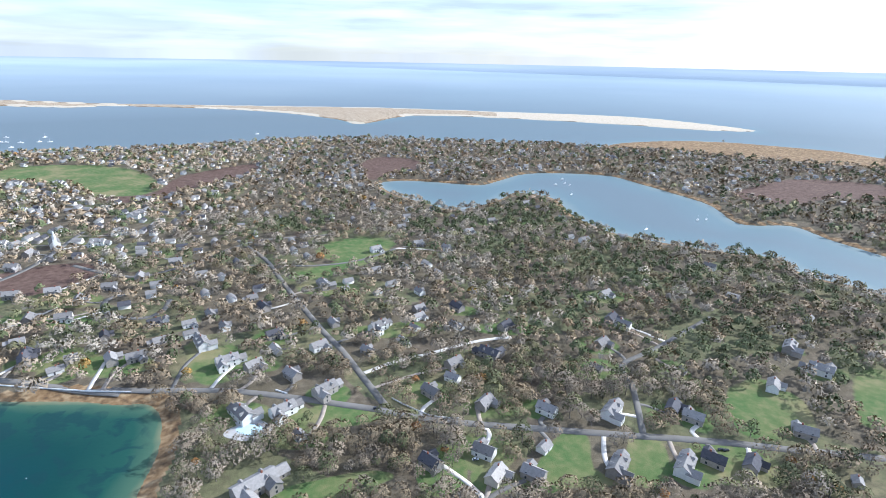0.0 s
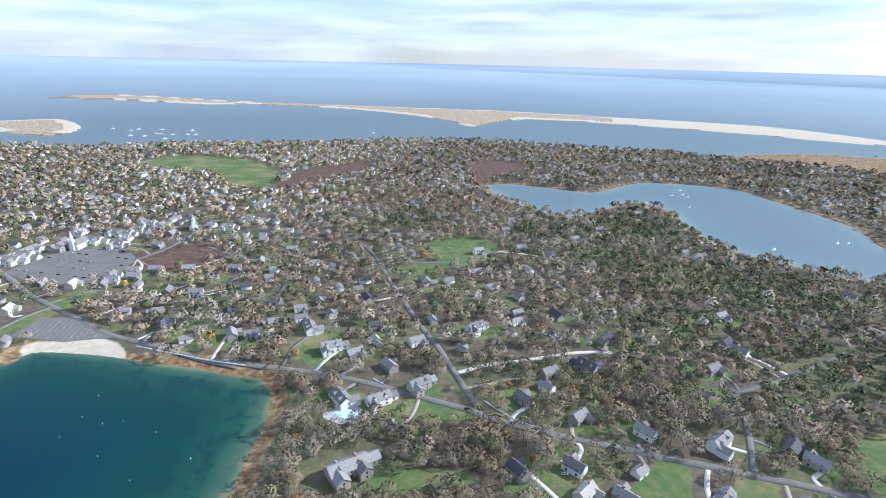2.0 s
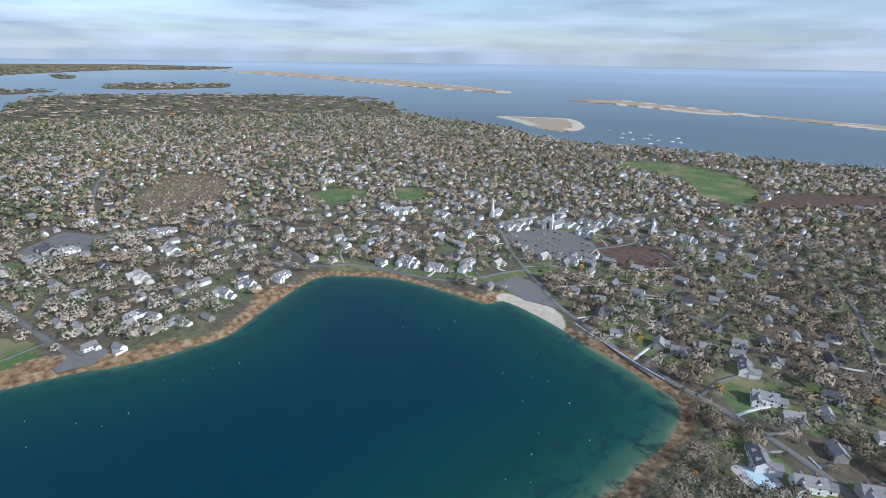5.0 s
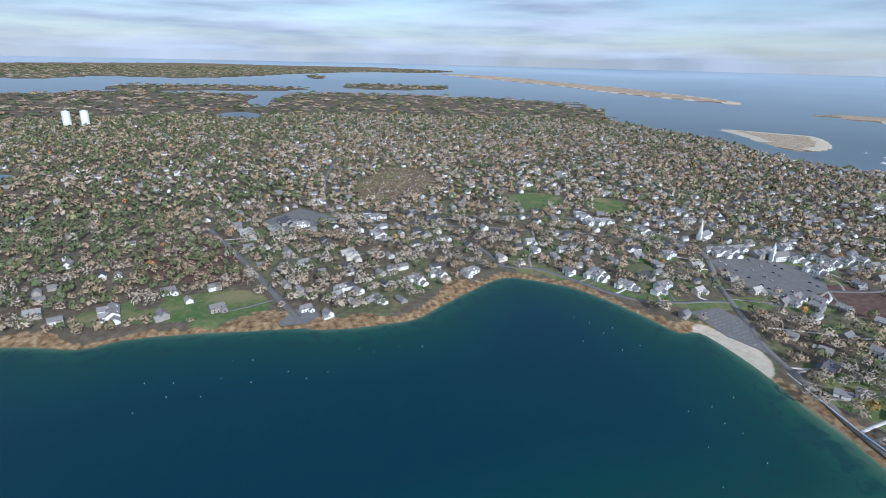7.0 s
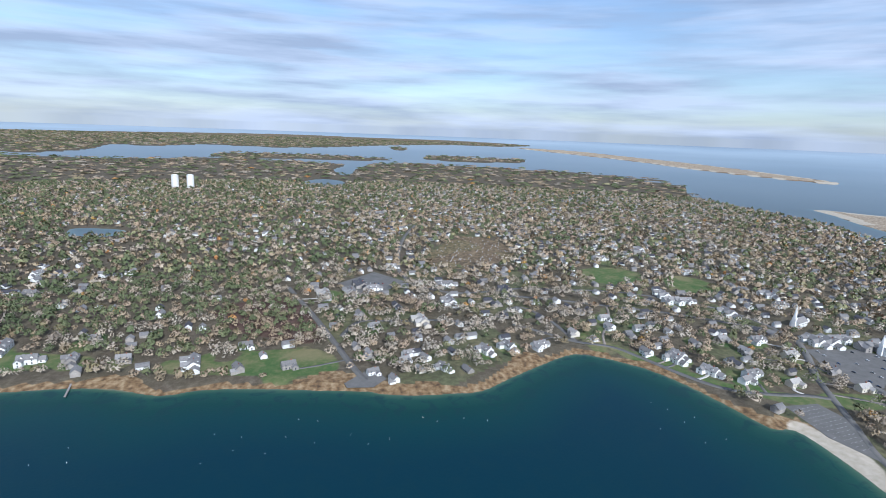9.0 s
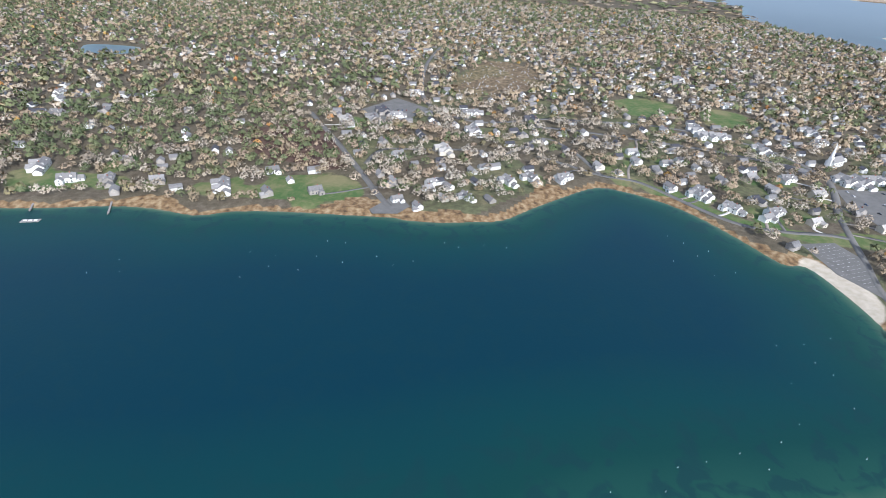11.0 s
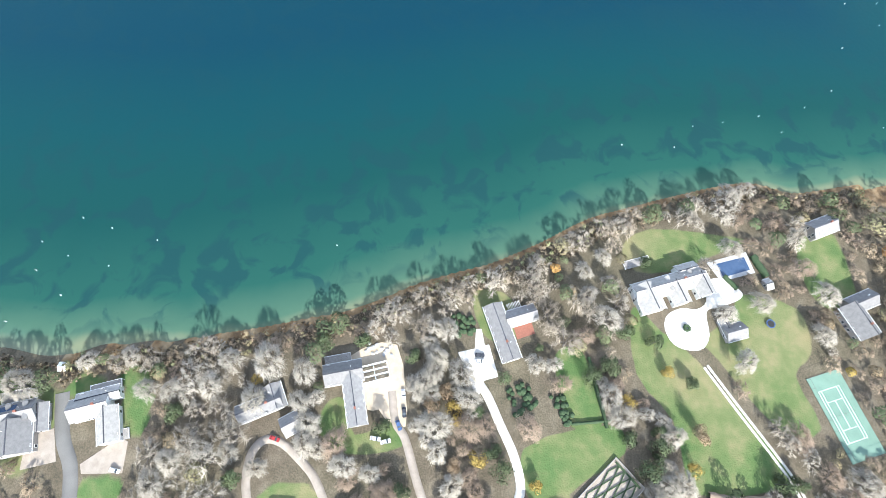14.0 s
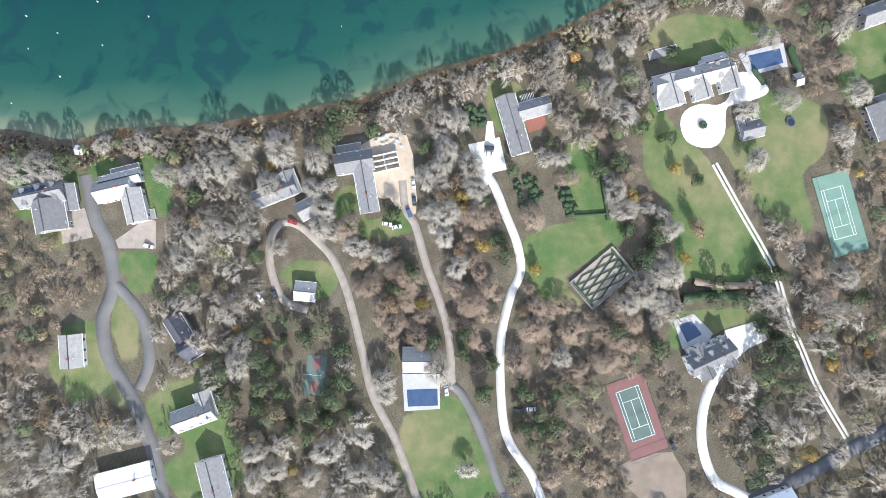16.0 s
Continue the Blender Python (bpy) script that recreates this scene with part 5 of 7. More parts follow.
# ---- houses scattered through the town ----
def scatter_homes():
    """Further houses along the streets: single ones up to 900 m, joined ones past that."""
    x, y = grid_points(330, 2500, 29.0)
    town = value_noise(x, y, 260, 11) * 0.5 + np.where((x < -380) & (y > -150), 0.45, 0.1) + np.where(y > 1050, 0.3, 0) - np.where((x < -600) & (y < -200), 0.15, 0)
    town += np.where((x < -430) & (x > -830) & (y > 330) & (y < 820), 0.4, 0)
    town -= np.where((x > 30) & (y < 1000), 0.3, 0)
    ok = (rng.random(len(x)) < np.clip(town * np.where(np.hypot(x, y) > 1300, 0.6, 0.9), 0.02, 0.9)) & (land_field(x, y) > 22) & clear_of(x, y, 8)
    for p in [BOG_TOWN, BOG_POND, BOG_MILL, BOG_EAST, CEMETERY, MARSH_EAST, SCRUB_LANDING, STRIP_A, STRIP_B] + LAWNS:
        ok &= inside(p, x, y) < -8
    for hx, hy, hr in HOUSE_SPOTS:
        ok &= np.hypot(x - hx, y - hy) > hr + 14
    for p in ISLES:
        ok &= inside(p, x, y) < 0
    for hx, hy in CHURCHES:
        ok &= np.hypot(x - hx, y - hy) > 26
    x, y = x[ok], y[ok]
    near = np.argsort(np.hypot(x, y))
    keys = ["Mw", "Mg", "Ng", "Nw", "Md", "Sw", "Mw", "Nc", "Lw", "Mg", "Ng", "Sg"]
    for i in near[:30]:
        key = keys[int(rng.integers(0, len(keys)))]
        home(key, x[i], y[i], street(x[i], y[i]) + 90 * int(rng.integers(0, 2)) + rng.uniform(-8, 8))
        HOUSE_SPOTS.append((x[i], y[i], 8))
    walls, greys, roofs, darks = [], [], [], []
    for i in near[30:]:
        bm_v, faces_w, faces_r = far_house(rng.uniform(9, 14), rng.uniform(7, 9), rng.uniform(3.2, 5.2), radians(street(x[i], y[i]) + 90 * int(rng.integers(0, 2))))
        bm_v = bm_v + np.array([x[i], y[i], 3.0])
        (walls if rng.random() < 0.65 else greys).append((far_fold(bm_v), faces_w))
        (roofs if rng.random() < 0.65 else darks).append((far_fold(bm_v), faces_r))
        HOUSE_SPOTS.append((x[i], y[i], 7))
    tagged(part("far_house_walls", mesh_from("far_walls", *joined(walls)), PAINT_WHITE), "white walls of many small houses far off", "houses", kind="stuff")
    tagged(part("far_grey_walls", mesh_from("far_grey", *joined(greys)), SHINGLE_WALL), "grey shingled walls of many small houses far off", "houses", kind="stuff")
    tagged(part("far_house_roofs", mesh_from("far_roofs", *joined(roofs)), ROOF_GREY), "grey roofs of many small houses far off", "roofs", kind="stuff")
    tagged(part("far_dark_roofs", mesh_from("far_dark", *joined(darks)), ROOF_DARK), "dark roofs of many small houses far off", "roofs", kind="stuff")


def far_house(lx, ly, h, a):
    """Corners and faces of a gabled house: walls and roof apart."""
    t = h + ly * 0.38
    v = np.array([(sx * lx / 2, sy * ly / 2, z) for z in (-1, h) for sx, sy in ((-1, -1), (1, -1), (1, 1), (-1, 1))] + [(-lx / 2, 0, t), (lx / 2, 0, t)]
                 + [(sx * (lx / 2 + 0.4), sy * (ly / 2 + 0.5), h - 0.35) for sx, sy in ((-1, -1), (1, -1), (1, 1), (-1, 1))] + [(-lx / 2 - 0.4, 0, t + 0.12), (lx / 2 + 0.4, 0, t + 0.12)])
    c, s = math.cos(a), math.sin(a)
    v[:, :2] = v[:, :2] @ np.array([[c, s], [-s, c]])
    w = [(0, 1, 5), (0, 5, 4), (2, 3, 7), (2, 7, 6), (1, 2, 6), (1, 6, 5), (3, 0, 4), (3, 4, 7), (5, 6, 9), (7, 4, 8)]
    r = [(10, 11, 15), (10, 15, 14), (12, 13, 14), (12, 14, 15)]
    return v, np.array(w), np.array(r)


NEAR_CLEAR = []
scatter_homes()


# ---- the near gardens ----
CLAY_GREEN = material("court_green", (0.115, 0.155, 0.13), (0.09, 0.125, 0.105), 0.25, 0.9, 0, 3)
CLAY_PALE = material("court_pale_green", (0.17, 0.265, 0.205), (0.135, 0.215, 0.165), 0.2, 0.9, 0, 3)
CLAY_RED = material("court_red", (0.21, 0.10, 0.088), (0.165, 0.088, 0.08), 0.25, 0.9, 0, 3)
LINE_WHITE = material("line_paint", (0.8, 0.8, 0.78), (0.68, 0.68, 0.66), 1.0, 0.7)
POOL_BLUE = material("pool_cover_blue", (0.035, 0.065, 0.13), (0.055, 0.09, 0.16), 0.4, 0.25, 0, 4, spec=0.5)
POOL_AQUA = material("pool_aqua", (0.48, 0.62, 0.66), (0.42, 0.57, 0.62), 0.4, 0.2, 0, 4, spec=0.5)
FLAG = material("flagstone", (0.46, 0.45, 0.44), (0.36, 0.355, 0.35), 0.5, 0.85, 0.01, 4)
BOXWOOD = material("boxwood", (0.035, 0.06, 0.03), (0.06, 0.085, 0.045), 0.6, 0.9, 0.08, 4, spec=0.15)
STONE_GREY = material("weathered_plank", (0.33, 0.31, 0.29), (0.24, 0.225, 0.21), 0.7, 0.9, 0.02, 6)
TRODDEN = material("trodden_earth", (0.26, 0.205, 0.155), (0.18, 0.14, 0.105), 0.2, 0.95, 0.03, 3)
RAW_SAND = material("trodden_sand", (0.52, 0.43, 0.32), (0.40, 0.32, 0.23), 0.3, 0.95, 0.02, 4)
CAR_PAINTS = {"w": material("car_white", (0.75, 0.75, 0.75), (0.68, 0.68, 0.68), 1, 0.25, spec=0.5), "d": material("car_dark", (0.03, 0.033, 0.04), (0.05, 0.05, 0.06), 1, 0.25, spec=0.5),
              "b": material("car_blue", (0.06, 0.11, 0.24), (0.05, 0.09, 0.2), 1, 0.25, spec=0.5), "r": material("car_red", (0.32, 0.03, 0.03), (0.25, 0.025, 0.025), 1, 0.25, spec=0.5)}
RUBBER = material("tyre_rubber", (0.02, 0.02, 0.02), (0.03, 0.03, 0.03), 3, 0.9)
SEA_WHITE = material("hull_white", (0.8, 0.8, 0.79), (0.7, 0.7, 0.7), 0.8, 0.35, spec=0.5)
WALLS = {"w": PAINT_WHITE, "g": SHINGLE_WALL}
ROOFS = {"p": ROOF_PALE, "g": ROOF_GREY, "d": ROOF_DARK, "c": ROOF_PALE, "w": PAINT_WHITE}


def near_house(name, x, y, yaw, blocks, wall, roof, label):
    made = building(name, pose(x, y, height_at(x, y), 0, 0, yaw), blocks, WALLS[wall], ROOFS[roof], label, "shore houses", frames=True,
             chimney=blocks[0][2] > 13, dormers=3 if blocks[0][2] > 19 and blocks[0][5] > 0.7 else 0, category="shed" if "shed" in name else "house")
    if "several gables" in label:
        cx, cy, lx, ly, h, pitch, _ = blocks[0]
        for i in range(7):
            bm = bmesh.new()
            box(bm, -0.75, 0.75, -1.5, 1.5, 0, 0.05)
            o = part("solar_panel", bm, POOL_BLUE, made, "dark blue solar panel")
            o.matrix_basis = pose(cx - lx * 0.36 + 1.6 * i, cy + ly * 0.25, h + ly * 0.25 * pitch + 0.32, -math.degrees(math.atan(pitch)))
    c, s = math.cos(radians(yaw)), math.sin(radians(yaw))
    for cx, cy, lx, ly, *_ in blocks:
        HOUSE_SPOTS.append((x + cx * c - cy * s, y + cx * s + cy * c, max(lx, ly) * 0.5 + 1.5))


near_house("mansion", -100.8, 111.6, 111.7, [(0.0, -0.0, 36.4, 8.8, 5.2, 0.75, False), (-12.1, -3.7, 11.4, 13.5, 5.0, 0.8, True), (3.1, -4.9, 7.8, 11.4, 5.0, 0.8, True), (16.9, -4.3, 8.3, 11.4, 5.0, 0.8, True), (12.5, 4.5, 10.4, 6.2, 4.6, 0.7, False)], "w", "p", "large white shingled mansion with pale cedar gables")
near_house("house", -68.9, 31.7, 22.7, [(0.0, 0.0, 27.1, 8.6, 4.2, 0.55, False), (-4.9, 11.5, 7.3, 14.6, 3.6, 0.6, True)], "w", "g", "long white house with a low pale grey roof")
near_house("house", -32.3, -31.6, 16.7, [(0.0, 0.0, 22.9, 7.8, 5.0, 0.7, False), (-12.0, -3.2, 8.8, 16.6, 4.8, 0.7, True)], "g", "g", "grey-roofed house being rebuilt, with a bare yard")
near_house("house", -11.7, -173.5, 108.7, [(0.0, -0.0, 19.8, 8.8, 5.0, 0.75, False), (1.7, -10.0, 13.5, 13.5, 4.8, 0.75, True), (10.5, -3.4, 5.7, 11.4, 3.0, 0.6, True)], "g", "g", "grey shingled shore house with several gables")
near_house("house", -16.9, -141.2, 110.7, [(-0.9, 1.3, 15.6, 8.8, 5.0, 0.75, False), (5.9, -8.0, 8.3, 14.6, 4.6, 0.75, True), (2.5, 5.2, 17.2, 5.2, 4.4, 0.5, False)], "w", "c", "white shore house with a pale hipped roof and sun deck")
near_house("house", -24.8, -71.8, 118.7, [(0.0, -0.0, 18.7, 7.3, 4.2, 0.7, False), (7.3, 1.8, 7.3, 10.4, 3.4, 0.7, True)], "g", "g", "weathered grey house half hidden by bare trees")
near_house("house", 55.8, -151.9, 11.7, [(0.0, 0.0, 14.0, 9.4, 3.4, 0.45, False)], "w", "p", "white house with a low pale roof on the loop")
near_house("house", 44.1, -104.1, 38.7, [(-4.1, 0.5, 11.4, 7.8, 4.2, 0.8, False), (5.3, -0.0, 10.4, 7.3, 3.4, 0.8, True)], "g", "d", "grey shingled house with a dark roof on the loop")
near_house("house", 77.8, -94.6, 116.7, [(0.0, -0.0, 17.7, 8.8, 4.4, 0.75, False), (6.3, 3.0, 6.8, 11.4, 4.0, 0.75, True)], "w", "c", "white house with a pale brown roof and deck")
near_house("house", 105.1, -81.8, 21.7, [(-0.6, -0.3, 18.2, 10.9, 4.6, 0.5, False)], "w", "g", "white house with a large plain grey roof")
near_house("house", 42.5, 0.2, 96.7, [(0.0, -0.0, 11.4, 10.4, 3.6, 0.7, False)], "w", "c", "white pool house with a brownish roof")
near_house("house", 26.3, 133.4, 120.7, [(0.0, -0.0, 21.3, 8.8, 5.2, 0.8, False), (-4.5, -0.3, 6.8, 14.6, 5.0, 0.8, True), (7.1, -0.4, 6.2, 13.0, 4.6, 0.8, True)], "w", "g", "white house with steep grey gables by a curved drive")
near_house("cottage", -80.7, 142.7, 110.7, [(0.0, -0.0, 9.9, 7.3, 3.2, 0.75, False), (-2.6, 2.8, 4.2, 8.8, 2.8, 0.7, True)], "g", "g", "small grey shingled cottage beside the forecourt")
near_house("house", -142, 195.3, 116.7, [(0.0, -0.0, 14.6, 8.8, 4.6, 0.75, False)], "g", "g", "grey shingled house at the garden's corner")
near_house("house", -92.4, 203.9, 26.7, [(0.0, 0.0, 16.6, 11.4, 5, 0.75, False), (-7.3, 7.3, 7.8, 15.6, 4.6, 0.75, True)], "g", "g", "large grey shingled house behind bare trees")
near_house("garage", -19.4, -57, 124.7, [(0.0, -0.0, 7.8, 7.8, 2.8, 0.7, False)], "g", "g", "small grey shingled garage on a gravel lane")
near_house("barn", 17.7, -53.1, 91.7, [(0.0, -0.0, 8.8, 7.8, 3.0, 0.5, False)], "g", "p", "low barn with a pale roof by the gravel lane")
near_house("garden_shed", -107.5, 163.3, 111.7, [(0.0, -0.0, 3.1, 4.7, 2.3, 0.6, False)], "g", "p", "tiny garden shed with a pale roof")
near_house("house", 109.7, -120.9, 110.7, [(0.0, -0.0, 23.9, 11.4, 3.6, 0.12, False)], "w", "w", "long white house with an almost flat white roof")
near_house("house", 92.4, 171.6, 116.7, [(0.0, -0.0, 18.2, 15.6, 4.6, 0.6, False)], "w", "w", "white house with a wide white roof")


def slab(name, corners, mat, label, category, lift=0.1, steps=1, kind="", clear=True):
    if clear:
        NEAR_CLEAR.append(corners)
    return pad(name, corners, mat, label, category, lift, steps, kind or "structure")


def corner_frame(c):
    """Centre, length, width and turn of a four-cornered plan piece whose long sides follow its second edge."""
    c = np.array(c, float)
    m = c.mean(0)
    u = (c[2] + c[3] - c[0] - c[1]) / 2
    v = (c[1] + c[2] - c[0] - c[3]) / 2
    return m, float(np.hypot(*u)), float(np.hypot(*v)), math.degrees(math.atan2(u[1], u[0]))


def tennis_court(outer, lines, ground_mat, inner_mat, label):
    """Hard court with its painted lines, net on two posts, and a fence of posts and rails round it."""
    m, ol, ow, _ = corner_frame(outer)
    lm, ll, lw, turn = corner_frame(lines)
    NEAR_CLEAR.append(outer)
    z = 3.0
    ob = thing("tennis_court", pose(m[0], m[1], z, 0, 0, turn), label, "tennis court")
    off = Matrix.Rotation(-radians(turn), 2) @ Vector((lm[0] - m[0], lm[1] - m[1]))

    def piece(name, mat, boxes, lab=""):
        bm = bmesh.new()
        for b in boxes:
            box(bm, *b)
        return part(name, bm, mat, ob, lab)
    piece("surround", ground_mat, [(-ol / 2, ol / 2, -ow / 2, ow / 2, -0.3, 0.10)])
    ox, oy = off
    a, b, e = 11.885, 5.485, 4.115
    piece("playing_surface", inner_mat, [(ox - a - 0.4, ox + a + 0.4, oy - b - 0.4, oy + b + 0.4, 0, 0.115)])
    t = 0.09
    for x0, x1, y0, y1 in ((-a, a, -b - t, -b + t), (-a, a, b - t, b + t), (-a, a, -e - t, -e + t), (-a, a, e - t, e + t), (-a - t, -a + t, -b, b), (a - t, a + t, -b, b),
                           (-6.4 - t, -6.4 + t, -e, e), (6.4 - t, 6.4 + t, -e, e), (-6.4, 6.4, -t, t)):
        piece("line", LINE_WHITE, [(ox + x0, ox + x1, oy + y0, oy + y1, 0.1, 0.125)])
    piece("net", BARK, [(ox - 0.012, ox + 0.012, oy - 6.2, oy + 6.2, h, h + 0.02) for h in (0.25, 0.45, 0.65, 0.85, 1.0)])
    for s in (-1, 1):
        piece("net_post", BARK, [(ox - 0.06, ox + 0.06, oy + s * 6.2 - 0.06, oy + s * 6.2 + 0.06, 0, 1.1)])
    for s in (-1, 1):
        for h in (0.15, 2.9):
            piece("fence_rail", BARK, [(-ol / 2, ol / 2, s * ow / 2 - 0.04, s * ow / 2 + 0.04, h, h + 0.08)])
            piece("fence_rail", BARK, [(s * ol / 2 - 0.04, s * ol / 2 + 0.04, -ow / 2, ow / 2, h, h + 0.08)])
        for i in range(9):
            u = -ol / 2 + ol * i / 8
            piece("fence_post", BARK, [(u - 0.05, u + 0.05, s * ow / 2 - 0.05, s * ow / 2 + 0.05, 0, 3)])


tennis_court(COURT_GREEN, COURT_GREEN_LINES, CLAY_PALE, CLAY_PALE, "pale green hard tennis court with white lines and net")
tennis_court(COURT_RED, COURT_RED_LINES, CLAY_RED, CLAY_GREEN, "worn red and green tennis court with faded lines")
m, cl_, cw_, turn_ = corner_frame(COURT_SMALL)
NEAR_CLEAR.append(COURT_SMALL)
court = thing("sports_court", pose(m[0], m[1], 3.0, 0, 0, turn_), "small dark green sports court between pines", "court")
for nm, mt, bx in (("surface", CLAY_GREEN, (-cl_ / 2, cl_ / 2, -cw_ / 2, cw_ / 2, -0.3, 0.1)), ("key", CLAY_RED, (-cl_ / 2 + 1, -cl_ / 2 + 6, -1.8, 1.8, 0, 0.112)),
                   ("key", CLAY_RED, (cl_ / 2 - 6, cl_ / 2 - 1, -1.8, 1.8, 0, 0.112)), ("line", LINE_WHITE, (-0.05, 0.05, -cw_ / 2, cw_ / 2, 0, 0.116))):
    bm = bmesh.new()
    box(bm, *bx)
    part(nm, bm, mt, court)

slab("forecourt", FORECOURT, SHELL, "round white shell forecourt before the mansion", "forecourt", 0.13, 3)
slab("shell_court", SHELL_COURT, SHELL, "white shell parking court beside the long house", "forecourt", 0.13)
slab("drive_pad", DRIVE_PAD, SHELL, "pale paved apron at the end of the curved drive", "forecourt", 0.14)
slab("front_pad", FRONT_PAD, GRAVEL, "pale gravel apron before the shore house", "forecourt", 0.12)
slab("front_pad_b", FRONT_PAD_B, GRAVEL, "pale gravel apron before the dormered house", "forecourt", 0.12)
slab("site_yard", SITE_YARD, RAW_SAND, "bare sandy yard of a building site", "yard", 0.05, 2)
slab("bare_yard", BARE_YARD, TRODDEN, "bare sandy ground below the tennis court", "yard", 0.05, 2)
slab("brick_terrace", TERRACE_BRICK, BRICK, "red brick terrace behind the long house", "terrace", 0.12)
slab("grey_terrace", TERRACE_GREY, FLAG, "pale grey stone terrace behind the white house", "terrace", 0.12)
slab("landing_apron", LANDING_APRON, ASPHALT, "worn asphalt apron of the town landing", "landing", 0.12)
gx, gy = FORECOURT_ISLAND
bm = bmesh.new()
bmesh.ops.create_cone(bm, cap_ends=True, segments=24, radius1=2.3, radius2=2.2, depth=0.5)
isl = tagged(part("planter_island", bm, FLAG), "round stone-edged planter in the forecourt", "planter")
isl.matrix_basis = pose(gx, gy, 3.3)
ISLAND_SPOT = (gx, gy)


def pool(deck, water, water_mat, label, steps=1):
    """A pool: raised deck and the water surface in it."""
    m = np.array(deck).mean(0)
    ob = thing("swimming_pool", pose(m[0], m[1], 0), label, "swimming pool")
    for nm, c, mt, lift in (("deck", deck, FLAG, 0.2), ("pool_water", water, water_mat, 0.26)):
        NEAR_CLEAR.append(c)
        o = pad(nm, c, mt, "", "", lift, steps, "")
        o.parent = ob
        o.matrix_parent_inverse = ob.matrix_basis.inverted()
        for key in list(o.keys()):
            del o[key]


pool(POOL_DECK, POOL, POOL_BLUE, "rectangular pool under a dark blue cover, pale deck")
pool(POOL_DECK_B, POOL_B, POOL_BLUE, "rectangular pool with a grey-blue cover on pale paving")
pool(TERRACE_GREY, POOL_COVER, POOL_BLUE, "small covered pool in a grey stone terrace")
pool(POOL_KIDNEY_DECK, POOL_KIDNEY, POOL_AQUA, "rounded pale blue pool in white paving", 3)


def site_walls():
    """Open white wall frames of the unfinished wing."""
    m, l_, w_, turn = corner_frame(SITE_WALLS)
    ob = thing("unfinished_wing", pose(m[0], m[1], 3.0, 0, 0, turn), "roofless white wall frames of an unfinished wing", "building site")
    for y0 in (-w_ / 2, 0, w_ / 2):
        bm = bmesh.new()
        box(bm, -l_ / 2, l_ / 2, y0 - 0.15, y0 + 0.15, -0.2, 3.0)
        part("wall", bm, PAINT_WHITE, ob)
    for i in range(4):
        u = -l_ / 2 + l_ * i / 3
        bm = bmesh.new()
        box(bm, u - 0.15, u + 0.15, -w_ / 2 + 0.15, w_ / 2 - 0.15, -0.2, 2.9)
        part("wall", bm, PAINT_WHITE, ob)


site_walls()
HOUSE_SPOTS.append((*np.array(SITE_WALLS).mean(0), 8))


# ---- hedges and formal gardens ----
def hedge(name, line, width, height, label, mat=None):
    """A clipped hedge with an uneven face along a plan line."""
    p = smooth(line, 10, False)
    t = np.gradient(p, axis=0)
    t /= np.linalg.norm(t, axis=1)[:, None] + 1e-9
    n = np.stack([-t[:, 1], t[:, 0]], 1)
    prof = [(-0.5, 0), (-0.52, 0.55), (-0.36, 0.95), (0, 1.05), (0.36, 0.95), (0.52, 0.55), (0.5, 0)]
    g = np.random.default_rng(len(p))
    rows = [np.column_stack([p + n * (a * width + g.normal(0, 0.08 * width, len(p)))[:, None], 3.0 + b * height * (1 + g.normal(0, 0.06, len(p)))]) for a, b in prof]
    k = len(p)
    i = np.arange(k - 1)
    f = np.vstack([np.stack([a * k + i, a * k + i + 1, (a + 1) * k + i + 1, (a + 1) * k + i], 1) for a in range(len(prof) - 1)])
    me = mesh_from(name, np.vstack(rows), f[:, ::-1])
    return tagged(part(name, me, mat or BOXWOOD), label, "hedge")


for ln, w_, h_ in ((HEDGE_A, 4.0, 3.5), (HEDGE_B, 3.0, 2.5), (HEDGE_C, 2.0, 1.8), (HEDGE_D, 1.4, 1.6), (HEDGE_E, 1.2, 1.2)):
    hedge("hedge", ln, w_, h_, "dark green evergreen hedge in a garden")
hedge("hedge", HEDGE_F, 3.2, 2.4, "tall leafless brown hedge beside the lawn", TWIG_BROWN)


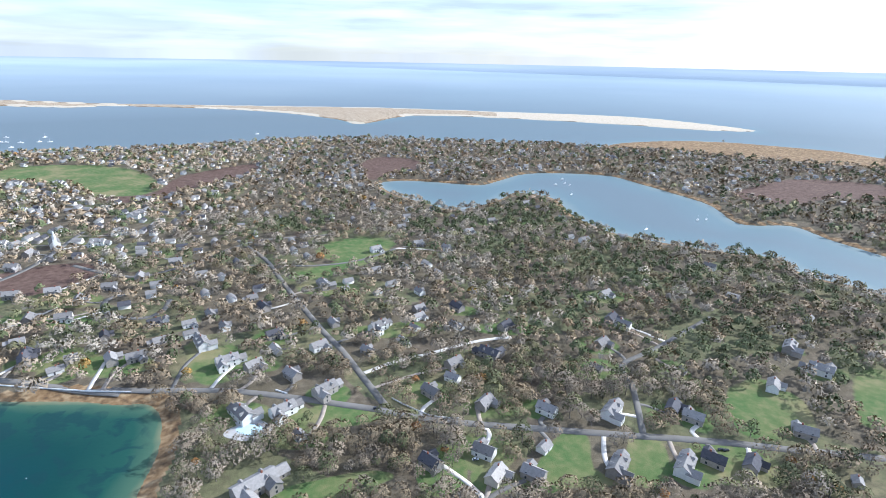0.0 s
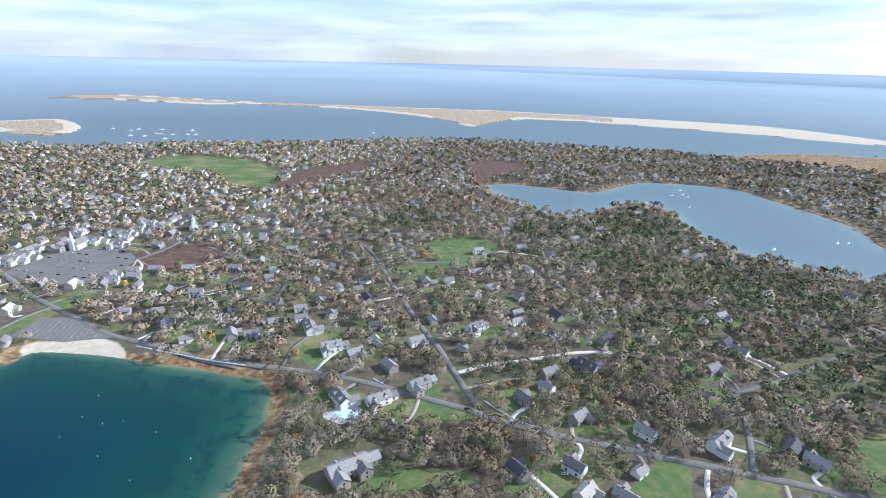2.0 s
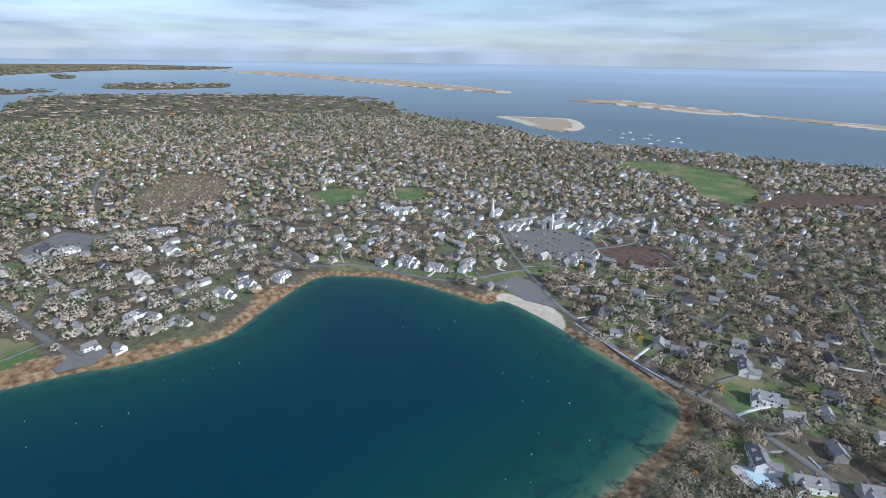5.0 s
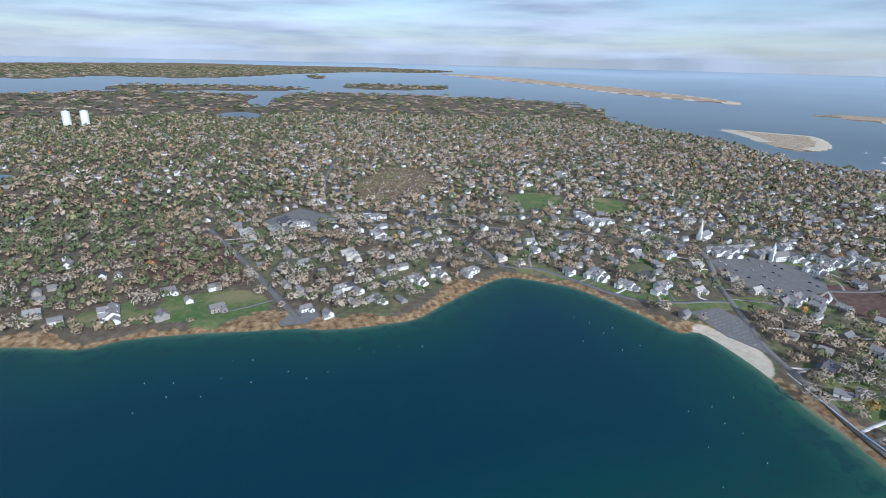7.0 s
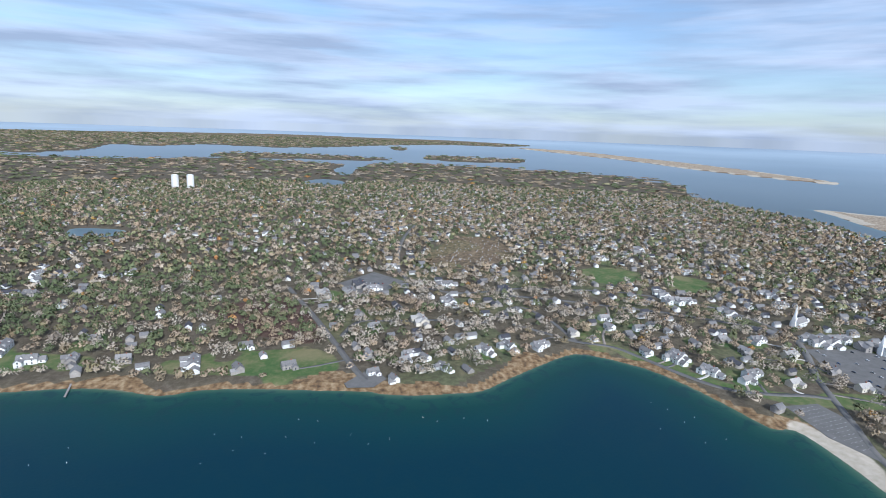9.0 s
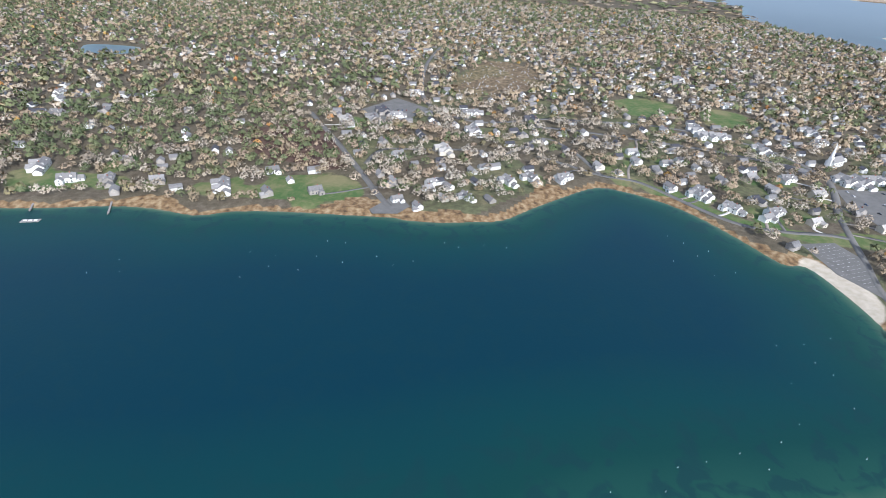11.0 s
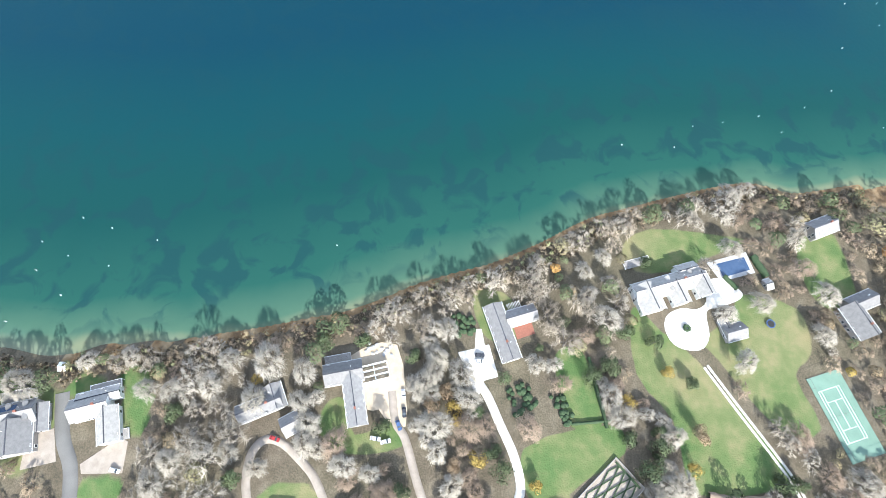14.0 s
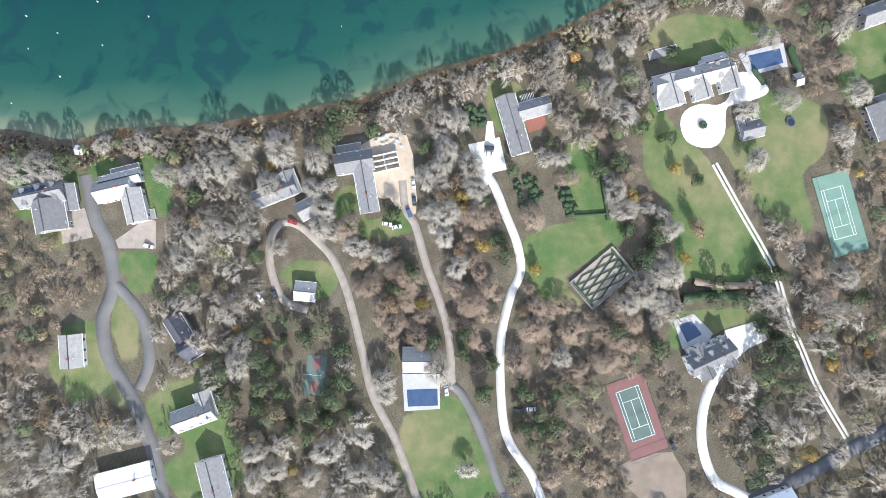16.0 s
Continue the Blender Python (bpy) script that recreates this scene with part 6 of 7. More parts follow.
def parterre():
    """Low clipped hedges in diamonds inside a fenced bed."""
    m, l_, w_, turn = corner_frame(PARTERRE)
    NEAR_CLEAR.append(PARTERRE)
    ob = thing("parterre", pose(m[0], m[1], 3.0, 0, 0, turn), "formal garden of clipped grey-green hedges in diamonds", "garden")

    def strip(a, b, wd, hg, mat, nm):
        d = Vector((b[0] - a[0], b[1] - a[1]))
        bm = bmesh.new()
        box(bm, -d.length / 2, d.length / 2, -wd / 2, wd / 2, 0, hg)
        o = part(nm, bm, mat, ob)
        o.matrix_basis = pose((a[0] + b[0]) / 2, (a[1] + b[1]) / 2, 0, 0, 0, math.degrees(math.atan2(d.y, d.x)))
    bm = bmesh.new()
    box(bm, -l_ / 2, l_ / 2, -w_ / 2, w_ / 2, -0.2, 0.09)
    part("bed", bm, GRAVEL, ob)
    for s in (-1, 1):
        strip((-l_ / 2, s * w_ / 2), (l_ / 2, s * w_ / 2), 0.25, 1.1, STONE_GREY, "fence")
        strip((s * l_ / 2, -w_ / 2), (s * l_ / 2, w_ / 2), 0.25, 1.1, STONE_GREY, "fence")
        strip((-l_ / 2 + 1.2, s * (w_ / 2 - 1.4)), (l_ / 2 - 1.2, s * (w_ / 2 - 1.4)), 0.8, 0.6, BOXWOOD, "box_hedge")
    n = 4
    dx = (l_ - 3) / n
    for i in range(n):
        x0 = -l_ / 2 + 1.5 + i * dx
        for a, b in (((x0, -w_ / 4), (x0 + dx / 2, 0)), ((x0 + dx / 2, 0), (x0 + dx, -w_ / 4)), ((x0, w_ / 4), (x0 + dx / 2, 0)), ((x0 + dx / 2, 0), (x0 + dx, w_ / 4)),
                     ((x0, -w_ / 4), (x0 + dx / 2, -w_ / 2 + 1.4)), ((x0 + dx / 2, -w_ / 2 + 1.4), (x0 + dx, -w_ / 4)), ((x0, w_ / 4), (x0 + dx / 2, w_ / 2 - 1.4)), ((x0 + dx / 2, w_ / 2 - 1.4), (x0 + dx, w_ / 4))):
            strip(a, b, 0.45, 0.55, BOXWOOD, "box_hedge")


parterre()


def shrub_mesh(seed):
    bm = bmesh.new()
    bmesh.ops.create_icosphere(bm, subdivisions=2, radius=1.0)
    g = np.random.default_rng(seed)
    for v in bm.verts:
        v.co *= 1 + g.normal(0, 0.09)
        v.co.z = max(v.co.z * 0.8 + 0.55, 0)
    me = bpy.data.meshes.new("shrub")
    bm.to_mesh(me)
    bm.free()
    me.materials.append(BOXWOOD)
    return me


SHRUBS = [shrub_mesh(s) for s in range(3)]
SHRUB_GREY = material("lavender_grey", (0.13, 0.17, 0.16), (0.08, 0.11, 0.10), 0.5, 0.95, 0.1, 4)
for k, (beds, n) in enumerate(((KITCHEN_GARDEN, 30), (KNOT_GARDEN, 22), (SHRUB_BED, 22))):
    NEAR_CLEAR.append(beds)
    m, l_, w_, turn = corner_frame(beds)
    for i in range(n):
        a, b = rng.uniform(-0.45, 0.45) * l_, rng.uniform(-0.45, 0.45) * w_
        c, s = math.cos(radians(turn)), math.sin(radians(turn))
        o = tagged(part("shrub", SHRUBS[i % 3], None), "rounded clipped shrub in a garden bed", "shrub", "garden shrubs")
        o.matrix_basis = pose(m[0] + a * c - b * s, m[1] + a * s + b * c, 3.0, 0, 0, 40 * i) @ Matrix.Scale(rng.uniform(0.9, 1.5), 4)


for i in range(7):
    o = tagged(part("shrub", SHRUBS[i % 3], None), "rounded clipped shrub in a garden bed", "shrub", "garden shrubs")
    o.matrix_basis = pose(ISLAND_SPOT[0] + 1.2 * math.cos(i * 0.9), ISLAND_SPOT[1] + 1.2 * math.sin(i * 0.9), 3.5, 0, 0, 50 * i) @ Matrix.Scale(0.8, 4)


# ---- cars ----
def car_model(paint, m):
    ob = thing("car", m, "parked car with dark windows on a drive", "car", "parked cars")
    bm = bmesh.new()
    for x0, x1, y, z0, z1 in ((-2.25, 2.25, 0.9, 0.35, 0.85),):
        box(bm, x0, x1, -y, y, z0, z1)
    bmesh.ops.bevel(bm, geom=bm.edges[:], offset=0.16, segments=2, affect="EDGES")
    part("body", bm, paint, ob)
    bm = bmesh.new()
    v = [bm.verts.new(p) for p in ((-1.7, -0.82, 0.82), (1.1, -0.82, 0.82), (1.1, 0.82, 0.82), (-1.7, 0.82, 0.82), (-1.3, -0.66, 1.42), (0.35, -0.66, 1.42), (0.35, 0.66, 1.42), (-1.3, 0.66, 1.42))]
    for f in ((0, 1, 5, 4), (1, 2, 6, 5), (2, 3, 7, 6), (3, 0, 4, 7)):
        bm.faces.new([v[i] for i in f])
    part("windows", bm, GLASS, ob)
    bm = bmesh.new()
    box(bm, -1.34, 0.4, -0.69, 0.69, 1.40, 1.47)
    part("car_roof", bm, paint, ob)
    for x in (-1.4, 1.4):
        for y in (-0.85, 0.85):
            bm = bmesh.new()
            bmesh.ops.create_cone(bm, cap_ends=True, segments=12, radius1=0.33, radius2=0.33, depth=0.22)
            w = part("wheel", bm, RUBBER, ob)
            w.matrix_basis = pose(x, y, 0.33, 90)
    return ob


CAR_MODELS = {}


def car(x, y, turn, paint):
    m = pose(x, y, height_at(x, y) + 0.13, 0, 0, turn)
    if paint in CAR_MODELS:
        copy_thing(CAR_MODELS[paint], m)
    else:
        CAR_MODELS[paint] = car_model(CAR_PAINTS[paint], m)


for x, y, turn, c in CARS:
    car(x, y, turn, c)
for x, y, c in ROAD_CARS:
    car(x, y, 12, c)
q = np.array(LOT_TOWN, float)
for i in range(60):
    u, v = rng.integers(0, 12) / 12, rng.integers(0, 6) / 6
    a = q.min(0) + (q.max(0) - q.min(0)) * (u, v)
    if inside(LOT_TOWN, a[:1], a[1:])[0] > 4 and rng.random() < 0.75:
        car(a[0], a[1], 20, "wwdbdwr"[int(rng.integers(0, 7))])
q = np.array(LOT_WEST, float)
for i in range(14):
    a = q.mean(0) + np.array([(-1) ** i * 7.0, (i - 7) * 3.4])
    if inside(LOT_WEST, a[:1], a[1:])[0] > 3:
        car(a[0], a[1], 5, "wddwbwr"[i % 7])


# ---- parking bays of the beach car park ----
m = np.array(PARKING, float)
ax = (m[3] - m[0]) / np.linalg.norm(m[3] - m[0])
ay = np.array([-ax[1], ax[0]])
for row in range(-4, 5):
    for i in range(14):
        c = m.mean(0) + ax * (i - 7) * 5.2 + ay * row * 6.5
        if inside(PARKING, c[:1], c[1:])[0] > 3.0:
            bm = bmesh.new()
            box(bm, -0.06, 0.06, -2.4, 2.4, 0, 0.012)
            o = tagged(part("bay_line", bm, LINE_WHITE), "white painted bay line on asphalt", "road marking", "parking bay lines", "structure")
            o.matrix_basis = pose(c[0], c[1], height_at(*m.mean(0)) + 0.142, 0, 0, math.degrees(math.atan2(ax[1], ax[0])) + 8)


# ---- churches, water tanks ----
def church(x, y, turn, tall):
    ob = building("church", pose(x, y, 3, 0, 0, turn), [(0, 0, 24, 12, 7.5, 0.9, False)], PAINT_WHITE, ROOF_GREY, "white wooden church with a tall pointed steeple", chimney=False, category="church")
    for nm, r, z0, z1, top, mt in (("tower", 2.6, -0.5, 14, 2.6, PAINT_WHITE), ("belfry", 1.9, 14, 18, 1.8, PAINT_WHITE), ("spire", 1.7, 18, tall, 0.05, PAINT_WHITE)):
        bm = bmesh.new()
        bmesh.ops.create_cone(bm, cap_ends=True, segments=4 if nm == "tower" else 8, radius1=r * 1.3, radius2=top * 1.3, depth=z1 - z0)
        o = part(nm, bm, mt, ob)
        o.matrix_basis = pose(12.5, 0, (z0 + z1) / 2, 0, 0, 45)
    HOUSE_SPOTS.append((x, y, 16))


for (x, y), turn, tall in zip(CHURCHES, (-60, -80, -50), (33, 27, 25)):
    church(x, y, turn, tall)
for x, y in TANKS:
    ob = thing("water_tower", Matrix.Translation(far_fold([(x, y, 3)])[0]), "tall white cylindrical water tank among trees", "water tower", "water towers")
    bm = bmesh.new()
    bmesh.ops.create_cone(bm, cap_ends=True, segments=28, radius1=13, radius2=13, depth=52)
    part("tank", bm, PAINT_WHITE, ob).matrix_basis = pose(0, 0, 26)
    bm = bmesh.new()
    bmesh.ops.create_cone(bm, cap_ends=True, segments=28, radius1=13.3, radius2=3, depth=4)
    part("cap", bm, PAINT_WHITE, ob).matrix_basis = pose(0, 0, 54)


# ---- afloat: mooring buoys, boats, piers ----
bm = bmesh.new()
bmesh.ops.create_uvsphere(bm, u_segments=10, v_segments=6, radius=0.3)
buoy_me = bpy.data.meshes.new("float_ball")
bm.to_mesh(buoy_me)
bm.free()
bm = bmesh.new()
bmesh.ops.create_cone(bm, cap_ends=True, segments=8, radius1=0.07, radius2=0.05, depth=0.9)
stick_me = bpy.data.meshes.new("pick_up_stick")
bm.to_mesh(stick_me)
bm.free()
first_buoy = None
for x, y in BUOYS + BUOYS_B:
    if first_buoy is None:
        first_buoy = thing("mooring_buoy", pose(x, y, 0.1), "white mooring buoy floating on the pond", "buoy", "mooring buoys")
        part("float_ball", buoy_me, SEA_WHITE, first_buoy)
        part("stick", stick_me, SEA_WHITE, first_buoy).matrix_basis = pose(0, 0, 0.6)
    else:
        copy_thing(first_buoy, pose(x, y, 0.1))


def boat_model(m):
    ob = thing("boat", m, "white moored motor boat with a small cabin", "boat", "moored boats")
    bm = bmesh.new()
    ring = []
    for x, w, z in ((-4.5, 1.5, 1.2), (-1, 1.7, 1.2), (2.5, 1.3, 1.4), (4.8, 0.05, 1.7)):
        ring.append([bm.verts.new(p) for p in ((x, -w, z), (x, -w * 0.6, -0.3), (x, w * 0.6, -0.3), (x, w, z))])
    for a, b in zip(ring, ring[1:]):
        for i in range(4):
            bm.faces.new((a[i], b[i], b[(i + 1) % 4], a[(i + 1) % 4]))
    bm.faces.new(ring[0])
    bmesh.ops.recalc_face_normals(bm, faces=bm.faces)
    part("hull", bm, SEA_WHITE, ob)
    bm = bmesh.new()
    box(bm, -1.2, 1.6, -0.9, 0.9, 1.1, 2.6)
    bmesh.ops.bevel(bm, geom=bm.edges[:], offset=0.2, segments=1, affect="EDGES")
    part("cabin", bm, SEA_WHITE, ob)
    bm = bmesh.new()
    bmesh.ops.create_cone(bm, cap_ends=True, segments=8, radius1=0.12, radius2=0.05, depth=7)
    part("mast", bm, SEA_WHITE, ob).matrix_basis = pose(0.5, 0, 5)
    return ob


first_boat = None
for k, (x, y) in enumerate(BOATS):
    m = Matrix.Translation(far_fold([(x, y, 0.0)])[0]) @ pose(0, 0, 0, 0, 0, 30 + 9 * (k % 5)) @ Matrix.Scale(1.5 if y > 1300 else 1.0, 4)
    if first_boat is None:
        first_boat = boat_model(m)
    else:
        copy_thing(first_boat, m).matrix_basis = m


def pier(a, b):
    d = Vector((b[0] - a[0], b[1] - a[1]))
    ob = thing("pier", pose(a[0], a[1], 0, 0, 0, math.degrees(math.atan2(d.y, d.x))), "narrow grey wooden pier on posts", "pier", "piers")
    n = int(d.length / 0.5)
    bm = bmesh.new()
    box(bm, 0, 0.44, -0.8, 0.8, 1.5, 1.58)
    me = bpy.data.meshes.new("plank")
    bm.to_mesh(me)
    bm.free()
    me.materials.append(STONE_GREY)
    for i in range(n):
        part("plank", me, None, ob).matrix_basis = pose(i * 0.5, 0, 0)
    for i in range(0, n, 6):
        for s in (-0.7, 0.7):
            bm = bmesh.new()
            box(bm, i * 0.5, i * 0.5 + 0.2, s - 0.1, s + 0.1, -2, 2.2)
            part("post", bm, STONE_GREY, ob)


pier(PIERS[0], PIERS[1])
pier(PIERS[2], PIERS[3])
fd = thing("floating_dock", pose(*FLOAT_DOCK, 0, 0, 0, 100), "pale floating dock with small boats on it", "dock")
bm = bmesh.new()
box(bm, -8, 8, -3, 3, -0.2, 0.5)
part("deck", bm, STONE_GREY, fd)
for i in range(3):
    bm = bmesh.new()
    box(bm, -6 + 4.5 * i, -3 + 4.5 * i, -1, 1, 0.5, 1.1)
    bmesh.ops.bevel(bm, geom=bm.edges[:], offset=0.3, segments=1, affect="EDGES")
    part("dinghy", bm, SEA_WHITE, fd)
building("boat_hut", pose(*DOCK_HUT, 0.8, 0, 0, 96), [(0, 0, 2.6, 3.4, 2.0, 0.5, False)], PAINT_WHITE, PAINT_WHITE, "tiny white hut at the water's edge", chimney=False, category="hut")

# ---- decks, solar panels, pergola, stacked stone ----
def deck(x, y, yaw, length, width, height, mat, label):
    """A raised plank deck on posts with a rail round three sides."""
    ob = thing("sun_deck", pose(x, y, 3.0, 0, 0, yaw), label, "deck", "sun decks")
    n = int(width / 0.3)
    bm = bmesh.new()
    box(bm, -length / 2, length / 2, -0.135, 0.135, height - 0.06, height)
    me = bpy.data.meshes.new("deck_plank")
    bm.to_mesh(me)
    bm.free()
    me.materials.append(mat)
    for i in range(n):
        part("deck_plank", me, None, ob).matrix_basis = pose(0, -width / 2 + 0.15 + 0.3 * i, 0)
    for a, b in ((-1, -1), (1, -1), (1, 1), (-1, 1)):
        bm = bmesh.new()
        box(bm, a * (length / 2 - 0.1) - 0.08, a * (length / 2 - 0.1) + 0.08, b * (width / 2 - 0.1) - 0.08, b * (width / 2 - 0.1) + 0.08, -0.3, height + 0.95)
        part("post", bm, PAINT_WHITE, ob)
    for x0, x1, y0, y1 in ((-length / 2, length / 2, width / 2 - 0.1, width / 2), (-length / 2, -length / 2 + 0.1, -width / 2, width / 2), (length / 2 - 0.1, length / 2, -width / 2, width / 2)):
        for z in (height + 0.45, height + 0.9):
            bm = bmesh.new()
            box(bm, x0, x1, y0, y1, z, z + 0.08)
            part("rail", bm, PAINT_WHITE, ob)


deck(-19.5, -176.0, 108.7, 11, 4.5, 2.2, STONE_GREY, "raised grey plank deck behind the shore house")
deck(-27.0, -139.5, 110.7, 13, 4.0, 2.4, STONE_GREY, "raised grey plank deck facing the pond")
deck(-8.5, -127.0, 110.7, 5, 4.5, 0.6, STONE_GREY, "low grey plank deck beside the white house")
deck(-49.0, -42.0, 16.7, 4.5, 12, 1.2, STONE_GREY, "plank terrace in front of the house being rebuilt")
deck(-112.5, 98.0, 111.7, 14, 4.0, 0.8, STONE_GREY, "broad plank terrace behind the mansion")
deck(70.5, -88.0, 116.7, 7, 4.0, 1.4, STONE_GREY, "plank deck behind the pale house")


def pergola(x, y, yaw, length, width):
    ob = thing("pergola", pose(x, y, 3.0, 0, 0, yaw), "white slatted pergola against the long house", "pergola")
    for a in (-1, 1):
        for b in (-1, 1):
            bm = bmesh.new()
            box(bm, a * length / 2 - 0.1, a * length / 2 + 0.1, b * width / 2 - 0.1, b * width / 2 + 0.1, -0.2, 2.6)
            part("post", bm, PAINT_WHITE, ob)
    for i in range(9):
        u = -length / 2 + length * i / 8
        bm = bmesh.new()
        box(bm, u - 0.08, u + 0.08, -width / 2 - 0.3, width / 2 + 0.3, 2.6, 2.8)
        part("slat", bm, PAINT_WHITE, ob)


pergola(-82.5, 37.0, 22.7 + 90, 6.0, 3.6)
stone_pile = random.Random(5)
for i in range(16):
    bm = bmesh.new()
    bmesh.ops.create_icosphere(bm, subdivisions=1, radius=0.8)
    for v in bm.verts:
        v.co = Vector((v.co.x * stone_pile.uniform(0.9, 1.7), v.co.y * stone_pile.uniform(0.8, 1.3), max(v.co.z * 0.6 + 0.3, 0)))
    px, py = -56 + stone_pile.uniform(-2.4, 2.4), -24 + stone_pile.uniform(-7, 7)
    o = tagged(part("boulder", bm, FLAG), "pale rough boulder stacked at the building site", "boulder", "stacked boulders")
    o.matrix_basis = pose(px, py, 3.0, 0, 0, 25 * i)

# ---- trampoline, walls by the road ----
tr = thing("trampoline", pose(*TRAMPOLINE, 3.0), "round blue-rimmed trampoline on the lawn", "trampoline")
bm = bmesh.new()
bmesh.ops.create_cone(bm, cap_ends=True, segments=24, radius1=1.75, radius2=1.75, depth=0.05)
part("jumping_mat", bm, RUBBER, tr).matrix_basis = pose(0, 0, 0.85)
bm = bmesh.new()
for i in range(24):
    a, b = 2 * math.pi * i / 24, 2 * math.pi * (i + 1) / 24
    vs = [bm.verts.new((r * math.cos(t), r * math.sin(t), 0.9)) for r, t in ((1.75, a), (2.2, a), (2.2, b), (1.75, b))]
    bm.faces.new(vs)
part("pad_ring", bm, CAR_PAINTS["b"], tr)
for i in range(6):
    bm = bmesh.new()
    box(bm, -0.04, 0.04, -0.04, 0.04, 0, 0.9)
    part("leg", bm, STONE_GREY, tr).matrix_basis = pose(2 * math.cos(i), 2 * math.sin(i), 0)


def low_wall(line, label, height, width, mat):
    p = smooth(line, 5, False)
    t = np.gradient(p, axis=0)
    t /= np.linalg.norm(t, axis=1)[:, None] + 1e-9
    n = np.stack([-t[:, 1], t[:, 0]], 1) * width / 2
    rows = [np.column_stack([p + n * s, np.full(len(p), z)]) for s, z in ((-1, 2.8), (-1, 3 + height), (1, 3 + height), (1, 2.8))]
    k = len(p)
    i = np.arange(k - 1)
    f = np.vstack([np.stack([a * k + i, a * k + i + 1, (a + 1) * k + i + 1, (a + 1) * k + i], 1) for a in range(3)])
    tagged(part("garden_wall", mesh_from("garden_wall", np.vstack(rows), f[:, ::-1]), mat), label, "wall")


low_wall(WALL_ROAD, "low white wall along the pond road", 0.9, 0.5, PAINT_WHITE)
low_wall(WALL_ROAD_B, "low white wall along the pond road", 1.0, 0.6, PAINT_WHITE)
low_wall(FENCE_ROAD, "white board fence along the bend of the road", 1.1, 0.25, PAINT_WHITE)

# ---- gravestones on the cemetery hill ----
bm = bmesh.new()
box(bm, -0.5, 0.5, -0.15, 0.15, -0.3, 1.3)
stone_me = bpy.data.meshes.new("gravestone")
bm.to_mesh(stone_me)
bm.free()
stone_me.materials.append(FLAG)
q = np.array(CEMETERY, float)
made = 0
for i in range(900):
    a = q.min(0) + (q.max(0) - q.min(0)) * rng.random(2)
    if inside(CEMETERY, a[:1], a[1:])[0] > 6 and made < 160:
        made += 1
        o = tagged(part("gravestone", stone_me, None), "pale grey upright gravestone on a dry grass slope", "gravestone", "gravestones")
        o.matrix_basis = pose(a[0], a[1], 3.0, 0, 0, 80 + rng.uniform(-6, 6)) @ Matrix.Scale(rng.uniform(0.9, 1.7), 4)

# ---- trees ----
def tube(p0, p1, r0, r1, sides=5):
    """Corners and faces of a tapered limb."""
    p0, p1 = np.array(p0, float), np.array(p1, float)
    d = p1 - p0
    d /= np.linalg.norm(d) + 1e-9
    u = np.cross(d, (0.3, 0.9, 0.2))
    u /= np.linalg.norm(u)
    v = np.cross(d, u)
    a = np.arange(sides) * 2 * math.pi / sides
    ring = np.outer(np.cos(a), u) + np.outer(np.sin(a), v)
    n = np.arange(sides)
    m = (n + 1) % sides
    f = np.vstack([np.stack([n, m, m + sides], 1), np.stack([n, m + sides, n + sides], 1)])
    return np.vstack([p0 + ring * r0, p1 + ring * r1]), f


def unit(v):
    return v / (np.linalg.norm(v, axis=-1, keepdims=True) + 1e-9)


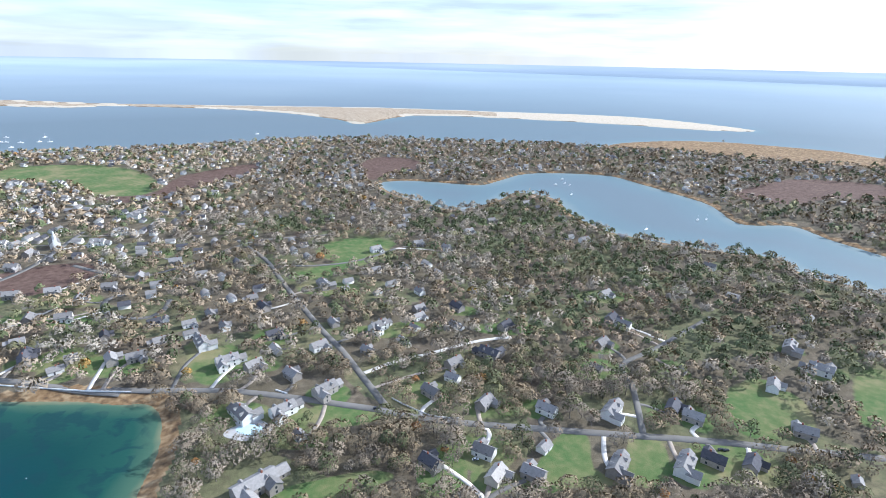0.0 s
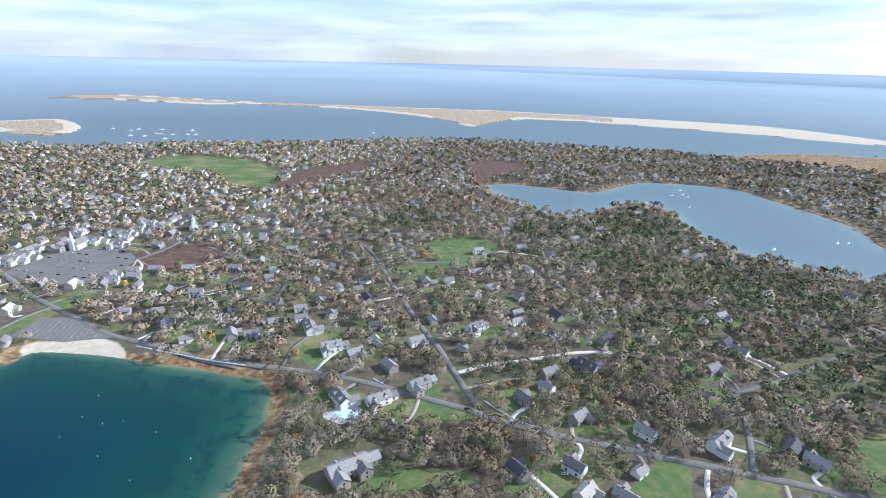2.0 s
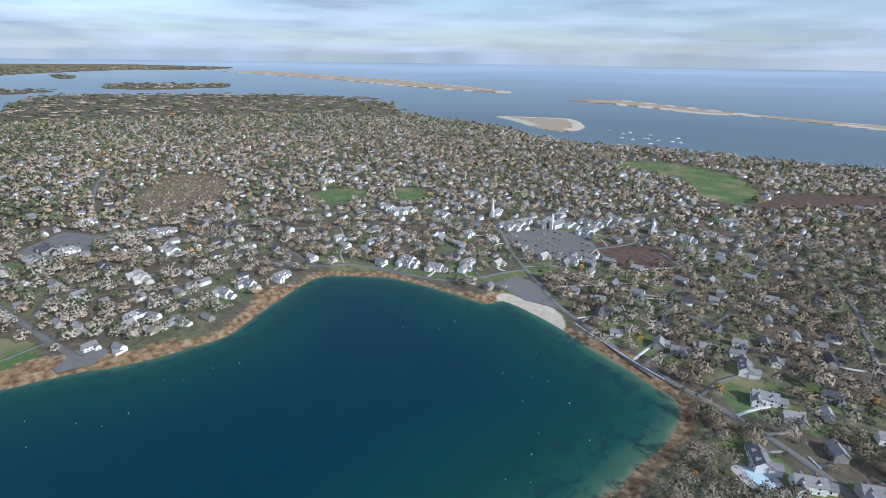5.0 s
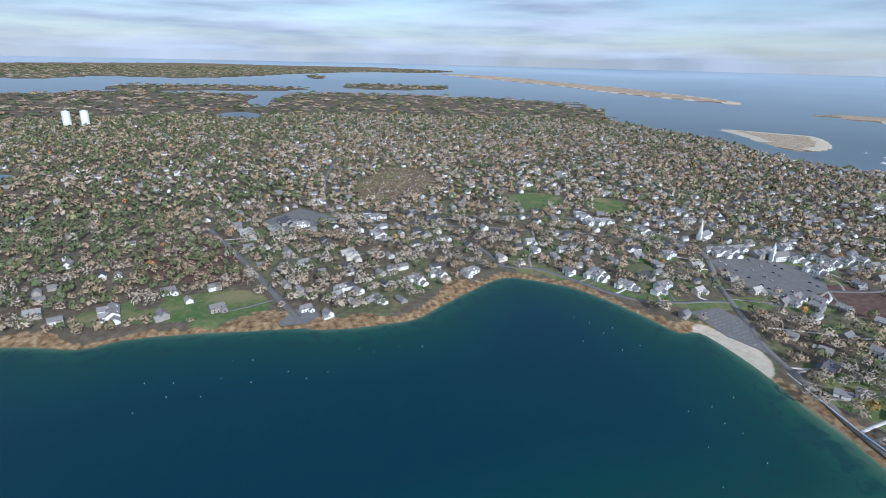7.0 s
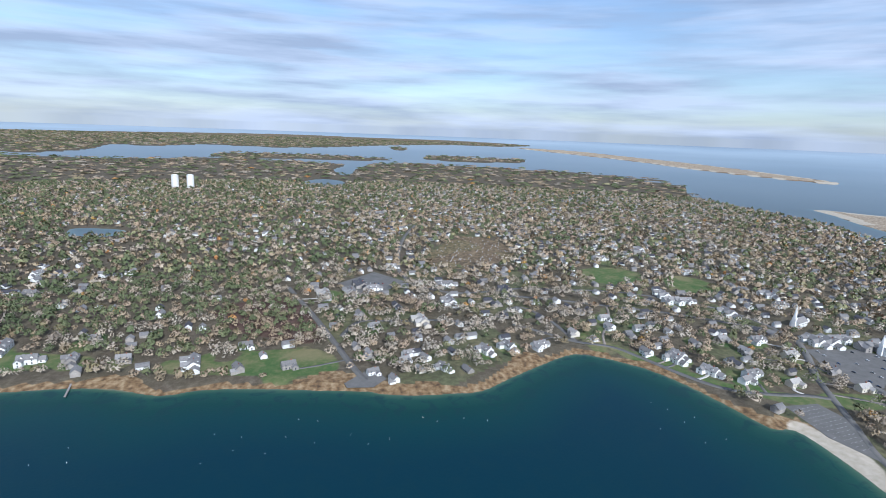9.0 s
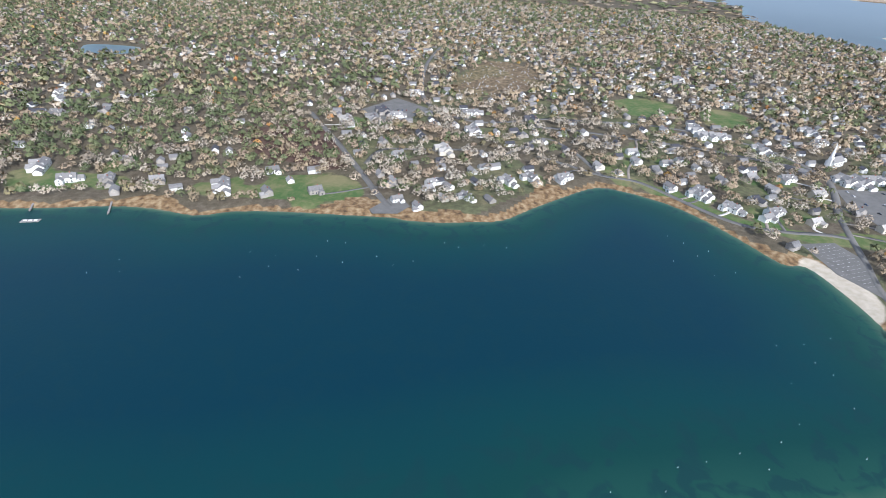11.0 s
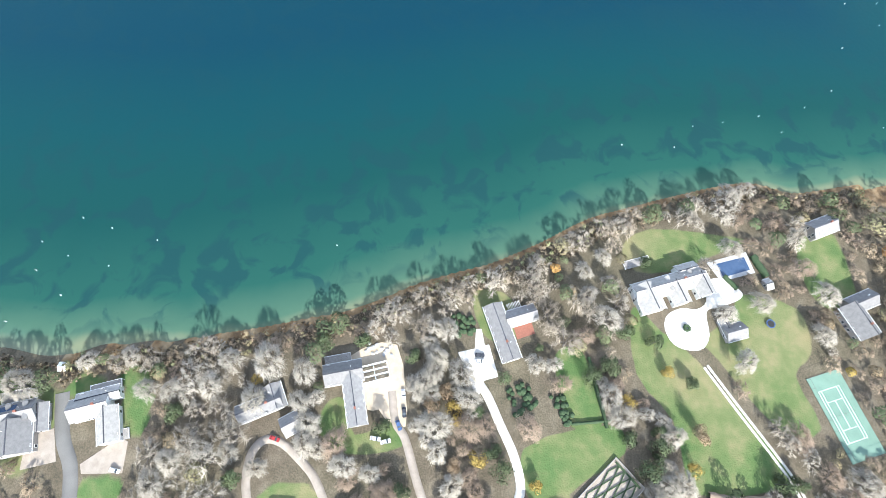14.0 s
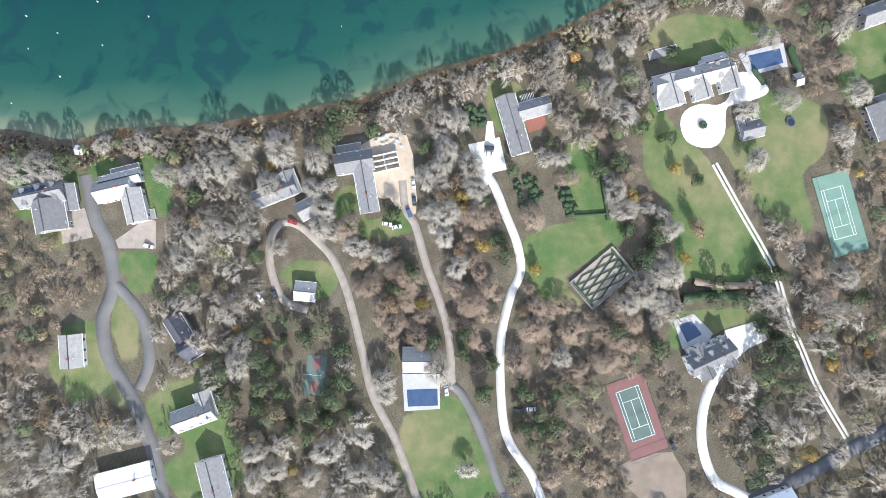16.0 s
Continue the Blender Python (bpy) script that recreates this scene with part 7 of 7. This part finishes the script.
def bare_tree(seed, height, spread, limbs, boughs, twigs, thin):
    """Trunk, limbs that arch out, boughs on them and many fine twigs that end on a broad dome; returns wood and twigs."""
    g = np.random.default_rng(seed)
    wood = [tube((0, 0, -0.3), (0, 0, height * 0.3), 0.03 * height, 0.022 * height)]
    turn = 2 * math.pi * (np.arange(limbs) + g.uniform(-0.3, 0.3, limbs)) / limbs
    elbows = []
    for a in turn:
        s = np.array([0, 0, height * g.uniform(0.16, 0.3)])
        reach = spread * g.uniform(0.3, 0.5)
        e = np.array([math.cos(a) * reach, math.sin(a) * reach, height * g.uniform(0.5, 0.66)])
        wood.append(tube(s, e, 0.015 * height, 0.008 * height, 4))
        elbows.append((s, e))
    lean = 1 + 0.22 * np.sin(g.uniform(0, 6.3) + 2 * turn)

    def dome(r, a):
        i = (np.round(a / (2 * math.pi) * limbs).astype(int)) % limbs
        k = spread * r * lean[i]
        return np.stack([np.cos(a) * k, np.sin(a) * k, height * (1.0 - 0.5 * r ** 2.2)], -1)
    r, a = np.sqrt(g.uniform(0.02, 1, boughs)), g.uniform(0, 2 * math.pi, boughs)
    ends = dome(r, a) * np.array([0.92, 0.92, 0.93])
    near = [int(np.argmin([np.linalg.norm(q - el[1]) for el in elbows])) for q in ends]
    starts = []
    for q, i in zip(ends, near):
        s0, e0 = elbows[i]
        p = s0 + (e0 - s0) * g.uniform(0.6, 1.0)
        starts.append(p)
        wood.append(tube(p, q, 0.006 * height, 0.0022 * height, 3))
    starts = np.array(starts)
    pick = g.integers(0, boughs, twigs)
    base = starts[pick] + (ends - starts)[pick] * g.uniform(0.35, 1.0, (twigs, 1))
    rr = np.clip(r[pick] + g.normal(0, 0.15, twigs), 0.02, 1.12)
    aa = a[pick] + g.normal(0, 0.2, twigs) / np.maximum(rr, 0.25)
    tip = dome(rr, aa) + g.normal(0, 0.035 * height, (twigs, 3))
    tip[:, 2] = np.maximum(tip[:, 2], height * 0.3)
    side = unit(np.cross(tip - base, g.normal(0, 0.5, (twigs, 3)) + (0, 0, 1)))
    w = thin * g.uniform(0.6, 1.4, (twigs, 1))
    mid = base * 0.4 + tip * 0.6 + g.normal(0, 0.02 * height, (twigs, 3))
    v = np.stack([base + side * w, tip, base - side * w], 1)
    v[:, 1] = v[:, 1] * 0.75 + (mid + g.normal(0, 0.03 * height, (twigs, 3))) * 0.25
    face = np.cross(v[:, 1] - v[:, 0], v[:, 2] - v[:, 0])
    out = unit(unit(tip - (0, 0, 0.3 * height)) * 0.45 + (0, 0, 0.8) + g.normal(0, 0.22, (twigs, 3)))
    flip = (face * out).sum(1) < 0
    v[flip] = v[flip][:, ::-1]
    return joined(wood), (v.reshape(-1, 3), np.arange(3 * twigs).reshape(-1, 3), np.repeat(out, 3, 0))


def far_tree(seed, height, spread, flakes, size, low, wispy):
    """A tree seen from far: trunk and an uneven crown of small twig or leaf sprays on several lobes; wispy: how much they stand out from it."""
    g = np.random.default_rng(seed)
    wood = [tube((0, 0, -0.3), (0, 0, height * 0.6), 0.022 * height, 0.008 * height, 4)]
    n = 6
    a = np.arange(n) * 2.4 + g.uniform(0, 0.9, n)
    rad = spread * np.array([0, 0.42, 0.5, 0.46, 0.52, 0.4]) * g.uniform(0.8, 1.15, n)
    c = np.stack([np.cos(a) * rad, np.sin(a) * rad, height * (np.array([0.66, 0.5, 0.44, 0.52, 0.4, 0.56]) + low * 0.3) + g.normal(0, 0.03 * height, n)], 1)
    size_of = spread * np.array([0.62, 0.52, 0.55, 0.5, 0.55, 0.48])
    m = flakes * 6
    pick = g.integers(0, n, m)
    d = g.normal(0, 1, (m, 3))
    d[:, 2] = np.abs(d[:, 2]) * 1.1 - 0.3
    d = unit(d)
    tall = np.array([1, 1, min(1.25, 0.42 * height / spread)])
    p = c[pick] + d * size_of[pick][:, None] * tall * g.uniform(0.82, 1.06, (m, 1))
    gap = np.linalg.norm((p[:, None] - c[None]) / (size_of[None, :, None] * tall), axis=2)
    gap[np.arange(m), pick] = 9
    keep = np.nonzero((gap.min(1) > 0.8) & (p[:, 2] > low * height))[0][:flakes]
    p, d = p[keep], d[keep]
    k = len(keep)
    u = unit(np.cross(d, g.normal(0, 1, (k, 3))))
    w = unit(np.cross(u, d) + d * wispy * g.uniform(0.2, 1.0, (k, 1)) + g.normal(0, 0.25, (k, 3)))
    s = size * g.uniform(0.6, 1.4, (k, 1))
    v = np.stack([p - u * s * (1 - 0.45 * wispy) - w * s * 0.5, p + u * s * (1 - 0.45 * wispy) - w * s * 0.5, p + w * s * (1.1 + 0.7 * wispy)], 1).reshape(-1, 3)
    out = unit(unit(p - (0, 0, 0.38 * height)) * 0.55 + d * 0.45 + (0, 0, 0.9 * wispy) + g.normal(0, 0.13, (k, 3)))
    t = v.reshape(-1, 3, 3)
    flip = (np.cross(t[:, 1] - t[:, 0], t[:, 2] - t[:, 0]) * out).sum(1) < 0
    t[flip] = t[flip][:, ::-1]
    return joined(wood), (t.reshape(-1, 3), np.arange(len(v)).reshape(-1, 3), np.repeat(out, 3, 0))


def leafy_tree(seed, height, spread, leaves, size, cone=0.0, low=0.18):
    """Trunk, and a crown of leaf clumps in lobes; cone: how far it narrows upward."""
    g = np.random.default_rng(seed)
    wood = [tube((0, 0, -0.3), (0, 0, height * 0.8), 0.025 * height, 0.008 * height)]
    lobes = 9
    a, h = g.uniform(0, 2 * math.pi, lobes), np.linspace(low + 0.08, 0.9, lobes)
    rad = spread * (1 - cone * h) * g.uniform(0.35, 0.75, lobes)
    c = np.stack([np.cos(a) * rad, np.sin(a) * rad, h * height], 1)
    for q in c[:4]:
        wood.append(tube((0, 0, q[2] * 0.7), q, 0.01 * height, 0.004 * height, 4))
    pick = g.integers(0, lobes, leaves)
    d = g.normal(0, 1, (leaves, 3))
    d /= np.linalg.norm(d, axis=1)[:, None]
    r = (spread * (0.52 - 0.25 * cone * h[pick]))[:, None] * g.uniform(0.55, 1.0, (leaves, 1))
    p = c[pick] + d * r * np.array([1, 1, 0.7])
    p[:, 2] = np.clip(p[:, 2], height * low, height * 1.02)
    u = np.cross(d, g.normal(0, 1, (leaves, 3)))
    u /= np.linalg.norm(u, axis=1)[:, None]
    v2 = np.cross(u, d) + 0.5 * d
    s = size * g.uniform(0.6, 1.4, leaves)[:, None]
    v = np.stack([p - u * s, p + u * s, p + v2 * s * 1.5], 1).reshape(-1, 3)
    out = unit(unit(p - (0, 0, 0.4 * height)) * 0.5 + d * 0.5 + g.normal(0, 0.2, (leaves, 3)))
    t = v.reshape(-1, 3, 3)
    flip = (np.cross(t[:, 1] - t[:, 0], t[:, 2] - t[:, 0]) * out).sum(1) < 0
    t[flip] = t[flip][:, ::-1]
    return joined(wood), (t.reshape(-1, 3), np.arange(len(v)).reshape(-1, 3), np.repeat(out, 3, 0))


# kind: (crown material, label)
KINDS = {"grey": (TWIG_GREY, "leafless grey deciduous tree with fine spreading twigs"),
         "brown": (TWIG_BROWN, "leafless brown deciduous tree with dense twigs"),
         "oak": (OAK_LEAF, "oak with withered russet leaves still on"),
         "pine": (PINE, "dark green pitch pine with an uneven crown"),
         "gold": (GOLD_LEAF, "small tree with golden autumn leaves")}


def tree_shape(kind, seed, level):
    """level 0 close, 1 in the near gardens, 2 across the pond, 3 in the town, 4 very far."""
    g = np.random.default_rng(seed + 31)
    h = g.uniform(8, 12)
    if level == 0:
        if kind == "grey":
            return bare_tree(seed, h, h * 0.6, 9, 90, 2100, 0.042)
        if kind == "brown":
            return bare_tree(seed, h * 0.6, h * 0.52, 8, 80, 1900, 0.042)
        if kind == "pine":
            return leafy_tree(seed, h * 0.95, h * 0.46, 1500, 0.24, 0.28, 0.12)
        if kind == "oak":
            return leafy_tree(seed, h * 0.9, h * 0.44, 1300, 0.24, 0.1, 0.25)
        return leafy_tree(seed, h * 0.6, h * 0.32, 800, 0.22, 0.1, 0.15)
    if level == 1 and kind == "grey":
        return bare_tree(seed, h, h * 0.58, 7, 30, 500, 0.07)
    if level == 1 and kind == "brown":
        return bare_tree(seed, h * 0.42, h * 0.46, 6, 24, 560, 0.07)
    n = (0, 360, 240, 84, 22)[level]
    size = (0, 0.4, 0.42, 0.8, 1.9)[level]
    if kind == "grey":
        return far_tree(seed, h, h * 0.5, n, size, 0.2, 0.8)
    if kind == "brown":
        return far_tree(seed, h * 0.8, h * 0.5, n, size, 0.12, 0.7)
    if kind == "pine":
        return far_tree(seed, h * 1.0, h * 0.42, n, size, 0.1, 0.3)
    if kind == "oak":
        return far_tree(seed, h * 0.9, h * 0.47, n, size, 0.15, 0.3)
    return far_tree(seed, h * 0.6, h * 0.33, n, size, 0.1, 0.3)


def tree_kind(x, y):
    """Pines stand in their own patches and sprinkled about; the rest is grey or brown in drifts."""
    u = rng.random(len(x))
    drift = value_noise(x, y, 55, 3) * 0.6 + value_noise(x, y, 19, 4) * 0.4
    kind = np.where(drift > 0.5, 0, 1)
    kind = np.where(u < 0.09, 3, kind)
    kind = np.where((u > 0.93), 2, kind)
    kind = np.where((u > 0.905) & (u < 0.917), 4, kind)
    x, y = x + 0.0, y + 0.0
    wx, wy = x + 260 * (value_noise(x, y, 140, 21) - 0.5), y + 260 * (value_noise(x, y, 140, 22) - 0.5)
    kind = np.where((x > 60) & (y > 380) & (y < 1000) & (u < 0.22), 3, kind)
    kind = np.where((x > 60) & (y > 380) & (y < 1000) & (u > 0.72), 2, kind)
    kind = np.where((wx < -560) & (wy < -180) & (u < 0.4), 3, kind)
    kind = np.where((np.hypot(wx, wy) > 1000) & (x < -700) & (u < 0.17), 3, kind)
    kind = np.where((np.hypot(wx, wy) > 1900) & (x < -900) & (u < 0.33), 3, kind)
    kind = np.where((np.hypot(x, y) > 900) & (kind == 0) & (rng.random(len(x)) < 0.45), 1, kind)
    for px, py, pr in PINES:
        kind = np.where((np.hypot(x - px, y - py) < pr) & (u < (0.62 if pr > 30 else 0.85)), 3, kind)
    return kind


def free_spots(x, y, margin, house_gap):
    d = land_field(x, y)
    bank = np.where((x < -150) & (y > 225) & (y < 330), 17, np.where((x < -400) & (x > -640) & (y < 320), 16, 5))
    bank = np.where((x < -470) & (y > -130) & (y < 130) & (x > -640), 27, bank)
    ok = (d > bank) & clear_of(x, y, margin)
    for p in LAWNS:
        ok &= inside(p, x, y) < -1.8
    for p in (BOG_TOWN, BOG_POND, BOG_MILL, BOG_EAST, CEMETERY, MARSH_EAST):
        ok &= inside(p, x, y) < 1.0
    for p in NEAR_CLEAR:
        ok &= inside(p, x, y) < -2.6
    for hx, hy, hr in HOUSE_SPOTS:
        ok &= (x - hx) ** 2 + (y - hy) ** 2 > (hr * house_gap) ** 2
    for p in ISLES:
        ok &= inside(p, x, y) < 0
    return ok


ORDER = ["grey", "brown", "oak", "pine", "gold"]
STUFF_NAMES = {"grey": "grey_bare_woods", "brown": "brown_bare_woods", "oak": "russet_oak_woods", "pine": "pine_woods", "gold": "golden_thicket"}


def plant_single(x, y, kinds, sizes):
    """Trees of their own: trunk and crown under one foot."""
    first = {}
    for a, b, k, s in zip(x, y, kinds, sizes):
        name, var = ORDER[k], int(rng.integers(0, 4))
        m = pose(a, b, height_at(a, b), 0, 0, rng.uniform(0, 360)) @ Matrix.Scale(s, 4)
        if (name, var) not in first:
            wood, crown = tree_shape(name, 100 * k + var, 0)
            ob = thing(("pine_tree" if name == "pine" else "tree"), m, KINDS[name][1], "tree", name + " trees by the shore")
            part("trunk", mesh_from("trunk", *wood), BARK, ob)
            part("crown", crown_mesh("crown", *crown), KINDS[name][0], ob)
            first[name, var] = ob
        else:
            ob = copy_thing(first[name, var], m)
            ob.matrix_basis = m


def plant_woods(x, y, kinds, sizes, level, where, tall=1.0):
    """Woods that nobody could count: joined crowns, and joined trunks and limbs."""
    z = land_height(land_field(x, y))
    trunks = []
    for k, name in enumerate(ORDER):
        crowns, hues, tones, turned = [], [], [], []
        for var in range(5):
            ids = np.nonzero((kinds == k) & (np.arange(len(x)) % 5 == var))[0]
            if not len(ids):
                continue
            wood, crown = tree_shape(name, 100 * k + var + 10 * level, level)
            a = rng.uniform(0, 2 * math.pi, len(ids))
            s = sizes[ids]
            rot = np.stack([np.stack([np.cos(a), -np.sin(a)], 1), np.stack([np.sin(a), np.cos(a)], 1)], 1)
            nr = np.empty((len(ids), len(crown[2]), 3))
            nr[:, :, :2] = np.einsum("nij,vj->nvi", rot, crown[2][:, :2])
            nr[:, :, 2] = crown[2][None, :, 2]
            turned.append(nr.reshape(-1, 3))
            for (v, f), store in ((crown[:2], crowns), (wood, trunks)):
                if store is trunks and level > 2:
                    continue
                if store is crowns:
                    hues.append(np.repeat(np.clip(0.6 * value_noise(x[ids], y[ids], 70, 8) + rng.uniform(-0.2, 0.5, len(ids)) + (-0.15, -0.15, 0.5, 0.2, 0.2)[level], 0, 1), len(v)))
                    tones.append(np.repeat(rng.normal(np.where(x[ids] < -380, 0.2, -0.06) if level > 2 else (0, 0, -0.22)[level], 0.15, len(ids)).clip(-0.35, 0.5), len(v)))
                p = np.empty((len(ids), len(v), 3))
                p[:, :, :2] = np.einsum("nij,vj->nvi", rot, v[:, :2]) * s[:, None, None] + np.stack([x[ids], y[ids]], 1)[:, None]
                p[:, :, 2] = v[None, :, 2] * s[:, None] * tall + z[ids][:, None]
                q = f[None] + (np.arange(len(ids)) * len(v))[:, None, None]
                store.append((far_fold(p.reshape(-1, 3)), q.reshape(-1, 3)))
        if crowns:
            me = crown_mesh(name, *joined(crowns), np.vstack(turned))
            set_field(me, "hue", np.concatenate(hues))
            set_field(me, "tone", np.concatenate(tones))
            tagged(part(STUFF_NAMES[name], me, KINDS[name][0]), KINDS[name][1] + "s, standing close, " + where, "woods", kind="stuff")
    if trunks:
        tagged(part("tree_trunks", mesh_from("trunks", *joined(trunks)), BARK), "grey trunks and limbs of the woods " + where, "trunks", kind="stuff")


def build_trees():
    # close by: the 300 in the middle of the plan are trees of their own
    x, y = grid_points(0, 430, 6.3)
    ok = free_spots(x, y, 3.4, np.where(y > 235, 1.75, 1.15))
    for px, py, kind in SPECIMENS:
        ok &= np.hypot(x - px, y - py) > 5.5
    x, y = x[ok], y[ok]
    keep = rng.random(len(x)) < np.where(y > 225, 0.93, 0.82)
    x, y = x[keep], y[keep]
    k, s = tree_kind(x, y), rng.uniform(0.5, 1.2, len(x)) * np.where(y > 225, 1.45, 1.0)
    thin = (y < 225) | (rng.random(len(x)) < 0.62)
    x, y, k, s = x[thin], y[thin], k[thin], s[thin]
    mid = np.argsort(np.hypot(x + 10, (y - 30) * 0.7))
    own = mid[:125]
    rest = mid[125:]
    plant_single(x[own], y[own], k[own], s[own])
    seen = ((x[rest] < 128) & (x[rest] > -215) & (np.abs(y[rest]) < 225)) | ((y[rest] > 200) & (x[rest] < 420))
    rest = rest[seen]
    close = (np.abs(y[rest]) < 215) & (x[rest] < 128)
    for ids, level, where in ((rest[close], 1, "round the near gardens"), (rest[~close], 2, "along the pond road")):
        plant_woods(x[ids], y[ids], k[ids], s[ids], level, where)
    # low brush along the near bank
    x, y = grid_points(20, 330, 2.6)
    tide = -inside(OYSTER, x, y)
    ok = (tide > 1.5) & (tide < 13) & (x > -215) & (y < 225) & clear_of(x, y, 0.5)
    for p in LAWNS + NEAR_CLEAR:
        ok &= inside(p, x, y) < 0
    x, y = x[ok], y[ok]
    plant_woods(x, y, np.where(rng.random(len(x)) < 0.8, 1, 2), rng.uniform(0.18, 0.36, len(x)), 4, "as low brush on the bank")
    x, y = grid_points(430, 950, 11.8)
    ok = free_spots(x, y, 1.5, 1.75)
    x, y = x[ok], y[ok]
    keep = rng.random(len(x)) < np.where((x < -420) & (y > 0), 0.74, 0.92)
    x, y = x[keep], y[keep]
    plant_woods(x, y, tree_kind(x, y), rng.uniform(0.95, 1.65, len(x)), 3, "between the houses of the town")
    x, y = grid_points(950, 2600, 16.0)
    ok = free_spots(x, y, 1.0, 1.0)
    x, y = x[ok], y[ok]
    keep = rng.random(len(x)) < 0.85
    x, y = x[keep], y[keep]
    plant_woods(x, y, tree_kind(x, y), rng.uniform(0.95, 1.5, len(x)), 4, "towards the coast")
    x, y = grid_points(2600, 13000, 85.0)
    ok = land_field(x, y) > 5
    for p in ISLES[:3]:
        ok &= inside(p, x, y) < 0
    x, y = x[ok], y[ok]
    plant_woods(x, y, tree_kind(x, y), rng.uniform(4.0, 6.2, len(x)), 4, "on the far shore", 0.26)


build_trees()
plant_single([p[0] for p in SPECIMENS], [p[1] for p in SPECIMENS], [p[2] for p in SPECIMENS], [0.95 + 0.07 * (i % 5) for i in range(len(SPECIMENS))])
